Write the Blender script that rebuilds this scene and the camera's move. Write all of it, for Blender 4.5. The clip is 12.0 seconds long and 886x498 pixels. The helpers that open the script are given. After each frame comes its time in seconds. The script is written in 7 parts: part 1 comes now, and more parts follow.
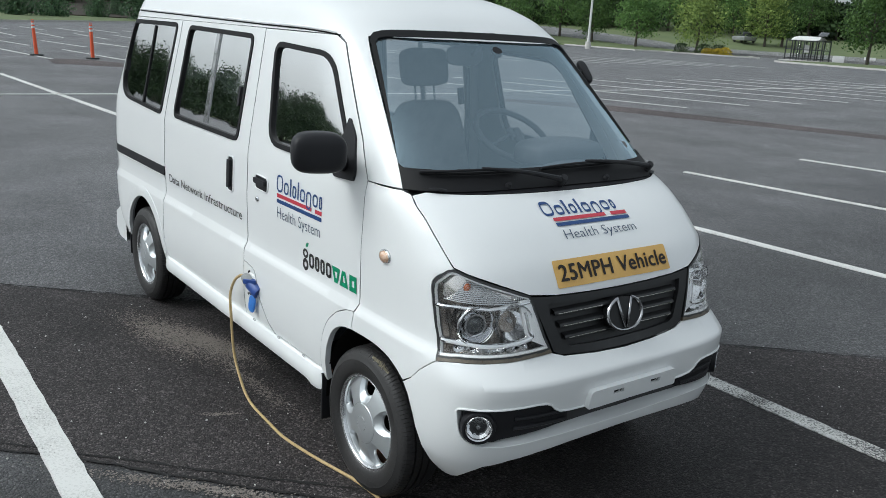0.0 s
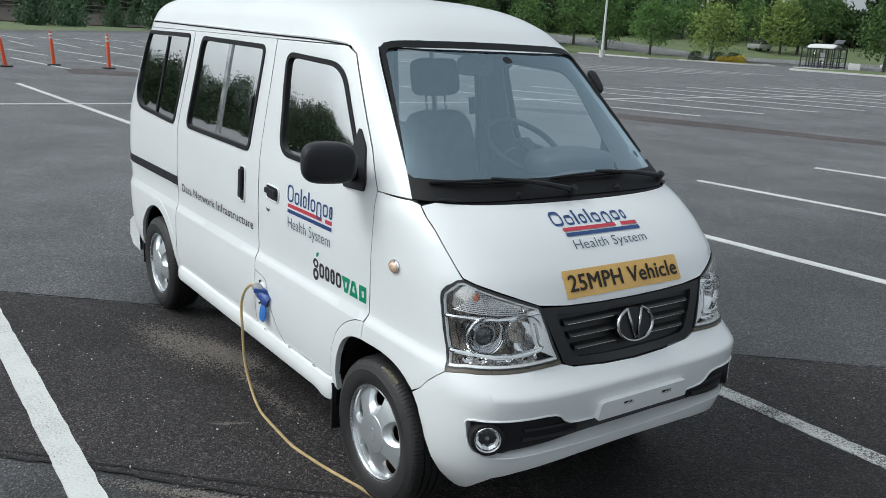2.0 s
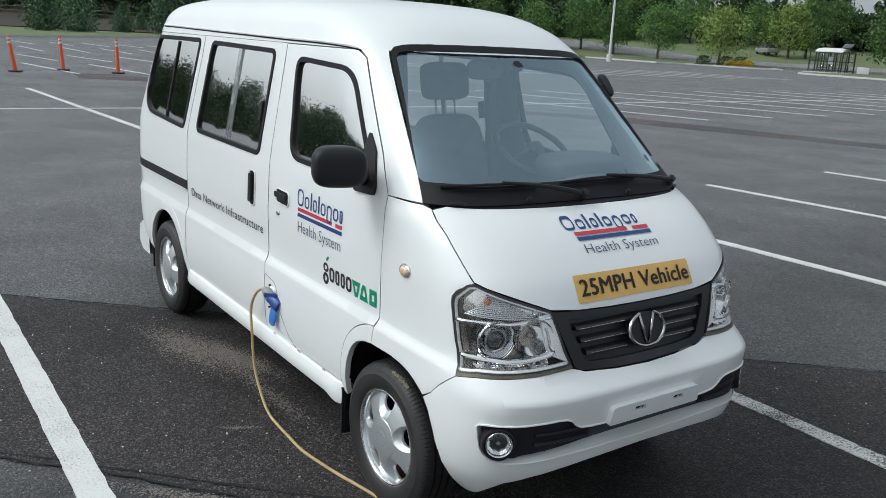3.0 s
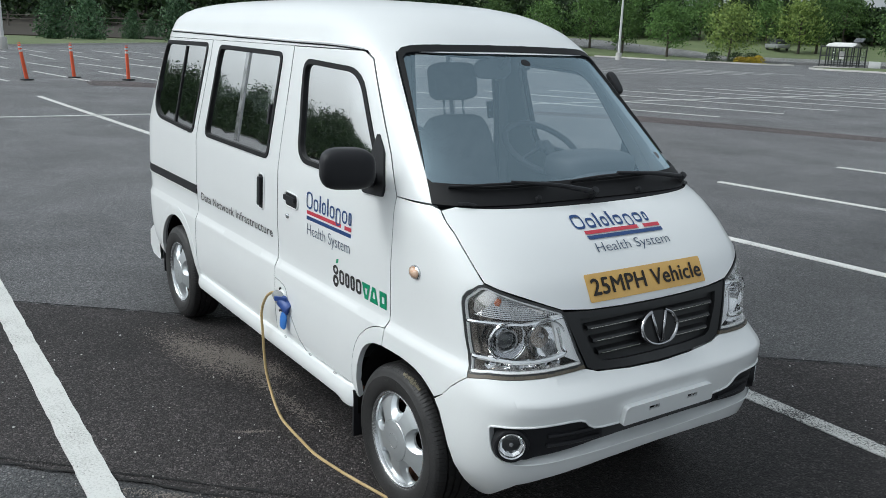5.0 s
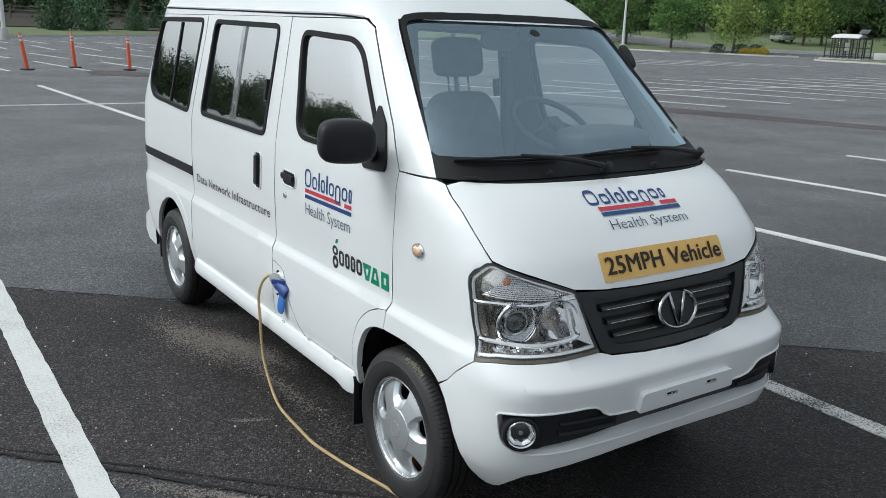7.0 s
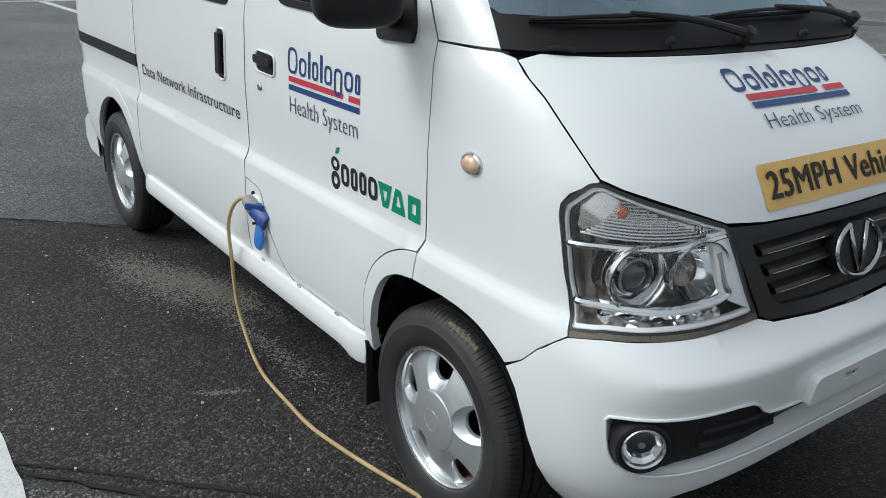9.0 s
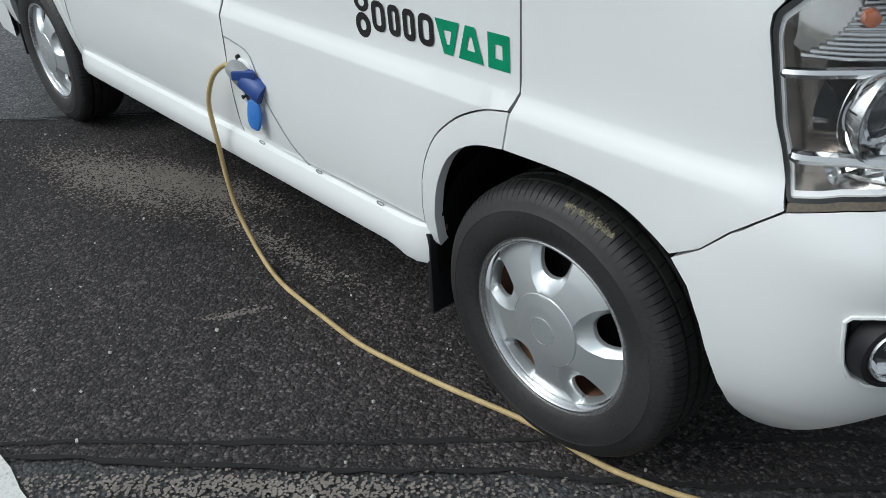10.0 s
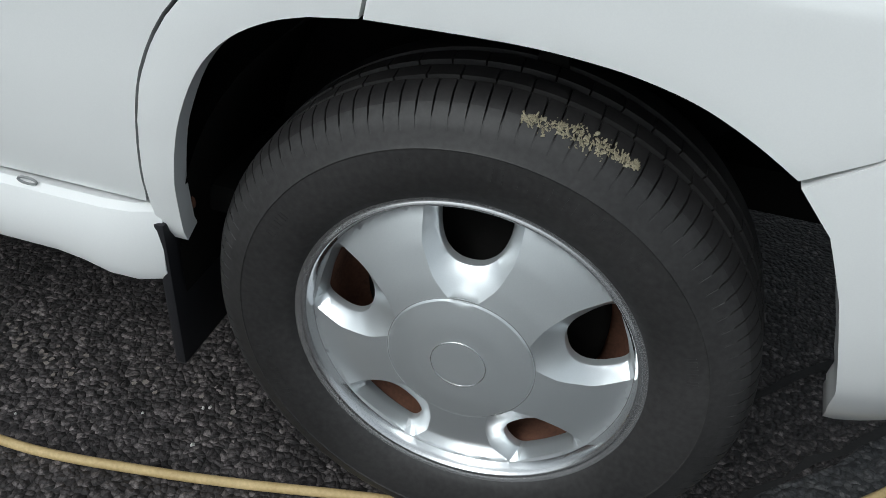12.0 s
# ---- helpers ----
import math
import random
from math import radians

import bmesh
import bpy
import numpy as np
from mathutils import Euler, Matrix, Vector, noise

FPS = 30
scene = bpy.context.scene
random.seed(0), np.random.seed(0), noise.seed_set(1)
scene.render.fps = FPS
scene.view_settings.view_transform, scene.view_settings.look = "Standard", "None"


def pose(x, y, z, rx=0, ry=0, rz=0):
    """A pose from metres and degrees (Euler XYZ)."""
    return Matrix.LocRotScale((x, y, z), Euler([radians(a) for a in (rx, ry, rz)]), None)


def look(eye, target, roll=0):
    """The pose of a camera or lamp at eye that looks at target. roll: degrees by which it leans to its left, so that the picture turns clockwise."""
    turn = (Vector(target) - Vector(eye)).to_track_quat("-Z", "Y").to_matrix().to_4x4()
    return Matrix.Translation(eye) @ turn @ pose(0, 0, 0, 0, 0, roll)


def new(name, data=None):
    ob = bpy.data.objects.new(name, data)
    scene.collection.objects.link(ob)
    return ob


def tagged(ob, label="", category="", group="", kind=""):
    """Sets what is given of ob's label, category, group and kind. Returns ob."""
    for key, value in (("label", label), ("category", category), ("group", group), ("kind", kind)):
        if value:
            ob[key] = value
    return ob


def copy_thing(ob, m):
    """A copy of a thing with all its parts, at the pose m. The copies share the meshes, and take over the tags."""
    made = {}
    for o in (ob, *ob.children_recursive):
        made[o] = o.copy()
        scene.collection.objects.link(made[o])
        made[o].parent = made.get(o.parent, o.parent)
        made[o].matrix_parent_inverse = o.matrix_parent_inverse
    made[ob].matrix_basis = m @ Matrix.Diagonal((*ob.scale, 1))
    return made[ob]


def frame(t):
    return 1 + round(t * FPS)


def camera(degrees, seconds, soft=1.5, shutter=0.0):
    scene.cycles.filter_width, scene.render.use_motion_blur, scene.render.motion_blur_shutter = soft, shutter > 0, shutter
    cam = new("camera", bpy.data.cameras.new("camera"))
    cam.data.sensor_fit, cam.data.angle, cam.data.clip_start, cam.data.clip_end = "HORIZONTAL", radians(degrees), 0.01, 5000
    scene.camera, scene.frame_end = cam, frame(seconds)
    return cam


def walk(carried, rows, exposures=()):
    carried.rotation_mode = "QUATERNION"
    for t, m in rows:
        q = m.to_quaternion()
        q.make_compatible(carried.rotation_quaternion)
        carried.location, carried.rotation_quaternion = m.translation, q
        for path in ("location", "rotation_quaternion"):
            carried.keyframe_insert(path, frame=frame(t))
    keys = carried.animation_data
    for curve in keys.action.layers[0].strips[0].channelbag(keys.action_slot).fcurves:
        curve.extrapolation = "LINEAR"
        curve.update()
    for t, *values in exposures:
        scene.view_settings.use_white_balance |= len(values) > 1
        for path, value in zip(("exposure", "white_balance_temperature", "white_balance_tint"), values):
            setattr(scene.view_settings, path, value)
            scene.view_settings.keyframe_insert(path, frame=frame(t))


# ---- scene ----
cam = camera(55.4, 12.0, 0.6)
PATH = [
    (0, (2.484, -2.252, 1.769), (0.942, -1.089, 1.252), 3.4),
    (0.5, (2.483, -2.236, 1.77), (0.934, -1.08, 1.255), 3.4),
    (1, (2.484, -2.226, 1.77), (0.929, -1.076, 1.26), 3.3),
    (1.5, (2.487, -2.229, 1.777), (0.928, -1.084, 1.268), 3.3),
    (2, (2.49, -2.238, 1.776), (0.924, -1.099, 1.276), 3.2),
    (2.5, (2.481, -2.243, 1.775), (0.909, -1.112, 1.277), 3.2),
    (3, (2.477, -2.244, 1.773), (0.899, -1.118, 1.282), 3.1),
    (5, (2.467, -2.229, 1.767), (0.873, -1.125, 1.278), 2.1),
    (5.5, (2.469, -2.244, 1.763), (0.875, -1.138, 1.276), 2.0),
    (6, (2.484, -2.23, 1.758), (0.887, -1.13, 1.269), 2.1),
    (6.5, (2.465, -2.207, 1.741), (0.869, -1.109, 1.242), 2.1),
    (6.7, (2.432, -2.197, 1.724), (0.837, -1.1, 1.222), 2.1),
    (8.3, (1.784, -1.724, 1.455), (0.217, -0.643, 0.843), 1.0),
    (8.5, (1.719, -1.687, 1.465), (0.163, -0.617, 0.805), 1.0),
    (9, (1.461, -1.787, 1.433), (-0.04, -0.67, 0.725), 2.1),
    (9.5, (1.184, -1.85, 1.368), (-0.26, -0.754, 0.523), -0.3),
    (10, (0.864, -1.696, 1.255), (-0.439, -0.577, 0.231), -2.8),
    (10.5, (0.544, -1.535, 1.173), (-0.498, -0.28, 0.015), -3.7),
    (11, (0.272, -1.46, 1.07), (-0.398, -0.022, -0.147), -0.4),
    (11.5, (0.164, -1.366, 0.948), (-0.348, 0.122, -0.286), 1.9),
    (12, (0.138, -1.319, 0.892), (-0.28, 0.233, -0.299), 4.2),
]
walk(cam, [(t, look(eye, target, roll)) for t, eye, target, roll in PATH], [(0.0, -0.32, 6000, 4), (6.7, -0.31, 6000, 4), (9.0, -0.42, 6000, 4), (9.5, -0.53, 6000, 4), (10.4, -0.47, 6000, 4), (11.0, -0.60, 6000, 4), (12.0, -0.58, 6000, 4)])

# ---- light ----
world = bpy.data.worlds.new("sky")
scene.world = world
world.use_nodes = True
_n = world.node_tree.nodes
_l = world.node_tree.links
_sky = _n.new("ShaderNodeTexSky")
_sky.sky_type = "NISHITA"
_sky.sun_disc = False
_sky.sun_elevation = radians(46)
_sky.sun_rotation = radians(206)
_sky.dust_density = 6.0
_sky.ozone_density = 0.6
_hs = _n.new("ShaderNodeHueSaturation")
_hs.inputs["Saturation"].default_value = 0.22
_l.new(_sky.outputs[0], _hs.inputs["Color"])
# a veil of bright cloud evens the sky out
_veil = _n.new("ShaderNodeMix")
_veil.data_type = "RGBA"
_veil.blend_type = "ADD"
_veil.inputs["Factor"].default_value = 1.0
_l.new(_hs.outputs[0], _veil.inputs["A"])
_veil.inputs["B"].default_value = (3.5, 3.62, 3.72, 1)
_l.new(_veil.outputs["Result"], _n["Background"].inputs["Color"])
_n["Background"].inputs["Strength"].default_value = 0.11

sun = new("sun", bpy.data.lights.new("sun", "SUN"))
sun.data.energy = 1.2
sun.data.angle = radians(22)
sun.data.color = (1.0, 0.97, 0.92)
sun.matrix_world = look((0.0, 0.0, 30.0), (5.7, 11.7, 16.5))

# ---- materials ----
def nodes_of(name):
    m = bpy.data.materials.new(name)
    m.use_nodes = True
    return m, m.node_tree.nodes, m.node_tree.links, m.node_tree.nodes["Principled BSDF"]


def ramp(n, stops):
    r = n.new("ShaderNodeValToRGB")
    els = r.color_ramp.elements
    while len(els) < len(stops):
        els.new(0.5)
    for e, (p, c) in zip(els, stops):
        e.position = p
        e.color = (*c, 1) if len(c) == 3 else c
    return r


def surface(name, dark, light, rough=0.6, scale=8.0, fine=120.0, bump=0.0, metal=0.0, coat=0.0, rough_var=0.1, per_object=0.0, spec=0.5):
    """A grained surface: two scales of noise between two colours, with relief."""
    m, n, l, b = nodes_of(name)
    tc = n.new("ShaderNodeTexCoord")
    a = n.new("ShaderNodeTexNoise")
    a.inputs["Scale"].default_value = scale
    a.inputs["Detail"].default_value = 6
    f = n.new("ShaderNodeTexNoise")
    f.inputs["Scale"].default_value = fine
    f.inputs["Detail"].default_value = 3
    l.new(tc.outputs["Object"], a.inputs["Vector"])
    l.new(tc.outputs["Object"], f.inputs["Vector"])
    mix = n.new("ShaderNodeMath")
    mix.operation = "MULTIPLY_ADD"
    mix.inputs[1].default_value = 0.45
    l.new(f.outputs["Fac"], mix.inputs[0])
    half = n.new("ShaderNodeMath")
    half.operation = "MULTIPLY"
    half.inputs[1].default_value = 0.55
    l.new(a.outputs["Fac"], half.inputs[0])
    l.new(half.outputs[0], mix.inputs[2])
    r = ramp(n, [(0.3, dark), (0.7, light)])
    l.new(mix.outputs[0], r.inputs[0])
    col = r.outputs[0]
    if per_object:
        oi = n.new("ShaderNodeObjectInfo")
        hsv = n.new("ShaderNodeHueSaturation")
        mr = n.new("ShaderNodeMapRange")
        mr.inputs[3].default_value = 1 - per_object
        mr.inputs[4].default_value = 1 + per_object
        l.new(oi.outputs["Random"], mr.inputs[0])
        l.new(mr.outputs[0], hsv.inputs["Value"])
        l.new(col, hsv.inputs["Color"])
        col = hsv.outputs[0]
    l.new(col, b.inputs["Base Color"])
    rr = n.new("ShaderNodeMapRange")
    rr.inputs[3].default_value = max(0.02, rough - rough_var)
    rr.inputs[4].default_value = rough + rough_var
    l.new(a.outputs["Fac"], rr.inputs[0])
    l.new(rr.outputs[0], b.inputs["Roughness"])
    b.inputs["Metallic"].default_value = metal
    b.inputs["Coat Weight"].default_value = coat
    b.inputs["Coat Roughness"].default_value = 0.06
    b.inputs["Specular IOR Level"].default_value = spec
    if bump:
        bp = n.new("ShaderNodeBump")
        bp.inputs["Strength"].default_value = min(1.0, bump * 10)
        bp.inputs["Distance"].default_value = 0.004
        l.new(mix.outputs[0], bp.inputs["Height"])
        l.new(bp.outputs[0], b.inputs["Normal"])
    return m


def pane_material(name, tint, gloss=0.06, rough=0.0, dust=0.02, sheen=(1, 1, 1)):
    """Clear or tinted pane: what lies behind shows through the tint, with a mirror's gloss on top."""
    m = bpy.data.materials.new(name)
    m.use_nodes = True
    n, l = m.node_tree.nodes, m.node_tree.links
    n.remove(n["Principled BSDF"])
    t = n.new("ShaderNodeBsdfTransparent")
    t.inputs[0].default_value = (*tint, 1)
    g = n.new("ShaderNodeBsdfGlossy")
    g.inputs["Roughness"].default_value = rough
    g.inputs["Color"].default_value = (*sheen, 1)
    lw = n.new("ShaderNodeLayerWeight")
    lw.inputs["Blend"].default_value = 0.5
    up = n.new("ShaderNodeMath")
    up.operation = "POWER"
    up.inputs[1].default_value = 4.0
    l.new(lw.outputs["Facing"], up.inputs[0])
    fr = n.new("ShaderNodeMapRange")
    fr.inputs[3].default_value, fr.inputs[4].default_value = gloss, 1.0
    l.new(up.outputs[0], fr.inputs[0])
    # a pale film mixed in: road dust, plus painted haze of reflected sky
    film = n.new("ShaderNodeBsdfDiffuse")
    film.inputs[0].default_value = (0.70, 0.76, 0.80, 1)
    cloud = n.new("ShaderNodeTexNoise")
    cloud.inputs["Scale"].default_value = 5.0
    cloud.inputs["Detail"].default_value = 5
    tc = n.new("ShaderNodeTexCoord")
    l.new(tc.outputs["Object"], cloud.inputs["Vector"])
    amount = n.new("ShaderNodeMapRange")
    amount.inputs[1].default_value, amount.inputs[2].default_value = 0.3, 0.7
    amount.inputs[3].default_value, amount.inputs[4].default_value = dust * 0.8, dust * 1.2
    l.new(cloud.outputs["Fac"], amount.inputs[0])
    hazed = n.new("ShaderNodeMixShader")
    l.new(amount.outputs[0], hazed.inputs[0])
    l.new(t.outputs[0], hazed.inputs[1])
    l.new(film.outputs[0], hazed.inputs[2])
    mx = n.new("ShaderNodeMixShader")
    l.new(fr.outputs[0], mx.inputs[0])
    l.new(hazed.outputs[0], mx.inputs[1])
    l.new(g.outputs[0], mx.inputs[2])
    l.new(mx.outputs[0], n["Material Output"].inputs[0])
    return m


def asphalt_material(name, dark, mid, stone, patches=(0.62, 1.25), grain=105, rough=0.72, spec=0.35, worn=()):
    """Bitumen with bedded stone chips of many tones, stained in large clouds."""
    m, n, l, b = nodes_of(name)
    tc = n.new("ShaderNodeTexCoord")
    warp = n.new("ShaderNodeTexNoise")
    warp.inputs["Scale"].default_value = 60
    warp.inputs["Detail"].default_value = 2
    l.new(tc.outputs["Object"], warp.inputs["Vector"])
    bend = n.new("ShaderNodeVectorMath")
    bend.operation = "MULTIPLY_ADD"
    bend.inputs[1].default_value = (0.012, 0.012, 0.012)
    l.new(warp.outputs["Color"], bend.inputs[0])
    l.new(tc.outputs["Object"], bend.inputs[2])
    vor = n.new("ShaderNodeTexVoronoi")
    vor.inputs["Scale"].default_value = grain
    l.new(bend.outputs[0], vor.inputs["Vector"])
    sep = n.new("ShaderNodeSeparateColor")
    l.new(vor.outputs["Color"], sep.inputs[0])
    tone = ramp(n, [(0.0, dark), (0.62, mid), (0.9, tuple(0.45 * c + 0.55 * d for c, d in zip(stone, mid))), (1.0, stone)])
    l.new(sep.outputs[0], tone.inputs[0])
    gap = ramp(n, [(0.34, (1, 1, 1)), (0.70, (0.34, 0.34, 0.34))])
    l.new(vor.outputs["Distance"], gap.inputs[0])
    mul = n.new("ShaderNodeMix")
    mul.data_type = "RGBA"
    mul.blend_type = "MULTIPLY"
    mul.inputs["Factor"].default_value = 0.8
    l.new(tone.outputs[0], mul.inputs["A"])
    l.new(gap.outputs[0], mul.inputs["B"])
    cloud = n.new("ShaderNodeTexNoise")
    cloud.inputs["Scale"].default_value = 0.55
    cloud.inputs["Detail"].default_value = 8
    cloud.inputs["Roughness"].default_value = 0.66
    l.new(tc.outputs["Object"], cloud.inputs["Vector"])
    mr = n.new("ShaderNodeMapRange")
    mr.inputs[1].default_value = 0.3
    mr.inputs[2].default_value = 0.7
    mr.inputs[3].default_value, mr.inputs[4].default_value = patches
    l.new(cloud.outputs["Fac"], mr.inputs[0])
    hsv = n.new("ShaderNodeHueSaturation")
    l.new(mr.outputs[0], hsv.inputs["Value"])
    # fine grit over the chips
    grit = n.new("ShaderNodeTexNoise")
    grit.inputs["Scale"].default_value = 420
    grit.inputs["Detail"].default_value = 3
    l.new(tc.outputs["Object"], grit.inputs["Vector"])
    speck = ramp(n, [(0.32, (0.55, 0.55, 0.55)), (0.70, (1.5, 1.5, 1.5))])
    l.new(grit.outputs["Fac"], speck.inputs[0])
    gritty = n.new("ShaderNodeMix")
    gritty.data_type = "RGBA"
    gritty.blend_type = "MULTIPLY"
    gritty.inputs["Factor"].default_value = 1.0
    l.new(mul.outputs["Result"], gritty.inputs["A"])
    l.new(speck.outputs[0], gritty.inputs["B"])
    l.new(gritty.outputs["Result"], hsv.inputs["Color"])
    col = hsv.outputs[0]
    # areas of the lot darkened round given centres, with ragged rims
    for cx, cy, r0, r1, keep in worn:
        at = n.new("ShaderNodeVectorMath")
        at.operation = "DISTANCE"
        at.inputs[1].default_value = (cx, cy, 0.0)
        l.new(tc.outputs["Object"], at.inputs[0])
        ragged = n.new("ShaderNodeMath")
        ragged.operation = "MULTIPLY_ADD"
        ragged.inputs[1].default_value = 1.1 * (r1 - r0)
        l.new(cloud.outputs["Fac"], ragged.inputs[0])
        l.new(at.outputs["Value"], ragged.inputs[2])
        darkened = n.new("ShaderNodeMapRange")
        darkened.interpolation_type = "SMOOTHSTEP"
        darkened.inputs[1].default_value = r0 + 0.55 * (r1 - r0)
        darkened.inputs[2].default_value = r1 + 0.55 * (r1 - r0)
        darkened.inputs[3].default_value = keep
        darkened.inputs[4].default_value = 1.0
        l.new(ragged.outputs[0], darkened.inputs[0])
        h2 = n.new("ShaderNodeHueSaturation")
        l.new(darkened.outputs[0], h2.inputs["Value"])
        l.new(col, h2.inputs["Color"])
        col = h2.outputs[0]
    l.new(col, b.inputs["Base Color"])
    b.inputs["Roughness"].default_value = rough
    b.inputs["Specular IOR Level"].default_value = spec
    tilt = n.new("ShaderNodeMath")
    tilt.operation = "MULTIPLY_ADD"
    tilt.inputs[1].default_value = 0.6
    l.new(sep.outputs[1], tilt.inputs[0])
    inv = n.new("ShaderNodeMath")
    inv.operation = "SUBTRACT"
    inv.inputs[0].default_value = 0.7
    l.new(vor.outputs["Distance"], inv.inputs[1])
    l.new(inv.outputs[0], tilt.inputs[2])
    bp = n.new("ShaderNodeBump")
    bp.inputs["Strength"].default_value = 1.0
    bp.inputs["Distance"].default_value = 0.0045
    l.new(tilt.outputs[0], bp.inputs["Height"])
    l.new(bp.outputs[0], b.inputs["Normal"])
    return m


def line_material(name, bare):
    """Road paint worn through to the chips below."""
    m, n, l, b = nodes_of(name)
    tc = n.new("ShaderNodeTexCoord")
    a = n.new("ShaderNodeTexNoise")
    a.inputs["Scale"].default_value = 95
    a.inputs["Detail"].default_value = 5
    a.inputs["Roughness"].default_value = 0.7
    w = n.new("ShaderNodeTexNoise")
    w.inputs["Scale"].default_value = 4.5
    w.inputs["Detail"].default_value = 4
    l.new(tc.outputs["Object"], a.inputs["Vector"])
    l.new(tc.outputs["Object"], w.inputs["Vector"])
    sm = n.new("ShaderNodeMath")
    sm.operation = "MULTIPLY_ADD"
    sm.inputs[1].default_value = 0.45
    l.new(w.outputs["Fac"], sm.inputs[0])
    l.new(a.outputs["Fac"], sm.inputs[2])
    r = ramp(n, [(bare, (0.06, 0.06, 0.06)), (bare + 0.05, (0.46, 0.46, 0.44)), (bare + 0.25, (0.66, 0.66, 0.64))])
    l.new(sm.outputs[0], r.inputs[0])
    l.new(r.outputs[0], b.inputs["Base Color"])
    b.inputs["Roughness"].default_value = 0.8
    bp = n.new("ShaderNodeBump")
    bp.inputs["Strength"].default_value = 0.6
    bp.inputs["Distance"].default_value = 0.003
    l.new(sm.outputs[0], bp.inputs["Height"])
    l.new(bp.outputs[0], b.inputs["Normal"])
    return m


def leaf_material(name, dark, light):
    m, n, l, b = nodes_of(name)
    g = n.new("ShaderNodeNewGeometry")
    oi = n.new("ShaderNodeObjectInfo")
    r = ramp(n, [(0.0, dark), (1.0, light)])
    l.new(g.outputs["Random Per Island"], r.inputs[0])
    hsv = n.new("ShaderNodeHueSaturation")
    mr = n.new("ShaderNodeMapRange")
    mr.inputs[3].default_value, mr.inputs[4].default_value = 0.75, 1.25
    l.new(oi.outputs["Random"], mr.inputs[0])
    l.new(mr.outputs[0], hsv.inputs["Value"])
    l.new(r.outputs[0], hsv.inputs["Color"])
    l.new(hsv.outputs[0], b.inputs["Base Color"])
    b.inputs["Roughness"].default_value = 0.6
    b.inputs["Specular IOR Level"].default_value = 0.25
    return m


PAINT = surface("white_car_paint", (0.79, 0.80, 0.80), (0.83, 0.84, 0.835), 0.32, 3.0, 700.0, 0.0, coat=0.55, rough_var=0.05)
BLACK = surface("black_plastic", (0.012, 0.012, 0.014), (0.020, 0.020, 0.023), 0.5, 6, 400, 0.012, spec=0.3)
GRILLE = surface("charcoal_plastic", (0.010, 0.010, 0.011), (0.020, 0.020, 0.021), 0.42, 6, 300, 0.0)
RUBBER = surface("window_rubber", (0.006, 0.006, 0.007), (0.013, 0.013, 0.014), 0.6, 9, 200, 0.0, spec=0.25)
TYRE = surface("tyre_rubber", (0.011, 0.0105, 0.0105), (0.040, 0.038, 0.0378), 0.56, 7, 150, 0.014, spec=0.45, rough_var=0.14)
TREAD = surface("tread_rubber", (0.008, 0.0075, 0.0078), (0.022, 0.0205, 0.0205), 0.58, 18, 240, 0.01, spec=0.4)
SILVER = surface("silver_wheel_paint", (0.66, 0.69, 0.705), (0.74, 0.77, 0.785), 0.31, 5, 900, 0.0, metal=0.74, coat=0.35)
LIPMETAL = surface("bright_rim_metal", (0.62, 0.63, 0.64), (0.74, 0.74, 0.75), 0.22, 7, 500, 0.0, metal=0.95)
CHROME = surface("chrome", (0.80, 0.81, 0.82), (0.88, 0.88, 0.89), 0.07, 5, 60, 0.0, metal=1.0, rough_var=0.03)
DARKCHROME = surface("dark_chrome", (0.38, 0.38, 0.39), (0.50, 0.50, 0.51), 0.10, 5, 60, 0.0, metal=1.0, rough_var=0.04)
RUST = surface("rusty_iron", (0.06, 0.026, 0.016), (0.17, 0.075, 0.045), 0.85, 30, 220, 0.02)
# black underbody; shade inside recesses and behind panels is put into this colour too
SHADOWED = surface("shaded_black_underbody", (0.008, 0.008, 0.008), (0.013, 0.012, 0.011), 0.9, 8, 120, 0.01, spec=0.08)
TRIM = surface("grey_interior_trim", (0.26, 0.265, 0.27), (0.34, 0.345, 0.35), 0.7, 6, 200, 0.0)
CLOTH = surface("grey_seat_cloth", (0.20, 0.205, 0.215), (0.29, 0.295, 0.31), 0.9, 14, 420, 0.02)
DASH = surface("dark_dashboard_plastic", (0.09, 0.095, 0.105), (0.13, 0.135, 0.15), 0.55, 8, 300, 0.01)
CABLE = surface("tan_cable_jacket", (0.38, 0.27, 0.11), (0.62, 0.47, 0.24), 0.55, 22, 260, 0.0)
GREYP = surface("grey_plug_plastic", (0.22, 0.23, 0.23), (0.32, 0.33, 0.33), 0.5, 20, 260, 0.0)
BLUEP = surface("blue_plug_plastic", (0.018, 0.05, 0.22), (0.03, 0.08, 0.30), 0.4, 25, 200, 0.0)
BLUECAP = surface("light_blue_cap_plastic", (0.04, 0.17, 0.55), (0.07, 0.24, 0.66), 0.4, 25, 200, 0.0)
YELLOW = surface("amber_sign_sheet", (0.68, 0.40, 0.10), (0.78, 0.49, 0.15), 0.4, 10, 300, 0.0)
INKBLACK = surface("black_vinyl", (0.012, 0.011, 0.011), (0.022, 0.02, 0.02), 0.4, 30, 200, 0.0)
INKBROWN = surface("dark_brown_vinyl", (0.010, 0.006, 0.004), (0.018, 0.011, 0.008), 0.55, 30, 200, 0.0)
INKBLUE = surface("navy_vinyl", (0.012, 0.045, 0.16), (0.02, 0.065, 0.21), 0.4, 30, 200, 0.0)
INKRED = surface("red_vinyl", (0.48, 0.03, 0.05), (0.58, 0.05, 0.08), 0.4, 30, 200, 0.0)
INKGREY = surface("slate_vinyl", (0.045, 0.065, 0.115), (0.07, 0.095, 0.155), 0.45, 30, 200, 0.0)
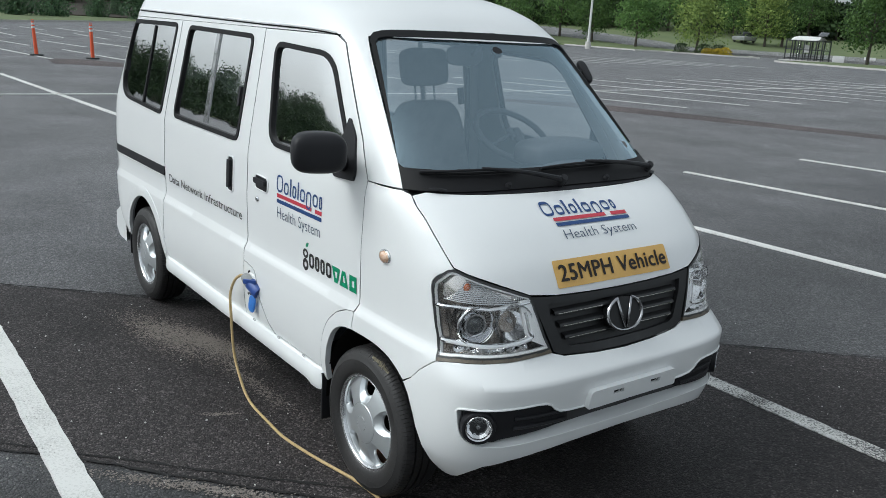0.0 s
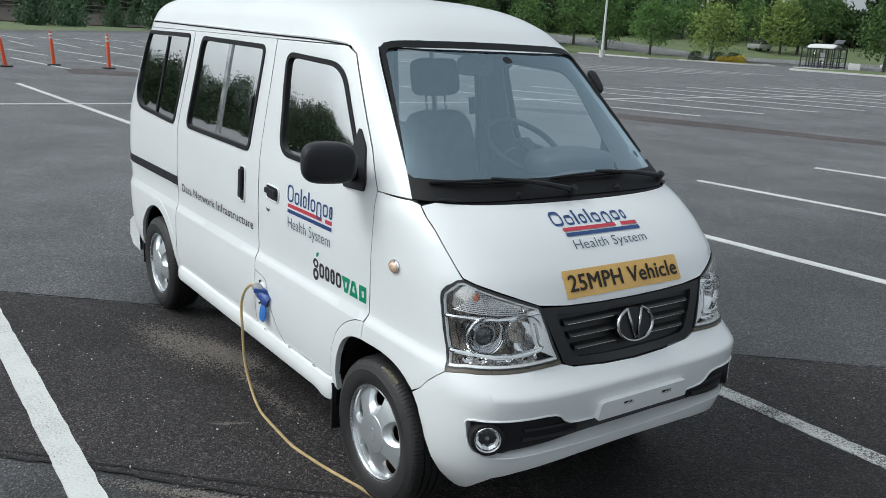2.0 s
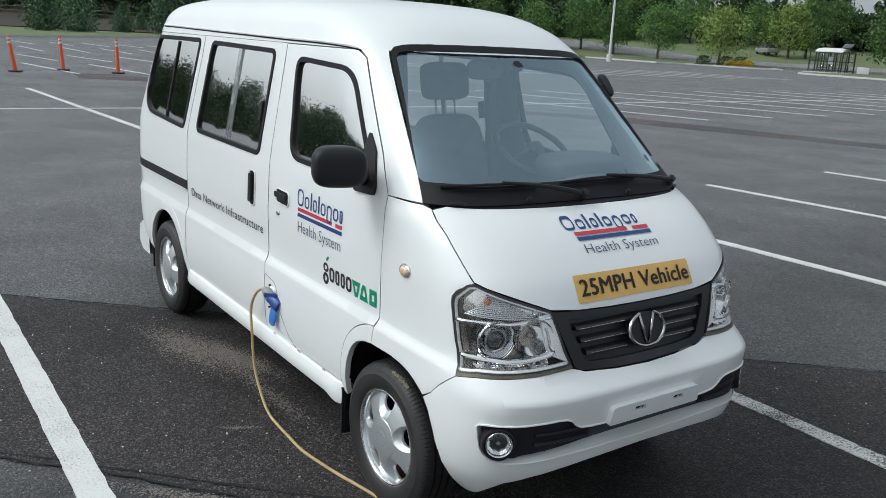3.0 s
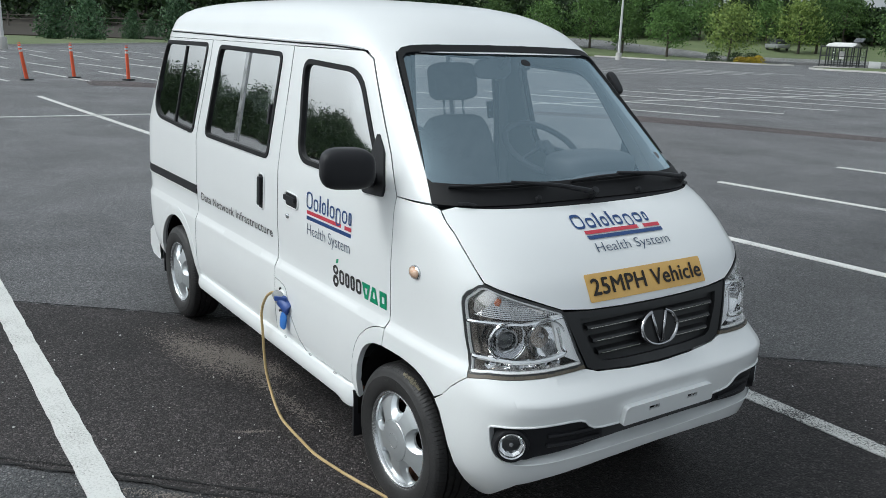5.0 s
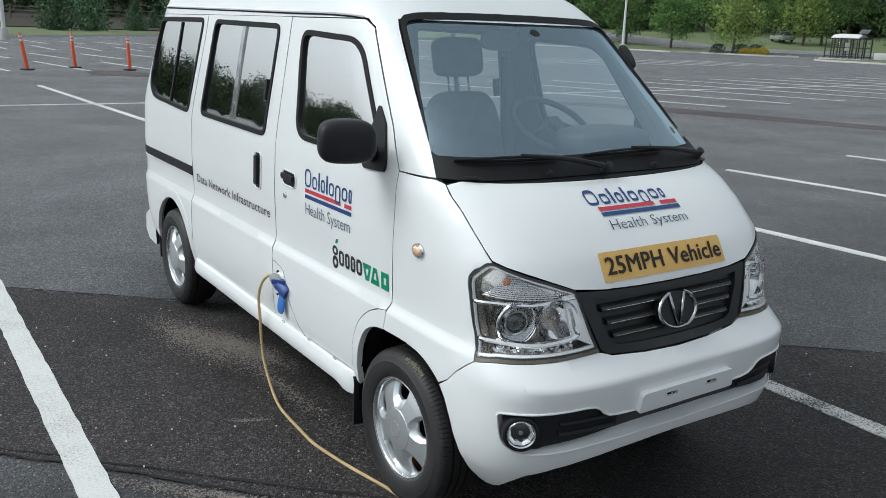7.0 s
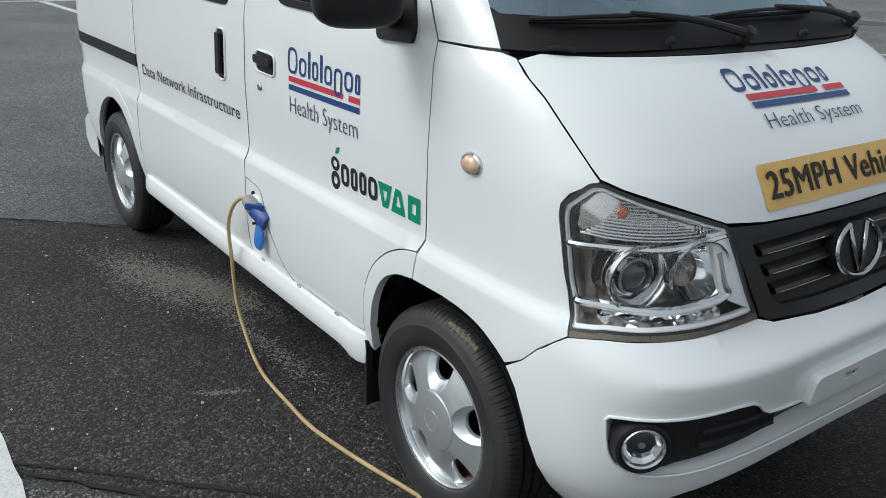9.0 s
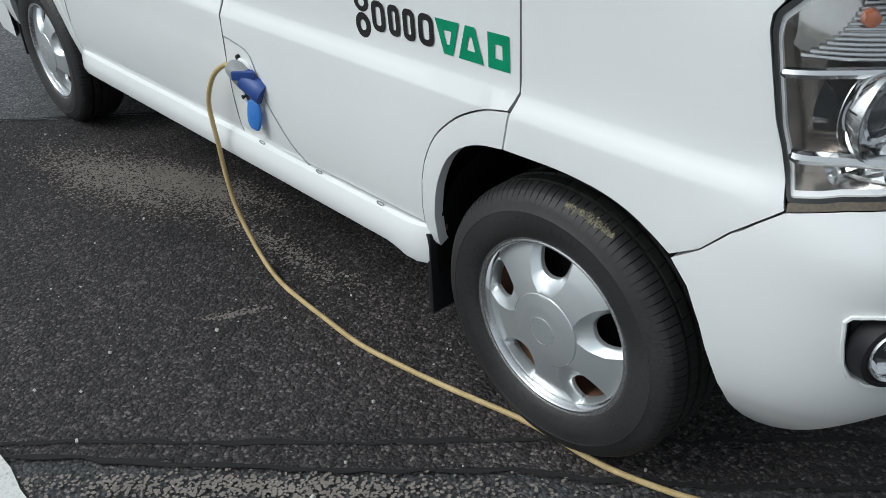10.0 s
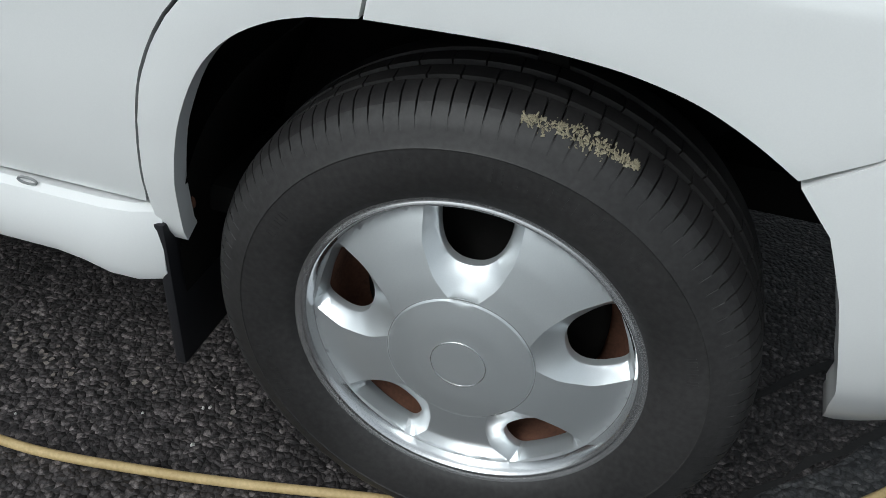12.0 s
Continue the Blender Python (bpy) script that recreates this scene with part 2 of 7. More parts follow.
INKGREEN = surface("green_vinyl", (0.0, 0.22, 0.10), (0.01, 0.29, 0.14), 0.4, 30, 200, 0.0)
GLASS_SIDE = pane_material("tinted_side_pane", (0.60, 0.70, 0.67), 0.82, dust=0.004)
GLASS_FAR = pane_material("plain_side_pane", (0.97, 0.985, 0.985), 0.05, dust=0.006)
GLASS_WIND = pane_material("laminated_windshield_pane", (0.96, 0.985, 0.99), 0.27, dust=0.025, sheen=(0.66, 0.87, 1.0))
GLASS_TINT = pane_material("blue_shade_band", (0.85, 0.90, 0.93), 0.09, dust=0.22)
LENS = pane_material("clear_lamp_lens", (0.98, 0.98, 0.98), 0.05, dust=0.008)
BULB = surface("dim_amber_glass", (0.30, 0.075, 0.025), (0.50, 0.15, 0.06), 0.2, 60, 300, 0.0, coat=1.0)
LAMPRIM = surface("lamp_rim_plastic", (0.014, 0.0145, 0.015), (0.030, 0.031, 0.032), 0.4, 9, 200, 0.0)
LAMPLIP = surface("yellowed_lens_lip", (0.07, 0.056, 0.040), (0.17, 0.14, 0.10), 0.3, 14, 200, 0.0, coat=0.5)
SMOKE = surface("smoked_lamp_housing", (0.30, 0.25, 0.215), (0.52, 0.47, 0.43), 0.2, 16, 60, 0.0, metal=0.75)
# chrome lamp trim, its sky reflection put into a near-white colour
SKYWHITE = surface("sky_white_lamp_trim", (0.90, 0.91, 0.92), (0.95, 0.95, 0.95), 0.25, 9, 200, 0.0, coat=0.8)
AMBER = surface("amber_lens", (0.55, 0.24, 0.10), (0.88, 0.70, 0.55), 0.15, 60, 300, 0.0, coat=1.0)
REFLECTOR = surface("smoked_reflector", (0.60, 0.58, 0.56), (0.74, 0.72, 0.69), 0.13, 12, 80, 0.0, metal=0.92)
LAMPGLASS = surface("dark_projector_glass", (0.03, 0.035, 0.04), (0.08, 0.085, 0.09), 0.08, 12, 80, 0.0, coat=1.0)
ORANGE = surface("orange_post_plastic", (0.68, 0.09, 0.03), (0.85, 0.14, 0.05), 0.5, 6, 60, 0.0)
REFLECT_WHITE = surface("white_reflective_band", (0.62, 0.62, 0.62), (0.78, 0.78, 0.78), 0.4, 30, 100, 0.0)
CONCRETE = surface("pale_concrete", (0.42, 0.41, 0.39), (0.58, 0.57, 0.545), 0.85, 1.2, 60, 0.03)
POLE = surface("white_pole_paint", (0.62, 0.62, 0.60), (0.74, 0.74, 0.72), 0.5, 2, 60, 0.0)
DARKMETAL = surface("dark_frame_metal", (0.012, 0.015, 0.017), (0.025, 0.028, 0.03), 0.45, 3, 60, 0.0)
GRASS = surface("mown_grass", (0.085, 0.118, 0.048), (0.165, 0.20, 0.09), 0.95, 0.35, 9, 0.05)
BARK = surface("tree_bark", (0.05, 0.042, 0.034), (0.11, 0.095, 0.08), 0.9, 3, 40, 0.03)
LEAF = leaf_material("broad_leaves", (0.035, 0.085, 0.022), (0.16, 0.27, 0.075))
LEAF_YELLOW = leaf_material("yellowish_leaves", (0.09, 0.15, 0.035), (0.30, 0.39, 0.10))
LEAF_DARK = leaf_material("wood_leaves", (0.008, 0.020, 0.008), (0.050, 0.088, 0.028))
NEEDLE = leaf_material("blue_green_needles", (0.03, 0.07, 0.036), (0.13, 0.22, 0.11))
FLOWER = leaf_material("yellow_flowers", (0.25, 0.20, 0.02), (0.55, 0.40, 0.03))
LINE = line_material("worn_white_line_paint", 0.50)
LINE_WORN = line_material("thin_white_line_paint", 0.66)
WOOD = surface("weathered_fence_wood", (0.10, 0.085, 0.07), (0.19, 0.165, 0.14), 0.9, 6, 80, 0.03)
# worn lists darker areas: centre x, y, inner and outer radius, colour kept
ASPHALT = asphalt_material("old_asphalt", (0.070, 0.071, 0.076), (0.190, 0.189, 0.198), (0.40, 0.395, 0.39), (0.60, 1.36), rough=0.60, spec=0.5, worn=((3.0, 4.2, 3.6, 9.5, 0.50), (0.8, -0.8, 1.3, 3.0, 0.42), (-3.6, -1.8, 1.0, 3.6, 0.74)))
ASPHALT_NEW = asphalt_material("sealed_asphalt", (0.014, 0.012, 0.012), (0.045, 0.039, 0.0395), (0.155, 0.137, 0.134), (0.5, 1.6), grain=125, worn=((1.4, 0.7, 0.7, 2.4, 0.62),))
ROAD = asphalt_material("pale_road_asphalt", (0.16, 0.16, 0.162), (0.31, 0.31, 0.31), (0.48, 0.47, 0.46))
CRACK = surface("open_seam", (0.008, 0.008, 0.008), (0.018, 0.017, 0.017), 0.95, 20, 200, 0.02)
STAIN = asphalt_material("reddish_patched_asphalt", (0.06, 0.045, 0.046), (0.145, 0.115, 0.115), (0.28, 0.24, 0.24))
DUST = surface("pale_dust", (0.15, 0.13, 0.115), (0.29, 0.26, 0.235), 0.95, 14, 300, 0.0)
SOIL = surface("leaf_litter_soil", (0.018, 0.014, 0.010), (0.055, 0.045, 0.032), 0.95, 0.5, 12, 0.05)

# ---- shaping tools ----
from mathutils.geometry import delaunay_2d_cdt


def mesh_of(name, bm, mats, smooth=True):
    me = bpy.data.meshes.new(name)
    bm.to_mesh(me)
    bm.free()
    for m in mats if isinstance(mats, (list, tuple)) else [mats]:
        me.materials.append(m)
    if smooth:
        me.polygons.foreach_set("use_smooth", [True] * len(me.polygons))
    return me


def part(name, bm, mats, parent=None, label="", smooth=True, angle=40):
    """One mesh object, under a thing or a part."""
    bm.normal_update()
    if smooth:
        lim = radians(angle)
        for e in bm.edges:
            if len(e.link_faces) == 2 and e.calc_face_angle(0) > lim:
                e.smooth = False
    ob = new(name, mesh_of(name, bm, mats, smooth))
    if parent:
        ob.parent = parent
    if label:
        ob["label"] = label
    return ob


def thing(name, label, category, at=None, group="", kind=""):
    ob = new(name)
    ob.empty_display_size = 0.1
    if at is not None:
        ob.matrix_basis = at
    return tagged(ob, label, category, group, kind)


def add_box(bm, x0, x1, y0, y1, z0, z1, bevel=0.0, seg=2, m=None):
    c = bmesh.ops.create_cube(bm, size=1.0)["verts"]
    bmesh.ops.transform(bm, verts=c, matrix=Matrix.LocRotScale(((x0 + x1) / 2, (y0 + y1) / 2, (z0 + z1) / 2), None, (x1 - x0, y1 - y0, z1 - z0)))
    if m is not None:
        bmesh.ops.transform(bm, verts=c, matrix=m)
    if bevel:
        es = list({e for v in c for e in v.link_edges})
        bmesh.ops.bevel(bm, geom=es, offset=bevel, segments=seg, affect="EDGES", profile=0.6)
    return bm


def box(*a, **k):
    return add_box(bmesh.new(), *a, **k)


def add_tube(bm, pts, radius, seg=10, caps=True, closed=False):
    """A tube along points; radius a number or one a point."""
    pts = [Vector(p) for p in pts]
    rs = radius if isinstance(radius, (list, tuple)) else [radius] * len(pts)
    rings, side = [], None
    n = len(pts)
    for i, p in enumerate(pts):
        d = (pts[(i + 1) % n] - pts[i - 1]) if closed else (pts[min(i + 1, n - 1)] - pts[max(i - 1, 0)])
        d.normalize()
        if side is None:
            side = d.orthogonal().normalized()
        side = (side - d * side.dot(d)).normalized()
        up = d.cross(side)
        rings.append([bm.verts.new(p + rs[i] * (math.cos(k * math.tau / seg) * side + math.sin(k * math.tau / seg) * up)) for k in range(seg)])
    for i in range(n if closed else n - 1):
        a, b = rings[i], rings[(i + 1) % n]
        for k in range(seg):
            bm.faces.new((a[k], a[(k + 1) % seg], b[(k + 1) % seg], b[k]))
    if caps and not closed:
        bm.faces.new(rings[0][::-1])
        bm.faces.new(rings[-1])
    return bm


def tube(pts, radius, seg=10, **k):
    return add_tube(bmesh.new(), pts, radius, seg, **k)


def add_lathe(bm, profile, seg=48, m=None, mat=0):
    """Turns a profile of (radius, height) about the Y axis; height runs along -Y, out of the wheel's face."""
    rings = []
    for r, h in profile:
        if r < 1e-6:
            rings.append([bm.verts.new((0, -h, 0))])
        else:
            rings.append([bm.verts.new((r * math.cos(k * math.tau / seg), -h, r * math.sin(k * math.tau / seg))) for k in range(seg)])
    made = []
    for a, b in zip(rings, rings[1:]):
        for k in range(seg):
            q = [a[k % len(a)], a[(k + 1) % len(a)], b[(k + 1) % len(b)], b[k % len(b)]]
            f = []
            for v in q:
                if v not in f:
                    f.append(v)
            if len(f) > 2:
                fc = bm.faces.new(f)
                fc.material_index = mat
                made.append(fc)
    if m is not None:
        bmesh.ops.transform(bm, verts=[v for r in rings for v in r], matrix=m)
    return bm


def lathe(profile, seg=48, m=None):
    return add_lathe(bmesh.new(), profile, seg, m)


def smooth_path(pts, per=8):
    """Catmull-Rom points through a row of points."""
    p = [Vector(q) for q in pts]
    out = []
    for i in range(len(p) - 1):
        a, b, c, d = p[max(i - 1, 0)], p[i], p[i + 1], p[min(i + 2, len(p) - 1)]
        for k in range(per):
            t = k / per
            out.append(0.5 * ((2 * b) + (c - a) * t + (2 * a - 5 * b + 4 * c - d) * t * t + (3 * b - 3 * c + d - a) * t ** 3))
    out.append(p[-1])
    return out


def rounded(poly, radius, seg=5):
    """A 2D outline with its corners rounded; radius a number or one a corner."""
    out = []
    n = len(poly)
    for i in range(n):
        r = radius[i] if isinstance(radius, (list, tuple)) else radius
        p, a, b = Vector(poly[i]), Vector(poly[i - 1]), Vector(poly[(i + 1) % n])
        if r <= 0:
            out.append(tuple(p))
            continue
        u, v = (a - p), (b - p)
        ru, rv = min(r, u.length * 0.48), min(r, v.length * 0.48)
        s, e = p + u.normalized() * ru, p + v.normalized() * rv
        for k in range(seg + 1):
            t = k / seg
            out.append(tuple((1 - t) ** 2 * s + 2 * t * (1 - t) * p + t * t * e))
    return out


def inside(p, poly):
    x, y = p
    c = False
    j = len(poly) - 1
    for i in range(len(poly)):
        (xi, yi), (xj, yj) = poly[i], poly[j]
        if (yi > y) != (yj > y) and x < (xj - xi) * (y - yi) / (yj - yi) + xi:
            c = not c
        j = i
    return c


def densify(poly, step):
    out = []
    for i in range(len(poly)):
        a, b = poly[i], poly[(i + 1) % len(poly)]
        k = max(1, int(math.ceil(math.hypot(b[0] - a[0], b[1] - a[1]) / step)))
        for j in range(k):
            out.append((a[0] + (b[0] - a[0]) * j / k, a[1] + (b[1] - a[1]) * j / k))
    return out


def add_patch(bm, outline, fn, holes=(), step=0.03, thick=0.02, lift=0.0, inner=0, roll=0.0012, rim=None, lines=()):
    """A curved panel: a 2D outline with holes, laid on the surface fn, with thickness and turned edges."""
    loops = [densify(p, step) for p in (outline, *holes)]
    pts, edges = [], []
    for lp in loops:
        o = len(pts)
        pts += lp
        edges += [(o + i, o + (i + 1) % len(lp)) for i in range(len(lp))]
    for lp in (densify(p, step) for p in lines):
        o = len(pts)
        pts += lp
        edges += [(o + i, o + (i + 1) % len(lp)) for i in range(len(lp))]
    xs, ys = [p[0] for p in loops[0]], [p[1] for p in loops[0]]
    grid = np.array(pts)
    gx = np.arange(min(xs) + step / 2, max(xs), step)
    gy = np.arange(min(ys) + step / 2, max(ys), step)
    for i, x in enumerate(gx):
        for j, y in enumerate(gy):
            q = (x + (0.25 * step if j % 2 else -0.25 * step), y)
            if inside(q, loops[0]) and not any(inside(q, h) for h in loops[1:]):
                if np.min(np.abs(grid[:, 0] - q[0]) + np.abs(grid[:, 1] - q[1])) > 0.55 * step:
                    pts.append(q)
    vs, _, fs, *_ = delaunay_2d_cdt([Vector(p) for p in pts], edges, [], 0, 1e-7)
    keep = []
    for f in fs:
        c = (sum(vs[i][0] for i in f) / 3, sum(vs[i][1] for i in f) / 3)
        if inside(c, loops[0]) and not any(inside(c, h) for h in loops[1:]):
            keep.append(f)
    used = sorted({i for f in keep for i in f})
    count = {}
    for f in keep:
        for a, b in zip(f, (*f[1:], f[0])):
            count[(min(a, b), max(a, b))] = count.get((min(a, b), max(a, b)), 0) + 1
    border = {i for e, k in count.items() if k == 1 for i in e}
    top, bot = {}, {}
    h = 0.002
    for i in used:
        u, v = vs[i]
        p = Vector(fn(u, v))
        nrm = (Vector(fn(u + h, v)) - Vector(fn(u - h, v))).cross(Vector(fn(u, v + h)) - Vector(fn(u, v - h))).normalized()
        top[i] = bm.verts.new(p + nrm * (lift - (roll if i in border else 0)))
        if thick:
            bot[i] = bm.verts.new(p + nrm * (lift - thick))
    for f in keep:
        bm.faces.new([top[i] for i in f])
        if thick:
            bm.faces.new([bot[i] for i in reversed(f)]).material_index = inner
    if thick:
        for f in keep:
            for a, b in zip(f, (*f[1:], f[0])):
                if count[(min(a, b), max(a, b))] == 1:
                    bm.faces.new((top[b], top[a], bot[a], bot[b])).material_index = inner if rim is None else rim
    return bm


def patch(*a, **k):
    return add_patch(bmesh.new(), *a, **k)


def band(outline, width):
    """A 2D outline moved inward by width, corner by corner."""
    n = len(outline)
    area = sum(outline[i - 1][0] * outline[i][1] - outline[i][0] * outline[i - 1][1] for i in range(n))
    s = 1 if area > 0 else -1
    out = []
    for i in range(n):
        a, p, b = Vector(outline[i - 1]), Vector(outline[i]), Vector(outline[(i + 1) % n])
        u, v = (p - a), (b - p)
        if u.length < 1e-6 or v.length < 1e-6:
            u = v = b - a
        nu, nv = Vector((-u.y, u.x)).normalized(), Vector((-v.y, v.x)).normalized()
        m = (nu + nv)
        m = m.normalized() * min(1.6, 1 / max(0.4, m.normalized().dot(nu)))
        out.append(tuple(p + s * width * m))
    return out


def lettering(text, width, height, fn, bold=0.0, spacing=1.0):
    """Built-in font, set along fn(u, v) with u from 0 to width and v from 0 to height."""
    cu = bpy.data.curves.new("lettering", "FONT")
    cu.body = text
    cu.space_character = spacing
    cu.offset = bold
    cu.resolution_u = 3
    ob = bpy.data.objects.new("lettering", cu)
    scene.collection.objects.link(ob)
    me = bpy.data.meshes.new_from_object(ob.evaluated_get(bpy.context.evaluated_depsgraph_get()))
    bpy.data.objects.remove(ob)
    bpy.data.curves.remove(cu)
    bm = bmesh.new()
    bm.from_mesh(me)
    bpy.data.meshes.remove(me)
    x0, x1 = min(v.co.x for v in bm.verts), max(v.co.x for v in bm.verts)
    cap = 0.70
    for v in bm.verts:
        v.co = Vector(fn((v.co.x - x0) / (x1 - x0) * width, v.co.y / cap * height))
    return bm


def letters(bm, mat, parent, label):
    """Each letter of a line of lettering as a part of its own."""
    me = bpy.data.meshes.new("letter")
    bm.to_mesh(me)
    bm.free()
    n = len(me.vertices)
    root = list(range(n))
    def find(i):
        while root[i] != i:
            root[i] = root[root[i]]
            i = root[i]
        return i
    for f in me.polygons:
        for v in f.vertices:
            root[find(v)] = find(f.vertices[0])
    groups = {}
    for i in range(n):
        groups.setdefault(find(i), []).append(i)
    co = [tuple(v.co) for v in me.vertices]
    # along the line: x on the side, y on the nose
    ax = 0 if max(c[0] for c in co) - min(c[0] for c in co) > max(c[1] for c in co) - min(c[1] for c in co) else 1
    sets = []
    for ids in sorted(groups.values(), key=lambda g: min(co[i][ax] for i in g)):
        a, b = min(co[i][ax] for i in ids), max(co[i][ax] for i in ids)
        if sets and min(b, sets[-1][1]) - max(a, sets[-1][0]) > 0.5 * min(b - a, sets[-1][1] - sets[-1][0]):
            sets[-1] = (min(a, sets[-1][0]), max(b, sets[-1][1]), sets[-1][2] | set(ids))
        else:
            sets.append((a, b, set(ids)))
    for _, _, ids in sets:
        out = bmesh.new()
        vs = {i: out.verts.new(co[i]) for i in ids}
        for f in me.polygons:
            if f.vertices[0] in vs:
                out.faces.new([vs[i] for i in f.vertices])
        part("letter", out, mat, parent, label, smooth=False)
    bpy.data.meshes.remove(me)

# ---- the van's skin ----
def smooth_table(pts, sigma):
    z = np.arange(0.0, 2.2, 0.002)
    v = np.interp(z, [p[0] for p in pts], [p[1] for p in pts])
    k = np.exp(-0.5 * (np.arange(-60, 61) * 0.002 / sigma) ** 2)
    v = np.convolve(np.pad(v, 60, "edge"), k / k.sum(), "valid")
    return lambda q: float(np.interp(q, z, v))


# half width, nose, tail and corner sharpness by height
half_width = smooth_table([(0.0, 0.57), (0.23, 0.612), (0.29, 0.660), (0.35, 0.690), (0.42, 0.704), (0.5, 0.710), (0.60, 0.711), (0.700, 0.709), (0.733, 0.691), (0.76, 0.689), (0.95, 0.695), (1.15, 0.689), (1.25, 0.676), (1.70, 0.602), (1.74, 0.594), (1.80, 0.576), (1.85, 0.545), (1.88, 0.508), (1.90, 0.458), (1.915, 0.38), (1.925, 0.28), (1.932, 0.15), (1.934, 0.05), (2.2, 0.05)], 0.003)
nose = smooth_table([(0.0, 0.61), (0.22, 0.592), (0.30, 0.610), (0.345, 0.627), (0.40, 0.643), (0.50, 0.657), (0.60, 0.667), (0.639, 0.670), (0.651, 0.660), (0.70, 0.604), (0.82, 0.576), (0.915, 0.550), (1.0, 0.503), (1.09, 0.418), (1.165, 0.322), (1.20, 0.252), (1.72, -0.335), (1.745, -0.368), (1.79, -0.428), (1.815, -0.475), (1.85, -0.56), (1.88, -0.67), (1.905, -0.84), (1.92, -1.05), (1.93, -1.3), (1.934, -1.6), (2.2, -1.6)], 0.0035)
tail = smooth_table([(0.0, -3.20), (0.3, -3.24), (0.5, -3.34), (0.87, -3.40), (1.2, -3.385), (1.5, -3.27), (1.72, -3.14), (1.78, -3.11), (1.83, -3.06), (1.865, -2.95), (1.89, -2.80), (1.91, -2.55), (1.925, -2.3), (1.934, -2.05), (2.2, -2.0)], 0.02)
corner = smooth_table([(0.0, 4.2), (0.5, 4.6), (0.7, 4.6), (0.95, 4.6), (1.2, 4.4), (1.7, 4.6), (1.8, 3.6), (1.88, 2.8), (2.2, 2.2)], 0.03)


def reach(z):
    return 0.55


def flank(x, z, s=-1):
    """The side skin: y at x and z."""
    w, n, L = half_width(z), corner(z), reach(z)
    xc = nose(z) - L
    y = w
    if x > xc:
        y = w * max(1 - min((x - xc) / L, 0.9999) ** n, 0) ** (1 / n)
    xe = tail(z) + 0.38
    if x < xe:
        y = min(y, w * max(1 - min((xe - x) / 0.38, 0.9999) ** 4, 0) ** 0.25)
    return (x, s * y, z)


def front(phi, z):
    """The nose skin, by the angle round the corner (0 ahead, negative to the van's right)."""
    w, n, L = half_width(z), corner(z), reach(z)
    c, q = abs(math.cos(phi)), abs(math.sin(phi))
    r = (c ** n + q ** n) ** (-1 / n)
    return (nose(z) - L + L * r * math.cos(phi), w * r * math.sin(phi), z)


def angle_y(y, z):
    p = min(abs(y) / half_width(z), 0.9999)
    n = corner(z)
    return math.copysign(math.atan2(p, (1 - p ** n) ** (1 / n)), y)


def angle_x(x, z, s=-1):
    q = min(max((x - nose(z) + reach(z)) / reach(z), 0.0), 0.9999)
    n = corner(z)
    return s * math.atan2((1 - q ** n) ** (1 / n), q)


def nose_y(y, z, out=0.0):
    p = front(angle_y(y, z), z)
    return (p[0] + out, p[1], p[2])


def mirrored(half):
    """A full outline from one half, whose first and last points lie on the middle line."""
    return [(-a, b) for a, b in half] + [(a, b) for a, b in reversed(half) if abs(a) > 1e-6]


def on_side(s):
    # outlines run so that normals face outward on either side
    if s < 0:
        return lambda x, z: flank(x, z, -1)
    return lambda x, z: flank(-x, z, 1)


def flip(poly, s):
    return [(x if s < 0 else -x, z) for x, z in poly]


van = thing("van", "small white electric passenger van with printed door signs, charging on asphalt", "van", pose(0, 0, 0))

ARCH_X, ARCH_Z = 0.018, 0.285
def arch(a, b, d0, d1, n, cx=ARCH_X):
    return [(cx + a * math.cos(radians(d0 + (d1 - d0) * i / n)), ARCH_Z + b * math.sin(radians(d0 + (d1 - d0) * i / n))) for i in range(n + 1)]


REAR_AXLE = -2.60
# rim of the front arch, from behind the wheel over the top to the bumper
ARCH_RIM = [(-0.322, 0.334), (-0.313, 0.42), (-0.297, 0.49), (-0.268, 0.554), (-0.232, 0.593), (-0.190, 0.616), (-0.147, 0.628), (-0.107, 0.632), (0.014, 0.634), (0.08, 0.630), (0.125, 0.623), (0.170, 0.610), (0.213, 0.589), (0.250, 0.566), (0.285, 0.522), (0.312, 0.46), (0.331, 0.40), (0.346, 0.335)]
ARCH_BACK = [(-0.351, 0.385), (-0.348, 0.43), (-0.341, 0.48), (-0.325, 0.543), (-0.291, 0.603), (-0.246, 0.645), (-0.206, 0.671), (-0.150, 0.694), (-0.098, 0.704)]


def curve2(pts, per=4):
    return [(q.x, q.y) for q in smooth_path([Vector((a, b, 0)) for a, b in pts], per)]


WIN1 = rounded([(-0.985, 1.655), (-0.475, 1.635), (-0.150, 1.205), (-0.905, 1.215)], [0.08, 0.10, 0.02, 0.10])
WIN2 = rounded([(-2.035, 1.682), (-1.205, 1.672), (-1.225, 1.180), (-2.105, 1.188)], [0.05, 0.05, 0.05, 0.06])
WIN3 = rounded([(-3.00, 1.684), (-2.205, 1.688), (-2.300, 1.178), (-2.98, 1.208), (-3.085, 1.30)], [0.07, 0.05, 0.05, 0.10, 0.10])
def fold(x0, x1, out=0.0):
    """The pressed fold that runs along the van's side, or a line just outside it."""
    return [(x0 - out, 0.701 - out), (x1 + out, 0.701 - out), (x1 + out, 0.733 + out), (x0 - out, 0.733 + out)]



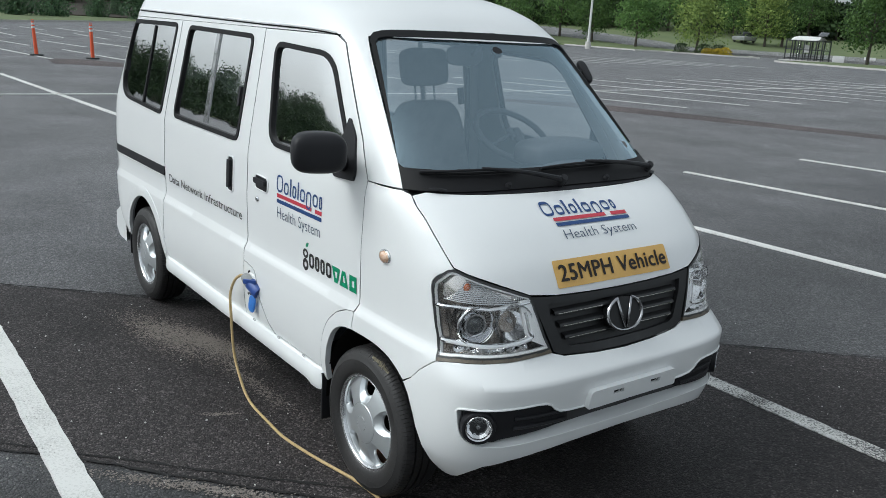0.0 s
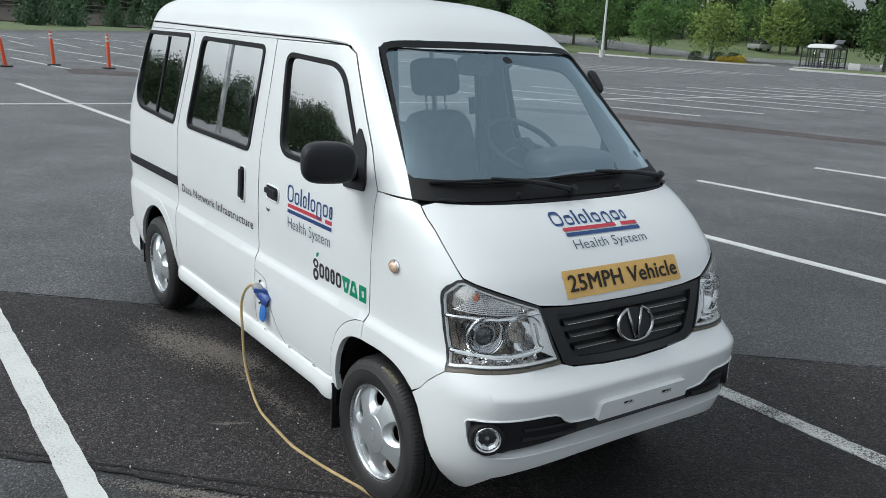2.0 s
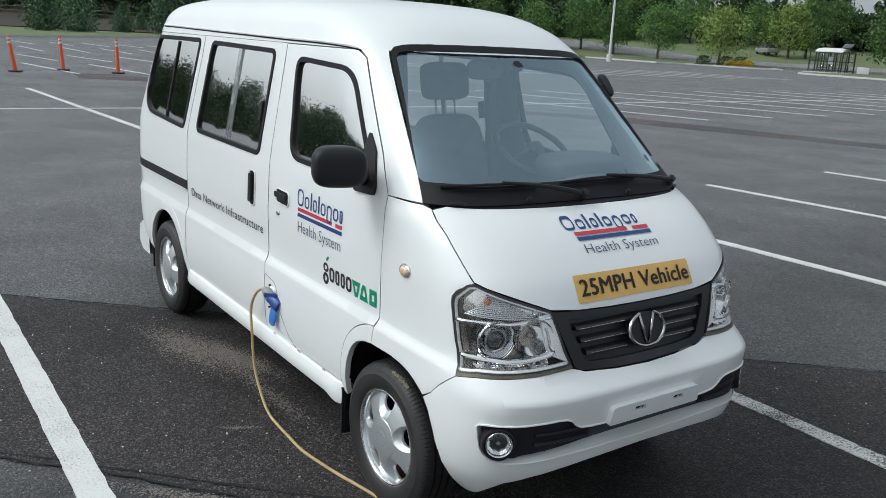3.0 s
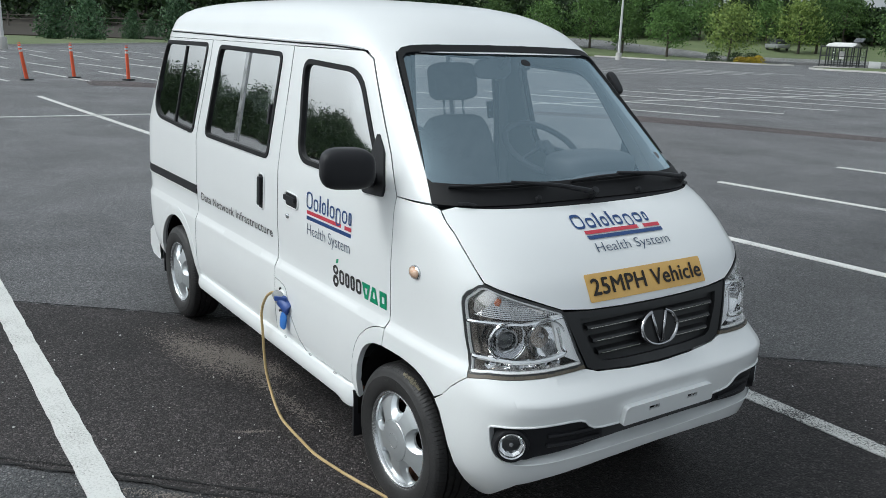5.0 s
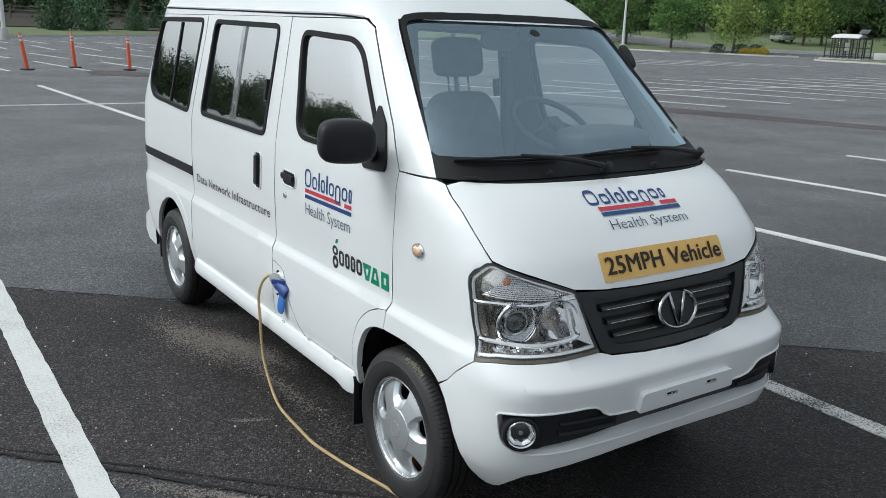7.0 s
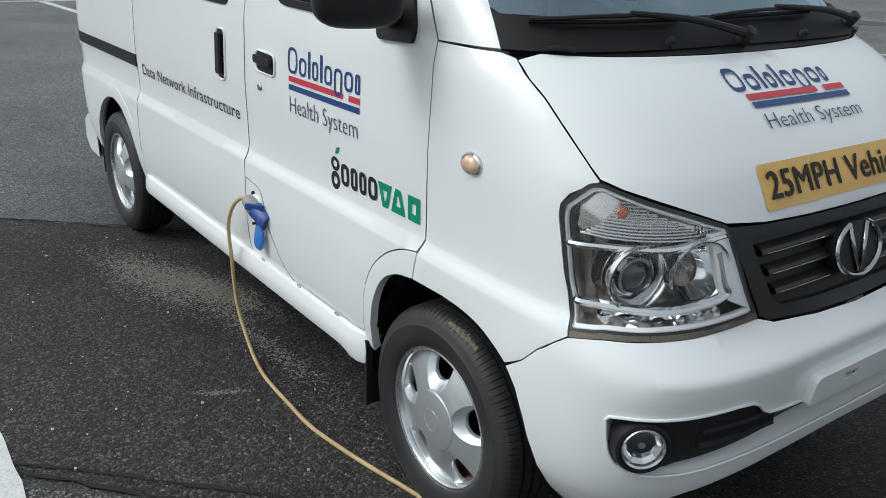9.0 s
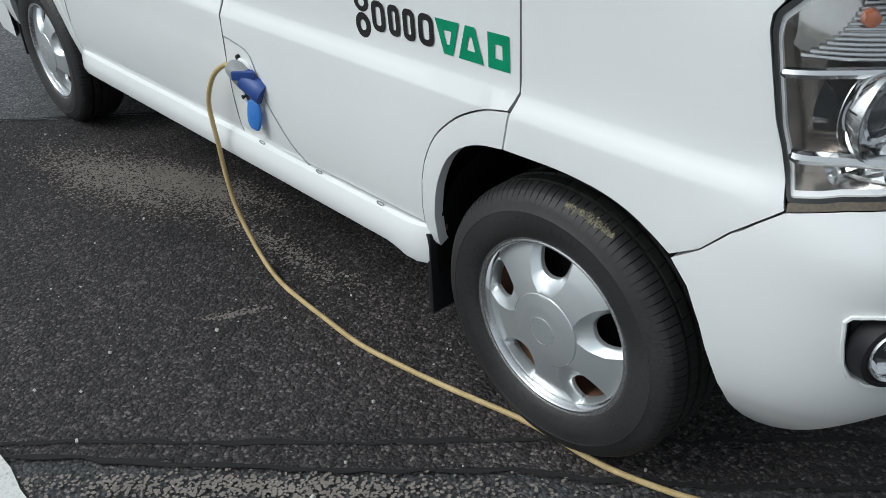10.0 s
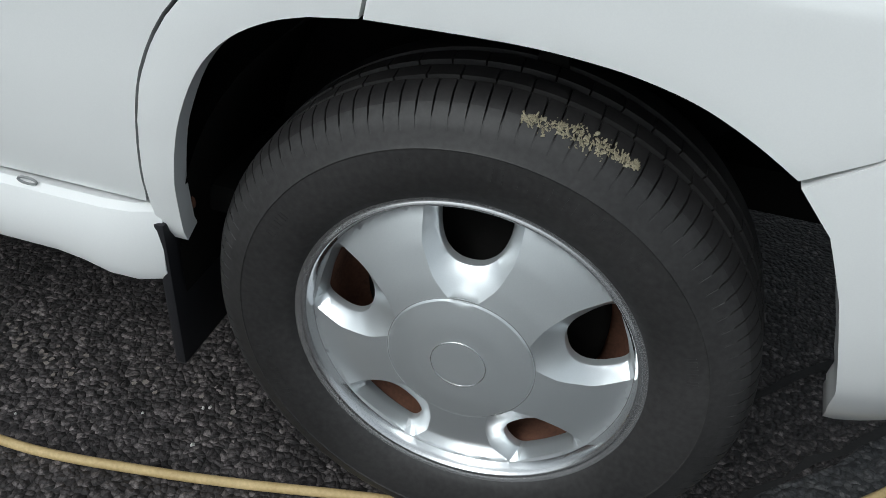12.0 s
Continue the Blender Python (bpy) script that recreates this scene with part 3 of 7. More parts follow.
for s in (-1, 1):
    P = lambda poly: flip(poly, s)
    fn = on_side(s)
    # front door, cut round the wheel arch
    lower = [(x - 0.0032, z + 0.0025) for x, z in curve2(ARCH_BACK, 3)]
    door_line = [(-1.098, 1.700), (-1.102, 0.375)] + [(-0.60, 0.385), (-0.356, 0.385)] + lower[1:] + [(-0.0868, 0.74), (-0.0775, 1.205), (-0.17, 1.345), (-0.44, 1.672), (-0.50, 1.700)]
    door = part("front_door", patch(P(door_line), fn, [P(WIN1)], 0.03, 0.03, inner=1, lines=[P(fold(-1.09, -0.12)), P(fold(-1.09, -0.12, 0.007))]), [PAINT, TRIM], van, "white front door with printed signs" if s < 0 else "")
    seal = part("window_seal", patch(P(WIN1), fn, [P(band(WIN1, 0.021))], 0.03, 0.02, 0.005), RUBBER, door, "black rubber seal")
    pane = part("window_pane", patch(P(band(WIN1, 0.019)), fn, [], 0.06, 0, -0.008), GLASS_SIDE if s < 0 else GLASS_FAR, door, "tinted glass")
    pane.visible_shadow = False
    # sliding door
    slide = [(-1.104, 1.702), (-1.108, 0.375), (-2.236, 0.366), (-2.236, 1.180), (-2.16, 1.60), (-2.15, 1.702)]
    slider = part("sliding_door", patch(P(slide), fn, [P(WIN2)], 0.03, 0.03, inner=1, lines=[P(fold(-2.225, -1.115)), P(fold(-2.225, -1.115, 0.007))]), [PAINT, TRIM], van, "white sliding door" if s < 0 else "")
    part("window_seal", patch(P(WIN2), fn, [P(band(WIN2, 0.021))], 0.03, 0.02, 0.005), RUBBER, slider, "black rubber seal")
    pane = part("window_pane", patch(P(band(WIN2, 0.019)), fn, [], 0.06, 0, -0.008), GLASS_SIDE if s < 0 else GLASS_FAR, slider, "tinted sliding glass")
    pane.visible_shadow = False
    part("window_divider", patch(P([(-1.655, 1.655), (-1.615, 1.655), (-1.635, 1.215), (-1.675, 1.215)]), fn, [], 0.05, 0.012, 0.0), [LIPMETAL], slider, "pale aluminium divider")
    part("window_latch", patch(P([(-1.285, 1.43), (-1.265, 1.43), (-1.265, 1.34), (-1.285, 1.34)]), fn, [], 0.05, 0.03, 0.006), BLACK, slider)
    # rear quarter, with its arch
    rq = arch(0.345, 0.372, 3, 177, 22, REAR_AXLE)
    tail_edge = [(tail(z) + 0.004, z) for z in np.linspace(0.30, 1.70, 24)]
    quarter = [(-2.157, 1.702), (-2.167, 1.60), (-2.243, 1.180), (-2.243, 0.33)] + rq + [(-3.0, 0.30)] + tail_edge
    quarter_panel = part("rear_quarter_panel", patch(P(quarter), fn, [P(WIN3)], 0.035, 0.03, inner=1, lines=[P(fold(-3.2, -2.255)), P(fold(-3.2, -2.255, 0.007))]), [PAINT, TRIM], van)
    part("window_seal", patch(P(WIN3), fn, [P(band(WIN3, 0.021))], 0.03, 0.02, 0.005), RUBBER, quarter_panel, "black rubber seal")
    pane = part("window_pane", patch(P(band(WIN3, 0.019)), fn, [], 0.06, 0, -0.008), GLASS_SIDE if s < 0 else GLASS_FAR, quarter_panel, "tinted sliding glass")
    pane.visible_shadow = False
    part("window_divider", patch(P([(-2.60, 1.66), (-2.58, 1.66), (-2.635, 1.21), (-2.655, 1.21)]), fn, [], 0.05, 0.012, 0.0), [RUBBER], quarter_panel)
    part("window_latch", patch(P([(-3.045, 1.44), (-3.025, 1.44), (-3.025, 1.37), (-3.045, 1.37)]), fn, [], 0.05, 0.03, 0.006), BLACK, quarter_panel)
    part("door_track", patch(P([(-3.30, 0.893), (-2.245, 0.893), (-2.245, 0.842), (-3.30, 0.842)]), fn, [], 0.04, 0.012, 0.004), BLACK, quarter_panel, "black sliding door rail")
    part("door_track_lip", patch(P([(-3.29, 0.840), (-2.247, 0.840), (-2.247, 0.832), (-3.29, 0.832)]), fn, [], 0.04, 0.012, 0.007), PAINT, quarter_panel)
    # front wing, up to the lamp and the bonnet
    wing_arch = curve2(ARCH_RIM[7:14], 4)
    hood_edge = [(flank(x, z)[0], z) for x, z in [(0.395, 0.996), (0.365, 1.022), (0.33, 1.052), (0.285, 1.09), (0.235, 1.128), (0.185, 1.160), (0.135, 1.192)]]
    wing = [(-0.0835, 0.735), (-0.0935, 0.702)] + wing_arch + [(0.299, 0.5945), (0.343, 0.6400), (0.376, 0.6665), (0.4075, 0.6915), (0.396, 0.725), (0.366, 0.81), (0.339, 0.925), (0.339, 0.945), (0.352, 0.966)] + hood_edge + [(0.10, 1.200), (-0.074, 1.203)]
    part("front_wing", patch(P(wing), fn, [], 0.016, 0.025, inner=1, rim=0, lines=[P(fold(-0.074, 0.345)), P(fold(-0.074, 0.345, 0.007))]), [PAINT, SHADOWED], van)
    pillar = [(-0.074, 1.207), (0.105, 1.207), (0.02, 1.29), (-0.385, 1.70), (-0.42, 1.738), (-0.47, 1.735), (-0.485, 1.702), (-0.435, 1.675), (-0.165, 1.348)]
    part("windscreen_pillar", patch(P(pillar), fn, [], 0.025, 0.03, inner=1), [PAINT, TRIM], van)
    # flares round the wheels
    rim_band = curve2(ARCH_BACK, 3) + [(-0.0975, 0.702)] + [(-0.1105, 0.632)] + curve2(ARCH_RIM[:7], 4)[::-1][1:] + [(-0.345, 0.334)]
    part("wheel_arch_flare", patch(P(rim_band), fn, [], 0.02, 0.025, 0.001, inner=1, rim=0), [PAINT, SHADOWED], van)
    rear_band = arch(0.40, 0.425, 3, 177, 24, REAR_AXLE) + arch(0.338, 0.366, 177, 3, 24, REAR_AXLE)
    part("wheel_arch_flare", patch(P(rear_band), fn, [], 0.02, 0.02, 0.004, inner=1, rim=0), [PAINT, SHADOWED], van)
    # sill with a step along its top
    bm = bmesh.new()
    prof = [(-0.655, 0.380), (-0.699, 0.378), (-0.708, 0.372), (-0.716, 0.352), (-0.720, 0.318), (-0.714, 0.302), (-0.70, 0.297), (-0.66, 0.296)]
    rows = []
    for x in np.linspace(-2.235, -0.342, 60):
        k = max(0.0, 1 - (x + 2.235) / 0.05) if x < -2.185 else (min(1.0, max(0.0, (x + 0.47) / 0.09)) ** 2 * (3 - 2 * min(1.0, max(0.0, (x + 0.47) / 0.09))) if x > -0.47 else 0.0)
        front_end = x > -0.6
        rows.append([bm.verts.new((x, (y if s < 0 else -y) * (1 - 0.02 * (k if not front_end else 0)), z - (0.017 * k if front_end and z < 0.33 else 0))) for y, z in prof])
    # the end turns inward
    for k, r in enumerate(rows[-2:]):
        for v in r:
            v.co.y *= (0.994, 0.975)[k]
    for a, b in zip(rows, rows[1:]):
        for i in range(len(prof) - 1):
            f = (a[i], b[i], b[i + 1], a[i + 1])
            bm.faces.new(f if s < 0 else f[::-1])
    for r in (rows[0], rows[-1]):
        bm.faces.new(r)
    bmesh.ops.recalc_face_normals(bm, faces=bm.faces)
    sill = part("side_sill", bm, PAINT, van, "white side sill with a step", angle=30)
    for x in (-0.50, -0.74, -1.0):
        bm = bmesh.new()
        add_tube(bm, [(x + 0.012 * math.cos(a), s * 0.703, 0.3795 + 0.004 * math.sin(a)) for a in np.linspace(0, math.tau, 12, False)], 0.0016, 5, closed=True)
        part("sill_plug", bm, GREYP, sill)
    # mud flap behind the front wheel
    part("mud_flap", box(-0.352, -0.338, min(s * 0.56, s * 0.70), max(s * 0.56, s * 0.70), 0.155, 0.36, 0.004), BLACK, van, "black rubber mud flap")
    part("flap_clip", lathe([(0.0, 0.006), (0.008, 0.005), (0.011, 0.0), (0.011, -0.006)], 12, Matrix.Translation((-0.330, s * 0.668, 0.372)) @ Matrix.Rotation(radians(0 if s < 0 else 180), 4, "Z")), RUST, van, "rusty flap screw")
    part("mud_flap", box(-2.975, -2.960, min(s * 0.56, s * 0.69), max(s * 0.56, s * 0.69), 0.20, 0.42, 0.004), BLACK, van, "black rubber mud flap")
    # dark liners in the arches
    for cx in (ARCH_X, REAR_AXLE):
        bm = bmesh.new()
        ring = []
        for i in range(29):
            a = radians(40 + 144 * i / 28)
            ring.append([bm.verts.new((cx + 0.352 * math.cos(a), s * y, ARCH_Z + 0.384 * math.sin(a))) for y in (0.683, 0.44)])
        for a, b in zip(ring, ring[1:]):
            bm.faces.new((a[0], b[0], b[1], a[1]))
        c = bm.verts.new((cx, s * 0.44, ARCH_Z))
        for a, b in zip(ring, ring[1:]):
            bm.faces.new((a[1], b[1], c))
        part("wheel_arch_liner", bm, SHADOWED, van)
    # roof gutter
    line = [flank(x, z, s) for x, z in [(-0.50, 1.708), (-0.54, 1.713), (-0.62, 1.7175), (-0.8, 1.722)]] + [flank(x, 1.724 + 0.012 * (-x - 1.1), s) for x in np.linspace(-1.1, -3.05, 14)]
    gutter = [(p[0], p[1] * 1.006, p[2]) for p in smooth_path(line, 4)]
    bm = tube(gutter, [0.001, 0.003] + [0.0060] * (len(gutter) - 2), 6)
    part("roof_gutter", bm, PAINT, van)
    bm = tube([(p[0], p[1] * 1.004, p[2] - 0.0075) for p in smooth_path(line, 4)], 0.004, 6)
    part("gutter_seal", bm, RUBBER, van)

# roof, down to the gutters and the windscreen header
bm = bmesh.new()
levels = [1.704, 1.715, 1.73, 1.745, 1.76, 1.775, 1.79, 1.805, 1.82, 1.835, 1.85, 1.863, 1.875, 1.885, 1.893, 1.900, 1.907, 1.913, 1.918, 1.9225, 1.926, 1.929, 1.9315, 1.9335]
rings = []
for z in levels:
    ring = []
    for k in range(28):
        ring.append(front(radians(-88 + 176 * k / 27), z))
    xa = nose(z) - reach(z)
    xb = min(tail(z) + 0.38, xa - 0.06)
    for k in range(1, 30):
        x = xa + (xb - xa) * k / 30
        ring.append((x, half_width(z), z))
    for k in range(25):
        a = radians(90 - 180 * k / 24)
        c, q = abs(math.cos(a)), abs(math.sin(a))
        r = (c ** 4 + q ** 4) ** -0.25
        ring.append((xb - 0.38 * r * math.cos(a), half_width(z) * r * math.sin(a), z))
    for k in range(1, 30):
        x = xb + (xa - xb) * k / 30
        ring.append((x, -half_width(z), z))
    rings.append([bm.verts.new(p) for p in ring])
for a, b in zip(rings, rings[1:]):
    for i in range(len(a)):
        bm.faces.new((a[i], a[(i + 1) % len(a)], b[(i + 1) % len(a)], b[i]))
bm.faces.new(rings[-1])
low = [bm.verts.new((v.co.x * 0.985 - 0.02, v.co.y * 0.955, 1.700)) for v in rings[0]]
for i in range(len(low)):
    bm.faces.new((rings[0][i], low[i], low[(i + 1) % len(low)], rings[0][(i + 1) % len(low)])).material_index = 1
lid = bm.faces.new(low)
lid.material_index = 1
bmesh.ops.recalc_face_normals(bm, faces=bm.faces)
part("roof", bm, [PAINT, TRIM], van, "rounded white roof", angle=50)

# tail: hatch with a pane, and bumper
def back(y, z):
    return (tail(z) + 0.01 + 0.06 * (abs(y) / half_width(z)) ** 3, -y, z)
HATCH = rounded([(-0.56, 1.68), (0.56, 1.68), (0.64, 1.15), (0.66, 0.42), (-0.66, 0.42), (-0.64, 1.15)], 0.04)
HATCH_WIN = rounded([(-0.47, 1.64), (0.47, 1.64), (0.55, 1.20), (-0.55, 1.20)], 0.06)
hatch = part("tailgate", patch(HATCH, lambda u, v: back(u, v), [HATCH_WIN], 0.06, 0.03, inner=1), [PAINT, TRIM], van)
pane = part("window_pane", patch(band(HATCH_WIN, -0.004), lambda u, v: back(u, v), [], 0.12, 0, -0.008), GLASS_FAR, hatch)
pane.visible_shadow = False
bm = bmesh.new()
rows = []
for y in np.linspace(-0.69, 0.69, 25):
    k = (abs(y) / 0.69) ** 5
    rows.append([bm.verts.new((x + 0.22 * k, y * (1.01 if 0.30 < z < 0.5 else 1.0), z)) for x, z in [(-3.26, 0.26), (-3.42, 0.27), (-3.46, 0.33), (-3.45, 0.43), (-3.38, 0.47), (-3.25, 0.47)]])
for a, b in zip(rows, rows[1:]):
    for i in range(5):
        bm.faces.new((a[i], a[i + 1], b[i + 1], b[i]))
bm.faces.new(rows[0]); bm.faces.new(rows[-1])
bmesh.ops.recalc_face_normals(bm, faces=bm.faces)
part("rear_bumper", bm, PAINT, van, angle=35)

# bonnet
half = [(0.0, 1.192), (0.18, 1.193), (0.34, 1.196), (0.48, 1.199), (0.590, 1.203)] + [(abs(flank(x, z)[1]) - 0.0025, z) for x, z in [(0.137, 1.190), (0.185, 1.160), (0.235, 1.128), (0.285, 1.09), (0.33, 1.052), (0.365, 1.022), (0.392, 1.000)]] + [(0.60, 0.985), (0.50, 0.949), (0.412, 0.917), (0.30, 0.905), (0.15, 0.899), (0.0, 0.897)]
bonnet = part("bonnet", patch(mirrored(half), lambda u, v: nose_y(u, v), [], 0.03, 0.02, inner=1), [PAINT, SHADOWED], van, "white bonnet with amber sign")

# scuttle, windscreen and its black border
half = [(0.0, 1.268), (0.3, 1.268), (0.50, 1.270), (0.575, 1.272), (0.634, 1.225), (0.632, 1.207), (0.48, 1.202), (0.3, 1.199), (0.0, 1.195)]
scuttle = part("scuttle_panel", patch(mirrored(half), lambda u, v: nose_y(u, v), [], 0.03, 0.02, -0.004), BLACK, van, "black plastic scuttle below the windscreen")
half = [(0.0, 1.736), (0.2, 1.735), (0.36, 1.732), (0.445, 1.727), (0.482, 1.718), (0.503, 1.701), (0.514, 1.672), (0.527, 1.63), (0.640, 1.206), (0.55, 1.206), (0.3, 1.206), (0.0, 1.206)]
SCREEN = mirrored(half)
half = [(0.0, 1.711), (0.2, 1.710), (0.35, 1.708), (0.450, 1.704), (0.478, 1.698), (0.494, 1.684), (0.514, 1.62), (0.620, 1.286), (0.612, 1.272), (0.5, 1.270), (0.3, 1.266), (0.0, 1.266)]
CLEAR = mirrored(half)
part("windscreen_border", patch(SCREEN, lambda u, v: nose_y(u, v), [CLEAR], 0.03, 0.012, 0.003), RUBBER, van, "black windscreen surround")
half = [(0.0, 1.720), (0.2, 1.719), (0.35, 1.717), (0.463, 1.711), (0.496, 1.692), (0.518, 1.62), (0.624, 1.284), (0.614, 1.268), (0.5, 1.267), (0.3, 1.263), (0.0, 1.263)]
pane = part("windscreen", patch(mirrored(half), lambda u, v: nose_y(u, v), [], 0.06, 0, -0.006), GLASS_WIND, van, "clear laminated windscreen")
pane.visible_shadow = False

# bumper: one skin round the nose, with the lower mouth cut out
def bumper_outline():
    right = []
    for kind, a, z in [("x", 0.254, 0.560), ("x", 0.30, 0.592), ("x", 0.345, 0.638), ("x", 0.378, 0.664), ("x", 0.4105, 0.689), ("x", 0.45, 0.6975), ("y", 0.655, 0.702), ("y", 0.60, 0.705), ("y", 0.50, 0.708), ("y", 0.42, 0.713), ("y", 0.343, 0.7175), ("y", 0.325, 0.712), ("y", 0.29, 0.701), ("y", 0.15, 0.691)]:
        right.append((angle_x(a, z) if kind == "x" else angle_y(-a, z), z))
    low = []
    for kind, a, z in [("y", 0.12, 0.391), ("y", 0.27, 0.387), ("y", 0.40, 0.377), ("y", 0.50, 0.362), ("y", 0.575, 0.336), ("x", 0.49, 0.288), ("x", 0.445, 0.255), ("x", 0.412, 0.241), ("x", 0.386, 0.240), ("x", 0.369, 0.254), ("x", 0.361, 0.285), ("x", 0.352, 0.335), ("x", 0.333, 0.40), ("x", 0.314, 0.46), ("x", 0.287, 0.522)]:
        low.append((angle_x(a, z) if kind == "x" else angle_y(-a, z), z))
    top = right + [(0.0, 0.687)] + [(-p, z) for p, z in reversed(right)]
    bottom = [(-p, z) for p, z in reversed(low)] + [(0.0, 0.393)] + low
    return top + bottom


half = [(0.0, 0.522), (0.22, 0.524), (0.30, 0.527), (0.340, 0.532), (0.365, 0.545), (0.382, 0.562), (0.403, 0.571), (0.44, 0.574), (0.50, 0.572), (0.58, 0.568), (0.655, 0.563), (0.668, 0.559), (0.671, 0.550), (0.667, 0.51), (0.660, 0.475), (0.650, 0.450), (0.632, 0.433), (0.60, 0.426), (0.54, 0.426), (0.40, 0.434), (0.20, 0.435), (0.0, 0.432)]
MOUTH = [(angle_y(a, z), z) for a, z in mirrored(half)]
bumper = part("front_bumper", patch(bumper_outline(), front, [MOUTH], 0.025, 0.035, inner=1, rim=0, lines=[[(angle_y(-0.62, z0), z0), (angle_y(0.62, z0), z0), (angle_y(0.62, z1), z1), (angle_y(-0.62, z1), z1)] for z0, z1 in ((0.640, 0.651), (0.630, 0.661))]), [PAINT, SHADOWED], van, "white front bumper")
# inner ledge of the mouth
half2 = [(min(a, 0.65), z + 0.012 if z < 0.46 else z + 0.004) for a, z in half]
def sunk(d):
    def fn(phi, z):
        p = Vector(front(phi, z))
        c = Vector((nose(z) - 0.55, 0, z))
        return tuple(p - (p - c).normalized() * d)
    return fn
bm = bmesh.new()
loop_a = densify(MOUTH, 0.03)
ring_a = [bm.verts.new(front(*p)) for p in loop_a]
ring_b = [bm.verts.new(sunk(0.050)(p[0] * 0.985, p[1] + (0.015 if p[1] < 0.46 else -0.002))) for p in loop_a]
for i in range(len(loop_a)):
    bm.faces.new((ring_a[i], ring_a[(i + 1) % len(loop_a)], ring_b[(i + 1) % len(loop_a)], ring_b[i]))
bmesh.ops.recalc_face_normals(bm, faces=bm.faces)
part("mouth_ledge", bm, PAINT, bumper)
line = [front(*p) for p in loop_a]
part("mouth_bead", tube([(p[0] * 1.002, p[1] * 1.002, p[2]) for p in line], 0.0035, 6, closed=True), PAINT, bumper)
part("lower_grille", patch([(angle_y(a, z), z) for a, z in mirrored(half2)], sunk(0.049), [], 0.03, 0.01), GRILLE, bumper, "black lower grille")
for s in (-1, 1):
    outer = rounded([(angle_y(s * 0.666, 0.557), 0.558), (angle_y(s * 0.58, 0.562), 0.564), (angle_y(s * 0.41, 0.567), 0.567), (angle_y(s * 0.30, 0.52), 0.524), (angle_y(s * 0.29, 0.475), 0.476), (angle_y(s * 0.50, 0.455), 0.456), (angle_y(s * 0.555, 0.448), 0.449), (angle_y(s * 0.575, 0.438), 0.439), (angle_y(s * 0.63, 0.443), 0.444), (angle_y(s * 0.655, 0.47), 0.475)], 0.01)
    insert = part("fog_lamp_surround", patch(outer if s > 0 else outer[::-1], sunk(0.014), [], 0.03, 0.02), BLACK, bumper, "black fog lamp surround")
    for z in (0.492, 0.526):
        pts = [sunk(0.010)(angle_y(s * y, z), z + 0.008 * (y - 0.4)) for y in np.linspace(0.31, 0.52, 8)]
        part("rib", tube(pts, 0.008, 6), BLACK, insert)
    # fog lamp: chrome bowl, ring and lens
    y0 = s * 0.622
    c = Vector(sunk(0.004)(angle_y(y0, 0.500), 0.500))
    aim = Matrix.Translation(c) @ Matrix.Rotation(s * radians(32) + radians(90), 4, "Z")
    fog = part("fog_lamp", lathe([(0.0, -0.030), (0.012, -0.014), (0.022, -0.020), (0.031, -0.004), (0.040, 0.004)], 9, aim), CHROME, bumper, "round fog lamp with cut facets", smooth=False)
    part("fog_lamp_housing", lathe([(0.046, 0.004), (0.050, 0.012), (0.056, 0.010), (0.060, -0.006), (0.062, -0.02)], 32, aim), BLACK, fog)
    part("fog_lamp_ring", lathe([(0.038, -0.004), (0.040, 0.010), (0.044, 0.013), (0.047, 0.008)], 32, aim), LIPMETAL, fog)
    part("fog_lamp_lens", lathe([(0.0, 0.016), (0.02, 0.0145), (0.036, 0.010), (0.042, 0.006)], 32, aim), LENS, fog)
    part("bulb_shield", lathe([(0.0, 0.000), (0.007, -0.002), (0.009, -0.016)], 16, aim), LIPMETAL, fog)

# number plate holder with no plate on it
outline = rounded([(-0.222, 0.586), (0.222, 0.586), (0.228, 0.519), (-0.228, 0.519)], [0.02, 0.02, 0.008, 0.008])
slots = [[(y - 0.026, 0.568), (y + 0.026, 0.568), (y + 0.026, 0.553), (y - 0.026, 0.553)] for y in (-0.085, 0.11)]
holder = part("plate_holder", patch(outline, nose_y, slots, 0.04, 0.03, 0.022), PAINT, van, "blank white plate holder")
for sl in slots:
    y = (sl[0][0] + sl[1][0]) / 2
    part("plate_slot", patch(sl, nose_y, [], 0.05, 0.01, 0.012), SHADOWED, holder)
    part("screw", lathe([(0.0, 0.008), (0.004, 0.008), (0.005, 0.0)], 10, Matrix.Translation(nose_y(y + 0.006, 0.5605, 0.014)) @ Matrix.Rotation(radians(90), 4, "Z")), CHROME, holder)

# grille with bars and a ring badge
half = [(0.0, 0.892), (0.15, 0.894), (0.30, 0.900), (0.405, 0.908), (0.385, 0.85), (0.332, 0.722), (0.30, 0.706), (0.15, 0.696), (0.0, 0.693)]
grille = part("grille", patch(mirrored(half), lambda u, v: nose_y(u, v), [], 0.04, 0.02, -0.022), GRILLE, van, "black grille with three slats")
frame_half = [(0.0, 0.872), (0.15, 0.872), (0.28, 0.876), (0.345, 0.880), (0.335, 0.84), (0.288, 0.745), (0.26, 0.730), (0.15, 0.722), (0.0, 0.720)]
part("grille_frame", patch(mirrored(half), lambda u, v: nose_y(u, v), [mirrored(frame_half)], 0.03, 0.03, -0.002), GRILLE, grille)
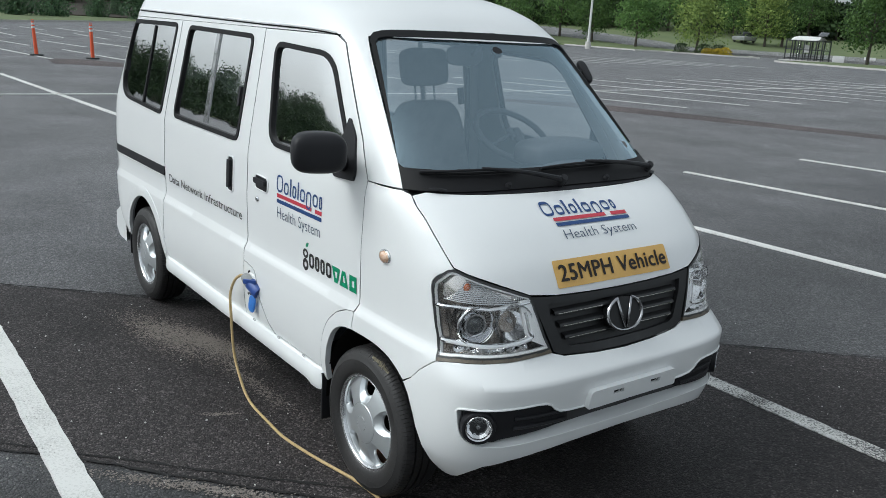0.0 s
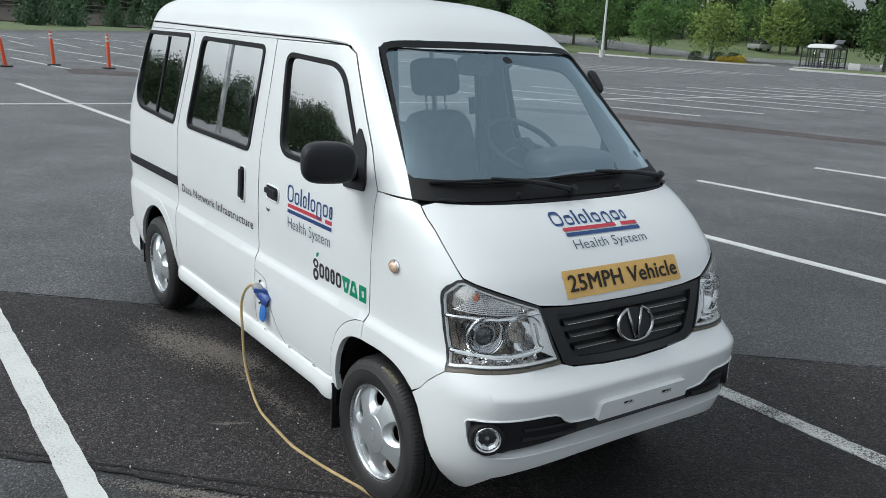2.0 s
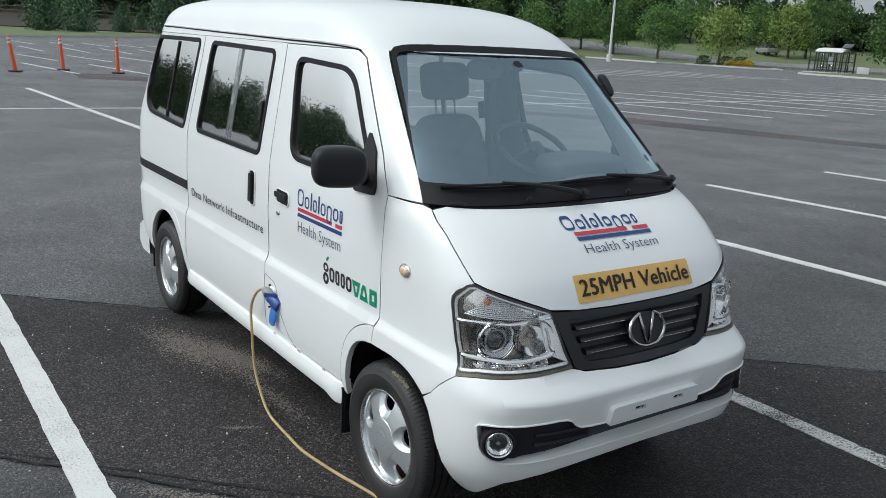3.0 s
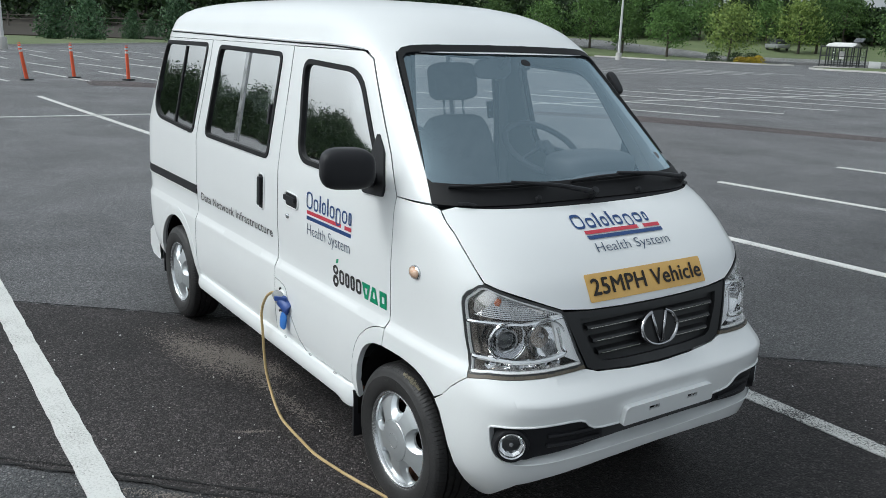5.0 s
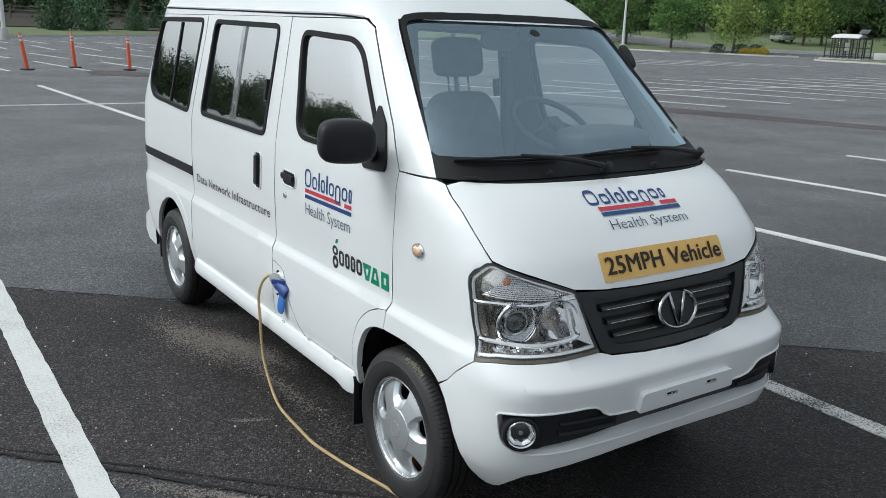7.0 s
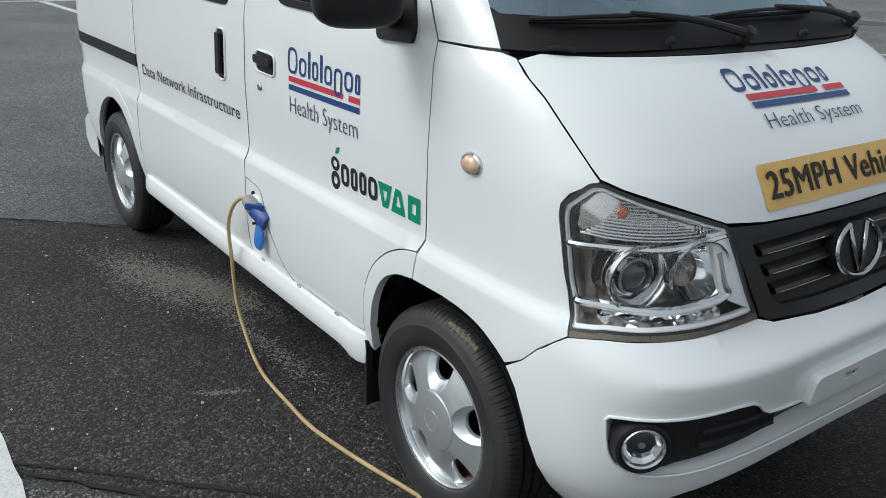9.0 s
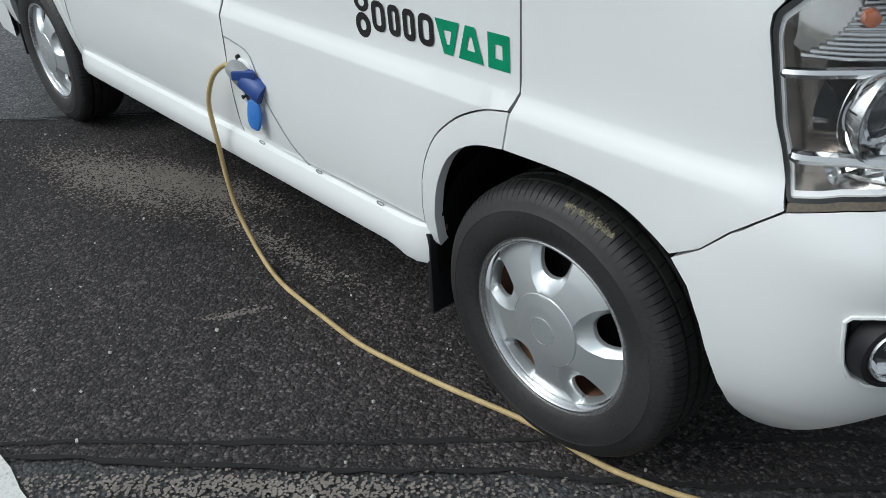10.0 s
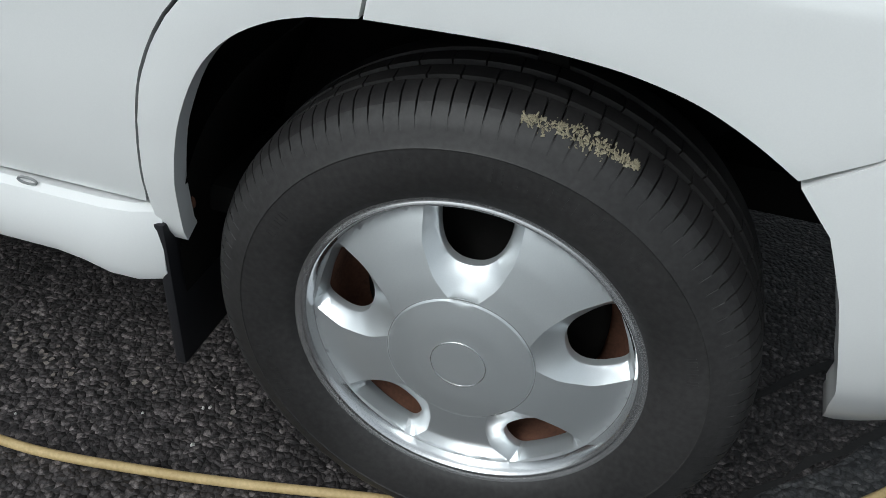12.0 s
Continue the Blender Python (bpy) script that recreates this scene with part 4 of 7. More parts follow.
for z, w0 in ((0.845, 0.315), (0.802, 0.297), (0.760, 0.277)):
    bm = bmesh.new()
    rows = []
    for y in np.linspace(-w0, w0, 21):
        p = Vector(nose_y(y, z))
        rows.append([bm.verts.new(p + Vector(d)) for d in [(-0.03, 0, 0.012), (-0.006, 0, 0.004), (-0.001, 0, -0.004), (-0.004, 0, -0.010), (-0.03, 0, -0.008)]])
    for a, b in zip(rows, rows[1:]):
        for i in range(4):
            bm.faces.new((a[i], a[i + 1], b[i + 1], b[i]))
    bmesh.ops.recalc_face_normals(bm, faces=bm.faces)
    slat = part("slat", bm, GRILLE, grille, angle=20)
    for y0, y1 in ((-w0 * 0.96, -0.085), (0.085, w0 * 0.96)):
        part("slat_edge", tube([Vector(nose_y(y, z)) + Vector((-0.0005, 0, -0.003)) for y in np.linspace(y0, y1, 8)], 0.0022, 6), REFLECTOR, slat)
bc = Vector(nose_y(0.0, 0.806)) + Vector((0.012, 0, 0))
face = Matrix.Translation(bc) @ Matrix.Rotation(radians(90), 4, "Z") @ Matrix.Rotation(radians(-14), 4, "X")
badge = part("badge", lathe([(0.060, -0.03), (0.062, 0.004), (0.0, 0.004)], 40, face @ Matrix.Diagonal((1.3, 1, 0.96, 1))), GRILLE, grille, "chrome ring badge")
bm = bmesh.new()
ring = [(0.088 * math.cos(radians(a)), -0.008, 0.060 * math.sin(radians(a))) for a in np.linspace(112, 428, 44)]
add_tube(bm, ring, 0.0060, 8)
bmesh.ops.transform(bm, verts=bm.verts, matrix=face)
part("badge_ring", bm, DARKCHROME, badge)
for sx in (-1, 1):
    bm = add_tube(bmesh.new(), [(sx * 0.036, -0.008, 0.054), (sx * 0.006, -0.008, -0.050)], 0.0060, 8)
    bmesh.ops.transform(bm, verts=bm.verts, matrix=face)
    part("badge_bar", bm, DARKCHROME, badge)

# headlamps
for s in (-1, 1):
    A = lambda y, z: (s * abs(angle_y(y, z)), z)
    X = lambda x, z: (s * abs(angle_x(x, z)), z)
    raw = [X(0.398, 0.994), X(0.381, 0.991), X(0.343, 0.948), X(0.343, 0.92), X(0.370, 0.80), X(0.402, 0.712), X(0.412, 0.701), X(0.45, 0.7065), A(0.655, 0.711), A(0.60, 0.7145), A(0.50, 0.7185), A(0.42, 0.7235), A(0.345, 0.7295), A(0.365, 0.775), A(0.408, 0.912), A(0.50, 0.944), A(0.60, 0.980)]
    if s > 0:
        raw = raw[::-1]
    LAMP = rounded(raw, 0.012, 3)
    LAMP_IN = band(LAMP, 0.0075)
    lamp = part("headlamp", patch(LAMP, front, [LAMP_IN], 0.02, 0.03, 0.001), LAMPRIM, van, "clear headlamp with chrome bowls")
    part("lamp_housing", patch(band(LAMP, 0.004), sunk(0.085), [], 0.03, 0.01), SMOKE, lamp, "smoked brown housing")
    bm = bmesh.new()
    lp = densify(LAMP_IN, 0.02)
    a = [bm.verts.new(sunk(0.002)(*p)) for p in lp]
    b = [bm.verts.new(sunk(0.085)(*p)) for p in lp]
    for i in range(len(lp)):
        bm.faces.new((a[i], a[(i + 1) % len(lp)], b[(i + 1) % len(lp)], b[i]))
    part("lamp_wall", bm, REFLECTOR, lamp)
    lip_top = [X(0.409, 0.703), X(0.45, 0.7085), A(0.655, 0.713), A(0.60, 0.7165), A(0.50, 0.7205), A(0.42, 0.7255), A(0.347, 0.7315)]
    lip_low = [A(0.342, 0.7195), A(0.42, 0.7145), A(0.50, 0.7095), A(0.60, 0.7065), A(0.655, 0.7035), X(0.45, 0.699), X(0.411, 0.691)]
    lip = lip_top + lip_low
    area = sum(lip[i - 1][0] * lip[i][1] - lip[i][0] * lip[i - 1][1] for i in range(len(lip)))
    part("lens_lip", patch(lip if area > 0 else lip[::-1], front, [], 0.02, 0.02, 0.0012), LAMPLIP, lamp, "yellowed lower lip of the lens")
    lens = part("lamp_lens", patch(band(LAMP, 0.007), front, [], 0.03, 0, 0.001), LENS, lamp, "clear plastic lens")
    lens.visible_shadow = False
    # chrome inner border and the brow between indicator and bowls
    part("lamp_bezel", patch(band(LAMP, 0.0080), sunk(0.006), [band(LAMP, 0.0150)], 0.02, 0.012), SKYWHITE, lamp, "bright inner frame")
    brow = [X(0.358, 0.868), A(0.655, 0.872), A(0.56, 0.874), A(0.48, 0.884), A(0.41, 0.890)]
    pts = [sunk(0.014)(*p) for p in brow]
    part("brow", tube(smooth_path(pts, 5), 0.008, 8), CHROME, lamp)
    lowbar = [X(0.395, 0.758), A(0.66, 0.757), A(0.58, 0.756), A(0.50, 0.761), A(0.425, 0.775), A(0.432, 0.80), A(0.442, 0.86)]
    pts = [sunk(0.016)(*p) for p in lowbar]
    part("lower_chrome_bar", tube(smooth_path(pts, 5), 0.010, 8), CHROME, lamp)
    fin = [A(0.455, 0.899), A(0.445, 0.82), A(0.438, 0.79), A(0.418, 0.765), A(0.358, 0.738), A(0.377, 0.80), A(0.412, 0.903)]
    area = sum(fin[i - 1][0] * fin[i][1] - fin[i][0] * fin[i - 1][1] for i in range(len(fin)))
    # the sky mirrored in this fin is painted as plain white
    part("chrome_corner", patch(fin if area > 0 else fin[::-1], sunk(0.007), [], 0.02, 0.014), SKYWHITE, lamp, "chrome fin with its sky reflection painted white")
    # ribbed indicator block
    ind = [X(0.37, 0.952), X(0.40, 0.972), A(0.60, 0.958), A(0.50, 0.922), A(0.44, 0.898), A(0.56, 0.888), X(0.39, 0.888), X(0.372, 0.90)]
    area = sum(ind[i - 1][0] * ind[i][1] - ind[i][0] * ind[i - 1][1] for i in range(len(ind)))
    ind = ind if area > 0 else ind[::-1]
    indicator = part("indicator", patch(ind, sunk(0.035), [], 0.03, 0.01), REFLECTOR, lamp, "ribbed front indicator")
    for i, z in enumerate(np.linspace(0.890, 0.958, 12)):
        y1 = 0.665 - 0.05 * i / 11
        y0 = min(0.46 + 0.0125 * i, y1 - 0.04)
        pts = [sunk(0.028)(s * abs(angle_y(y, z)), z + 0.004 * math.sin(9 * y)) for y in np.linspace(y0, y1, 9)]
        part("rib", tube(pts, 0.0026, 6), LIPMETAL, indicator)
    for y in np.linspace(0.435, 0.475, 6):
        top = 0.902 + 0.4 * (y - 0.435)
        part("rib", tube([sunk(0.026)(s * abs(angle_y(y, z)), z) for z in (0.892, top)], 0.0022, 6), LIPMETAL, indicator)
    bulb = sunk(0.024)(s * abs(angle_y(0.615, 0.94)), 0.938)
    part("amber_bulb", lathe([(0.0, 0.012), (0.010, 0.008), (0.013, -0.004), (0.010, -0.02)], 14, Matrix.Translation(bulb) @ Matrix.Rotation(radians(90) + s * radians(50), 4, "Z")), BULB, indicator)
    # two round bowls
    for y, z, r, deep in ((0.610, 0.815, 0.062, True), (0.492, 0.822, 0.063, False)):
        c = Vector(sunk(0.040)(s * abs(angle_y(y, z)), z))
        aim = Matrix.Translation(c) @ Matrix.Rotation(radians(90) + s * radians(14), 4, "Z")
        bowl = part("lamp_bowl", lathe([(r * 0.55, -0.045), (r * 0.80, -0.030), (r * 0.95, -0.005), (r, 0.018), (r * 1.03, 0.020), (r * 1.05, 0.012), (r * 1.06, -0.012), (r * 1.01, -0.016), (r * 1.02, -0.055)], 40, aim), CHROME, lamp)
        for q in (0.0, 0.012):
            part("bowl_ring", lathe([(r * (1.05 - q * 4), 0.014 - q * 2.2), (r * (1.08 - q * 4), 0.020 - q * 2.2), (r * (1.10 - q * 4), 0.012 - q * 2.2)], 40, aim), LIPMETAL, bowl)
        if deep:
            part("projector", lathe([(0.0, 0.012), (0.018, 0.009), (0.030, 0.0), (0.033, -0.01)], 32, aim), LAMPGLASS, bowl, "dark projector lens")
            part("projector_ring", lathe([(0.031, -0.012), (0.033, 0.006), (0.040, 0.006), (0.042, -0.045)], 32, aim), CHROME, bowl)
        else:
            part("reflector", lathe([(0.008, -0.052), (0.025, -0.046), (0.045, -0.030), (r * 0.95, 0.008)], 32, aim), CHROME, bowl)
            part("bulb", lathe([(0.0, -0.012), (0.007, -0.014), (0.009, -0.022), (0.009, -0.05)], 14, aim), LIPMETAL, bowl)
    # cut facets below the chrome bar
    bm = bmesh.new()
    rows = []
    for i, y in enumerate(np.linspace(0.655, 0.44, 16)):
        rise_up = 0.022 * max(0.0, (0.56 - y) / 0.12)
        d = (0.018, 0.046, 0.030)[i % 3]
        rows.append([bm.verts.new(sunk(d + e)(s * abs(angle_y(y, q)), q)) for e, q in ((0.012, 0.720 + rise_up * 0.3), (0.0, 0.731 + rise_up * 0.5), (0.016, 0.747 + rise_up * 0.6))])
    for a, b in zip(rows, rows[1:]):
        for i in range(2):
            bm.faces.new((a[i], b[i], b[i + 1]))
            bm.faces.new((a[i], b[i + 1], a[i + 1]))
    bmesh.ops.recalc_face_normals(bm, faces=bm.faces)
    part("facet_strip", bm, CHROME, lamp, "cut chrome facets", smooth=False)

# side repeaters, handles, lock
for s in (-1, 1):
    fn = on_side(s)
    c = Vector(flank(0.086, 0.966, s))
    turn = Matrix.Translation(c) @ Matrix.Rotation(radians(0 if s < 0 else 180), 4, "Z") @ Matrix.Diagonal((0.86, 1, 0.62, 1))
    rep = part("side_repeater", lathe([(0.040, -0.004), (0.039, 0.006), (0.032, 0.011), (0.028, 0.010)], 32, turn), LENS, van, "oval amber side repeater")
    part("repeater_lens", lathe([(0.0, 0.017), (0.018, 0.015), (0.030, 0.009), (0.0345, 0.002)], 32, turn), AMBER, rep)
    part("repeater_rim", lathe([(0.0345, 0.0), (0.036, 0.007), (0.041, 0.004), (0.043, -0.004)], 32, turn), LIPMETAL, rep)

front_door = next(o for o in van.children if o.name == "front_door")
sliding_door = next(o for o in van.children if o.name == "sliding_door")
for s in (-1, 1):
    fd = [o for o in van.children if o.name.startswith("front_door")][0 if s < 0 else 1]
    sd = [o for o in van.children if o.name.startswith("sliding_door")][0 if s < 0 else 1]
    fn = on_side(s)
    P = lambda poly: flip(poly, s)
    o = rounded([(-1.005, 1.068), (-0.880, 1.064), (-0.880, 1.006), (-1.005, 1.010)], 0.02)
    cup = part("handle_cup", patch(P(o), fn, [], 0.03, 0.02, 0.004), BLACK, fd, "black handle cup")
    part("door_handle", patch(P(rounded([(-0.998, 1.058), (-0.888, 1.054), (-0.888, 1.030), (-0.998, 1.034)], 0.01)), fn, [], 0.03, 0.012, 0.020), BLACK, cup)
    part("handle_rim", tube([Vector(fn(*q)) + Vector((0, s * 0.003, 0)) for q in densify(P(band(o, -0.003)), 0.03)], 0.0035, 8, closed=True), PAINT, cup)
    c = Vector(flank(-0.985, 0.958, s))
    part("door_lock", lathe([(0.0, 0.006), (0.010, 0.006), (0.013, 0.002), (0.014, -0.004)], 20, Matrix.Translation(c) @ Matrix.Rotation(0 if s < 0 else math.pi, 4, "Z")), CHROME, fd)
    o = rounded([(-1.318, 1.100), (-1.258, 1.100), (-1.258, 0.940), (-1.318, 0.940)], 0.02)
    cup = part("handle_cup", patch(P(o), fn, [], 0.03, 0.02, 0.004), BLACK, sd, "black handle cup")
    part("door_handle", patch(P(rounded([(-1.302, 1.09), (-1.272, 1.09), (-1.272, 0.955), (-1.302, 0.955)], 0.01)), fn, [], 0.03, 0.012, 0.020), BLACK, cup)
    part("handle_rim", tube([Vector(fn(*q)) + Vector((0, s * 0.002, 0)) for q in densify(P(band(o, -0.004)), 0.03)], 0.0045, 8, closed=True), PAINT, cup)
    # mirror on a black corner plate
    corner_plate = rounded([(-0.262, 1.41), (-0.198, 1.345), (-0.155, 1.225), (-0.158, 1.188), (-0.30, 1.182), (-0.315, 1.20), (-0.295, 1.27)], 0.012)
    plate = part("mirror_plate", patch(P(corner_plate), fn, [], 0.03, 0.02, 0.011), BLACK, fd)
    bm = bmesh.new()
    bmesh.ops.create_uvsphere(bm, u_segments=28, v_segments=18, radius=1.0)
    for v in bm.verts:
        x, y, z = v.co
        f = lambda q, e: math.copysign(abs(q) ** e, q)
        v.co = Vector((f(x, 0.55) * 0.062 - 0.02 * (1 - y * y), f(y, 0.62) * 0.098, f(z, 0.6) * 0.074))
    bmesh.ops.transform(bm, verts=bm.verts, matrix=(Matrix.Translation((-0.155, -0.835, 1.300)) @ Matrix.Rotation(radians(-18), 4, "Z") if s < 0 else Matrix.Translation((-0.405, 0.705, 1.585)) @ Matrix.Rotation(radians(-42), 4, "Y") @ Matrix.Diagonal((0.30, 0.22, 0.85, 1))))
    mirror = part("door_mirror", bm, BLACK, fd, "black plastic door mirror")
    part("mirror_arm", tube([flank(-0.245, 1.245, s), (-0.225, s * 0.72, 1.25), (-0.20, s * 0.77, 1.265)] if s < 0 else [flank(-0.43, 1.56, s), (-0.42, 0.67, 1.575), (-0.41, 0.70, 1.585)], [0.035, 0.03, 0.028] if s < 0 else [0.016, 0.014, 0.012], 10), BLACK, mirror)
    bm = bmesh.new()
    bmesh.ops.create_uvsphere(bm, u_segments=24, v_segments=12, radius=1.0)
    for v in bm.verts:
        v.co = Vector((v.co.x * 0.006, math.copysign(abs(v.co.y) ** 0.6, v.co.y) * 0.066, math.copysign(abs(v.co.z) ** 0.6, v.co.z) * 0.058))
    bmesh.ops.transform(bm, verts=bm.verts, matrix=(Matrix.Translation((-0.208, -0.830, 1.300)) @ Matrix.Rotation(radians(-18), 4, "Z") if s < 0 else Matrix.Translation((-0.420, 0.705, 1.575)) @ Matrix.Rotation(radians(-42), 4, "Y") @ Matrix.Diagonal((0.30, 0.20, 0.8, 1))))
    part("mirror_glass", bm, CHROME, mirror)

# ---- wheels ----
def tyre_mesh():
    R = 0.29
    pitches, sub = 112, 5
    fracs = (0.0, 0.02, 0.105, 0.125, 0.56)
    seg = pitches * sub
    prof = [(0.186, 0.000), (0.189, 0.003), (0.194, 0.0065), (0.200, 0.0090), (0.207, 0.0110), (0.214, 0.0128), (0.226, 0.0145), (0.243, 0.0142), (0.2443, 0.0150), (0.2462, 0.0135), (0.259, 0.0095), (0.2705, 0.003),
            (0.279, -0.006), (0.2845, -0.0155), (0.2876, -0.026), (0.2884, -0.033), (0.2785, -0.0345), (0.2785, -0.0405), (0.2882, -0.042), (0.2895, -0.062), (0.2815, -0.0635), (0.2815, -0.072), (0.2898, -0.0735), (0.2900, -0.094), (0.2818, -0.0955), (0.2818, -0.104), (0.2892, -0.1055), (0.2880, -0.138), (0.284, -0.152), (0.270, -0.170), (0.245, -0.182), (0.205, -0.180), (0.188, -0.170)]
    bm = bmesh.new()
    rings = []
    for k in range(seg):
        ring = []
        for j, (r, h) in enumerate(prof):
            lag = max(0.0, -h) * 0.9
            a = (k // sub + fracs[k % sub] + lag * 3.0) * math.tau / pitches
            slot = k % sub in (1, 2)
            cut = 0.0
            if slot and 11 <= j <= 15:
                cut = (0.0012, 0.0042, 0.0062, 0.0068, 0.0068)[j - 11]
            if slot and j in (18, 19, 22, 23) and (k // sub) % 2 == (j // 20) % 2:
                cut = 0.005
            ring.append(bm.verts.new(((r - cut) * math.cos(a), -h, (r - cut) * math.sin(a))))
        rings.append(ring)
    for k in range(seg):
        a, b = rings[k], rings[(k + 1) % seg]
        for j in range(len(prof) - 1):
            bm.faces.new((a[j], b[j], b[j + 1], a[j + 1])).material_index = 1 if 12 <= j <= 27 else 0
    bmesh.ops.recalc_face_normals(bm, faces=bm.faces)
    return bm


WHEEL_HOLES, WHEEL_BEVELS = [], []
for i in range(5):
    a = radians(92 + 72 * i)
    c, q = math.cos(a), math.sin(a)
    def turned(half):
        full = [(r, -t) for r, t in half] + [(r, t) for r, t in reversed(half) if t > 1e-6]
        return [(r * c - t * q, r * q + t * c) for r, t in full]
    WHEEL_HOLES.append(rounded(turned([(0.1655, 0.0), (0.1625, 0.038), (0.140, 0.0365), (0.119, 0.029), (0.1085, 0.015), (0.1065, 0.0)]), 0.010, 4))
    WHEEL_BEVELS.append(rounded(turned([(0.1685, 0.0), (0.1665, 0.050), (0.128, 0.047), (0.097, 0.033), (0.076, 0.014), (0.0725, 0.0)]), 0.009, 4))


def segments(poly):
    p = np.array(poly)
    return p, np.roll(p, -1, 0) - p


HOLE_SEGS = [segments(h) for h in WHEEL_HOLES]
BEVEL_SEGS = [segments(h) for h in WHEEL_BEVELS]


def rim_distance(segs, u, v):
    p, d = segs
    w = np.array((u, v)) - p
    k = np.clip((w * d).sum(1) / (d * d).sum(1), 0, 1)
    return float(np.sqrt((((w - d * k[:, None]) ** 2).sum(1)).min()))


def wheel_face(u, v):
    """The silver wheel's dished face, with a flat bevel falling to each window."""
    r = math.hypot(u, v)
    d = float(np.interp(r, [0, 0.027, 0.030, 0.050, 0.0765, 0.0782, 0.0795, 0.10, 0.135, 0.158, 0.1685, 0.172], [0.0165, 0.0165, 0.0159, 0.0150, 0.0112, 0.0088, 0.0092, 0.0060, -0.0030, -0.0115, -0.0160, -0.0150]))
    i = round((math.degrees(math.atan2(v, u)) - 92) / 72) % 5
    if r > 0.066 and inside((u, v), WHEEL_BEVELS[i]):
        a = rim_distance(BEVEL_SEGS[i], u, v)
        b = rim_distance(HOLE_SEGS[i], u, v)
        if inside((u, v), WHEEL_HOLES[i]):
            b = 0.0
        d -= 0.015 * a / (a + b + 1e-9)
    return (u, -d, v)


wheel_parts = {}
bm = lathe([(0.1705, -0.030), (0.172, -0.022), (0.1735, -0.008), (0.176, -0.0045), (0.1775, -0.0005), (0.1800, 0.0005), (0.1815, -0.0015), (0.1845, -0.0015), (0.1870, 0.0015), (0.1895, 0.0005), (0.1905, -0.004), (0.187, -0.012)], 96)
bmesh.ops.recalc_face_normals(bm, faces=bm.faces)
wheel_parts["wheel"] = mesh_of("wheel", bm, LIPMETAL)
circle = [(0.1725 * math.cos(k * math.tau / 90), 0.1725 * math.sin(k * math.tau / 90)) for k in range(90)]
bm = patch(circle, wheel_face, WHEEL_HOLES, 0.0050, 0.0, roll=0.0, lines=WHEEL_BEVELS + [[(q * math.cos(k * math.tau / 96), q * math.sin(k * math.tau / 96)) for k in range(96)] for q in (0.027, 0.030, 0.0765, 0.0782, 0.0795)])
for h in WHEEL_HOLES:
    lip = densify(h, 0.0050)
    mid = (sum(p[0] for p in lip) / len(lip), sum(p[1] for p in lip) / len(lip))
    rings = []
    for back, k in ((0.0, 1.0), (0.0015, 0.985), (0.010, 0.975)):
        rings.append([bm.verts.new((mid[0] + (p[0] - mid[0]) * k, wheel_face(*p)[1] + back, mid[1] + (p[1] - mid[1]) * k)) for p in lip])
    for ra, rb in zip(rings, rings[1:]):
        for k in range(len(lip)):
            bm.faces.new((ra[k], ra[(k + 1) % len(lip)], rb[(k + 1) % len(lip)], rb[k]))
bmesh.ops.remove_doubles(bm, verts=bm.verts, dist=1e-5)
bmesh.ops.recalc_face_normals(bm, faces=bm.faces)
bm.normal_update()
for e in bm.edges:
    if len(e.link_faces) == 2 and e.calc_face_angle(0) > radians(24):
        e.smooth = False
wheel_parts["hubcap"] = mesh_of("hubcap", bm, SILVER)
bm = tyre_mesh()
bm.normal_update()
for e in bm.edges:
    if len(e.link_faces) == 2 and e.calc_face_angle(0) > radians(32):
        e.smooth = False
wheel_parts["tyre"] = mesh_of("tyre", bm, [TYRE, TREAD])
# drum takes the shaded near-black, which keeps the wheel windows dark
wheel_parts["brake_drum"] = mesh_of("brake_drum", lathe([(0.0, -0.050), (0.07, -0.050), (0.075, -0.070), (0.132, -0.082), (0.138, -0.088), (0.138, -0.11)], 40), SHADOWED)
wheel_parts["wheel_dish"] = mesh_of("wheel_dish", lathe([(0.1703, -0.028), (0.167, -0.034), (0.164, -0.085), (0.152, -0.100), (0.10, -0.108)], 48), RUST)
bm = bmesh.new()
for i in range(5):
    a = radians(92 + 36 + 72 * i)
    add_lathe(bm, [(0.0, -0.034), (0.008, -0.036), (0.010, -0.042), (0.010, -0.055)], 8, Matrix.Translation((0.085 * math.cos(a), 0, 0.085 * math.sin(a))))
wheel_parts["wheel_nuts"] = mesh_of("wheel_nuts", bm, LIPMETAL)
bm = tube([(0.126, 0.046, -0.085), (0.134, 0.036, -0.090), (0.142, 0.026, -0.096)], [0.004, 0.0045, 0.006], 8)
bm_seam = add_tube(bmesh.new(), [(0.0784 * math.cos(a), wheel_face(0.0784, 0)[1] + 0.0001, 0.0784 * math.sin(a)) for a in np.linspace(0, math.tau, 72, False)], 0.0006, 5, closed=True)
wheel_parts["cap_seam"] = mesh_of("cap_seam", bm_seam, GREYP)
bm_seam = add_tube(bmesh.new(), [(0.029 * math.cos(a), wheel_face(0.029, 0)[1] - 0.0001, 0.029 * math.sin(a)) for a in np.linspace(0, math.tau, 40, False)], 0.0005, 5, closed=True)
wheel_parts["cap_ring"] = mesh_of("cap_ring", bm_seam, LIPMETAL)
wheel_parts["valve"] = mesh_of("valve", bm, RUBBER)
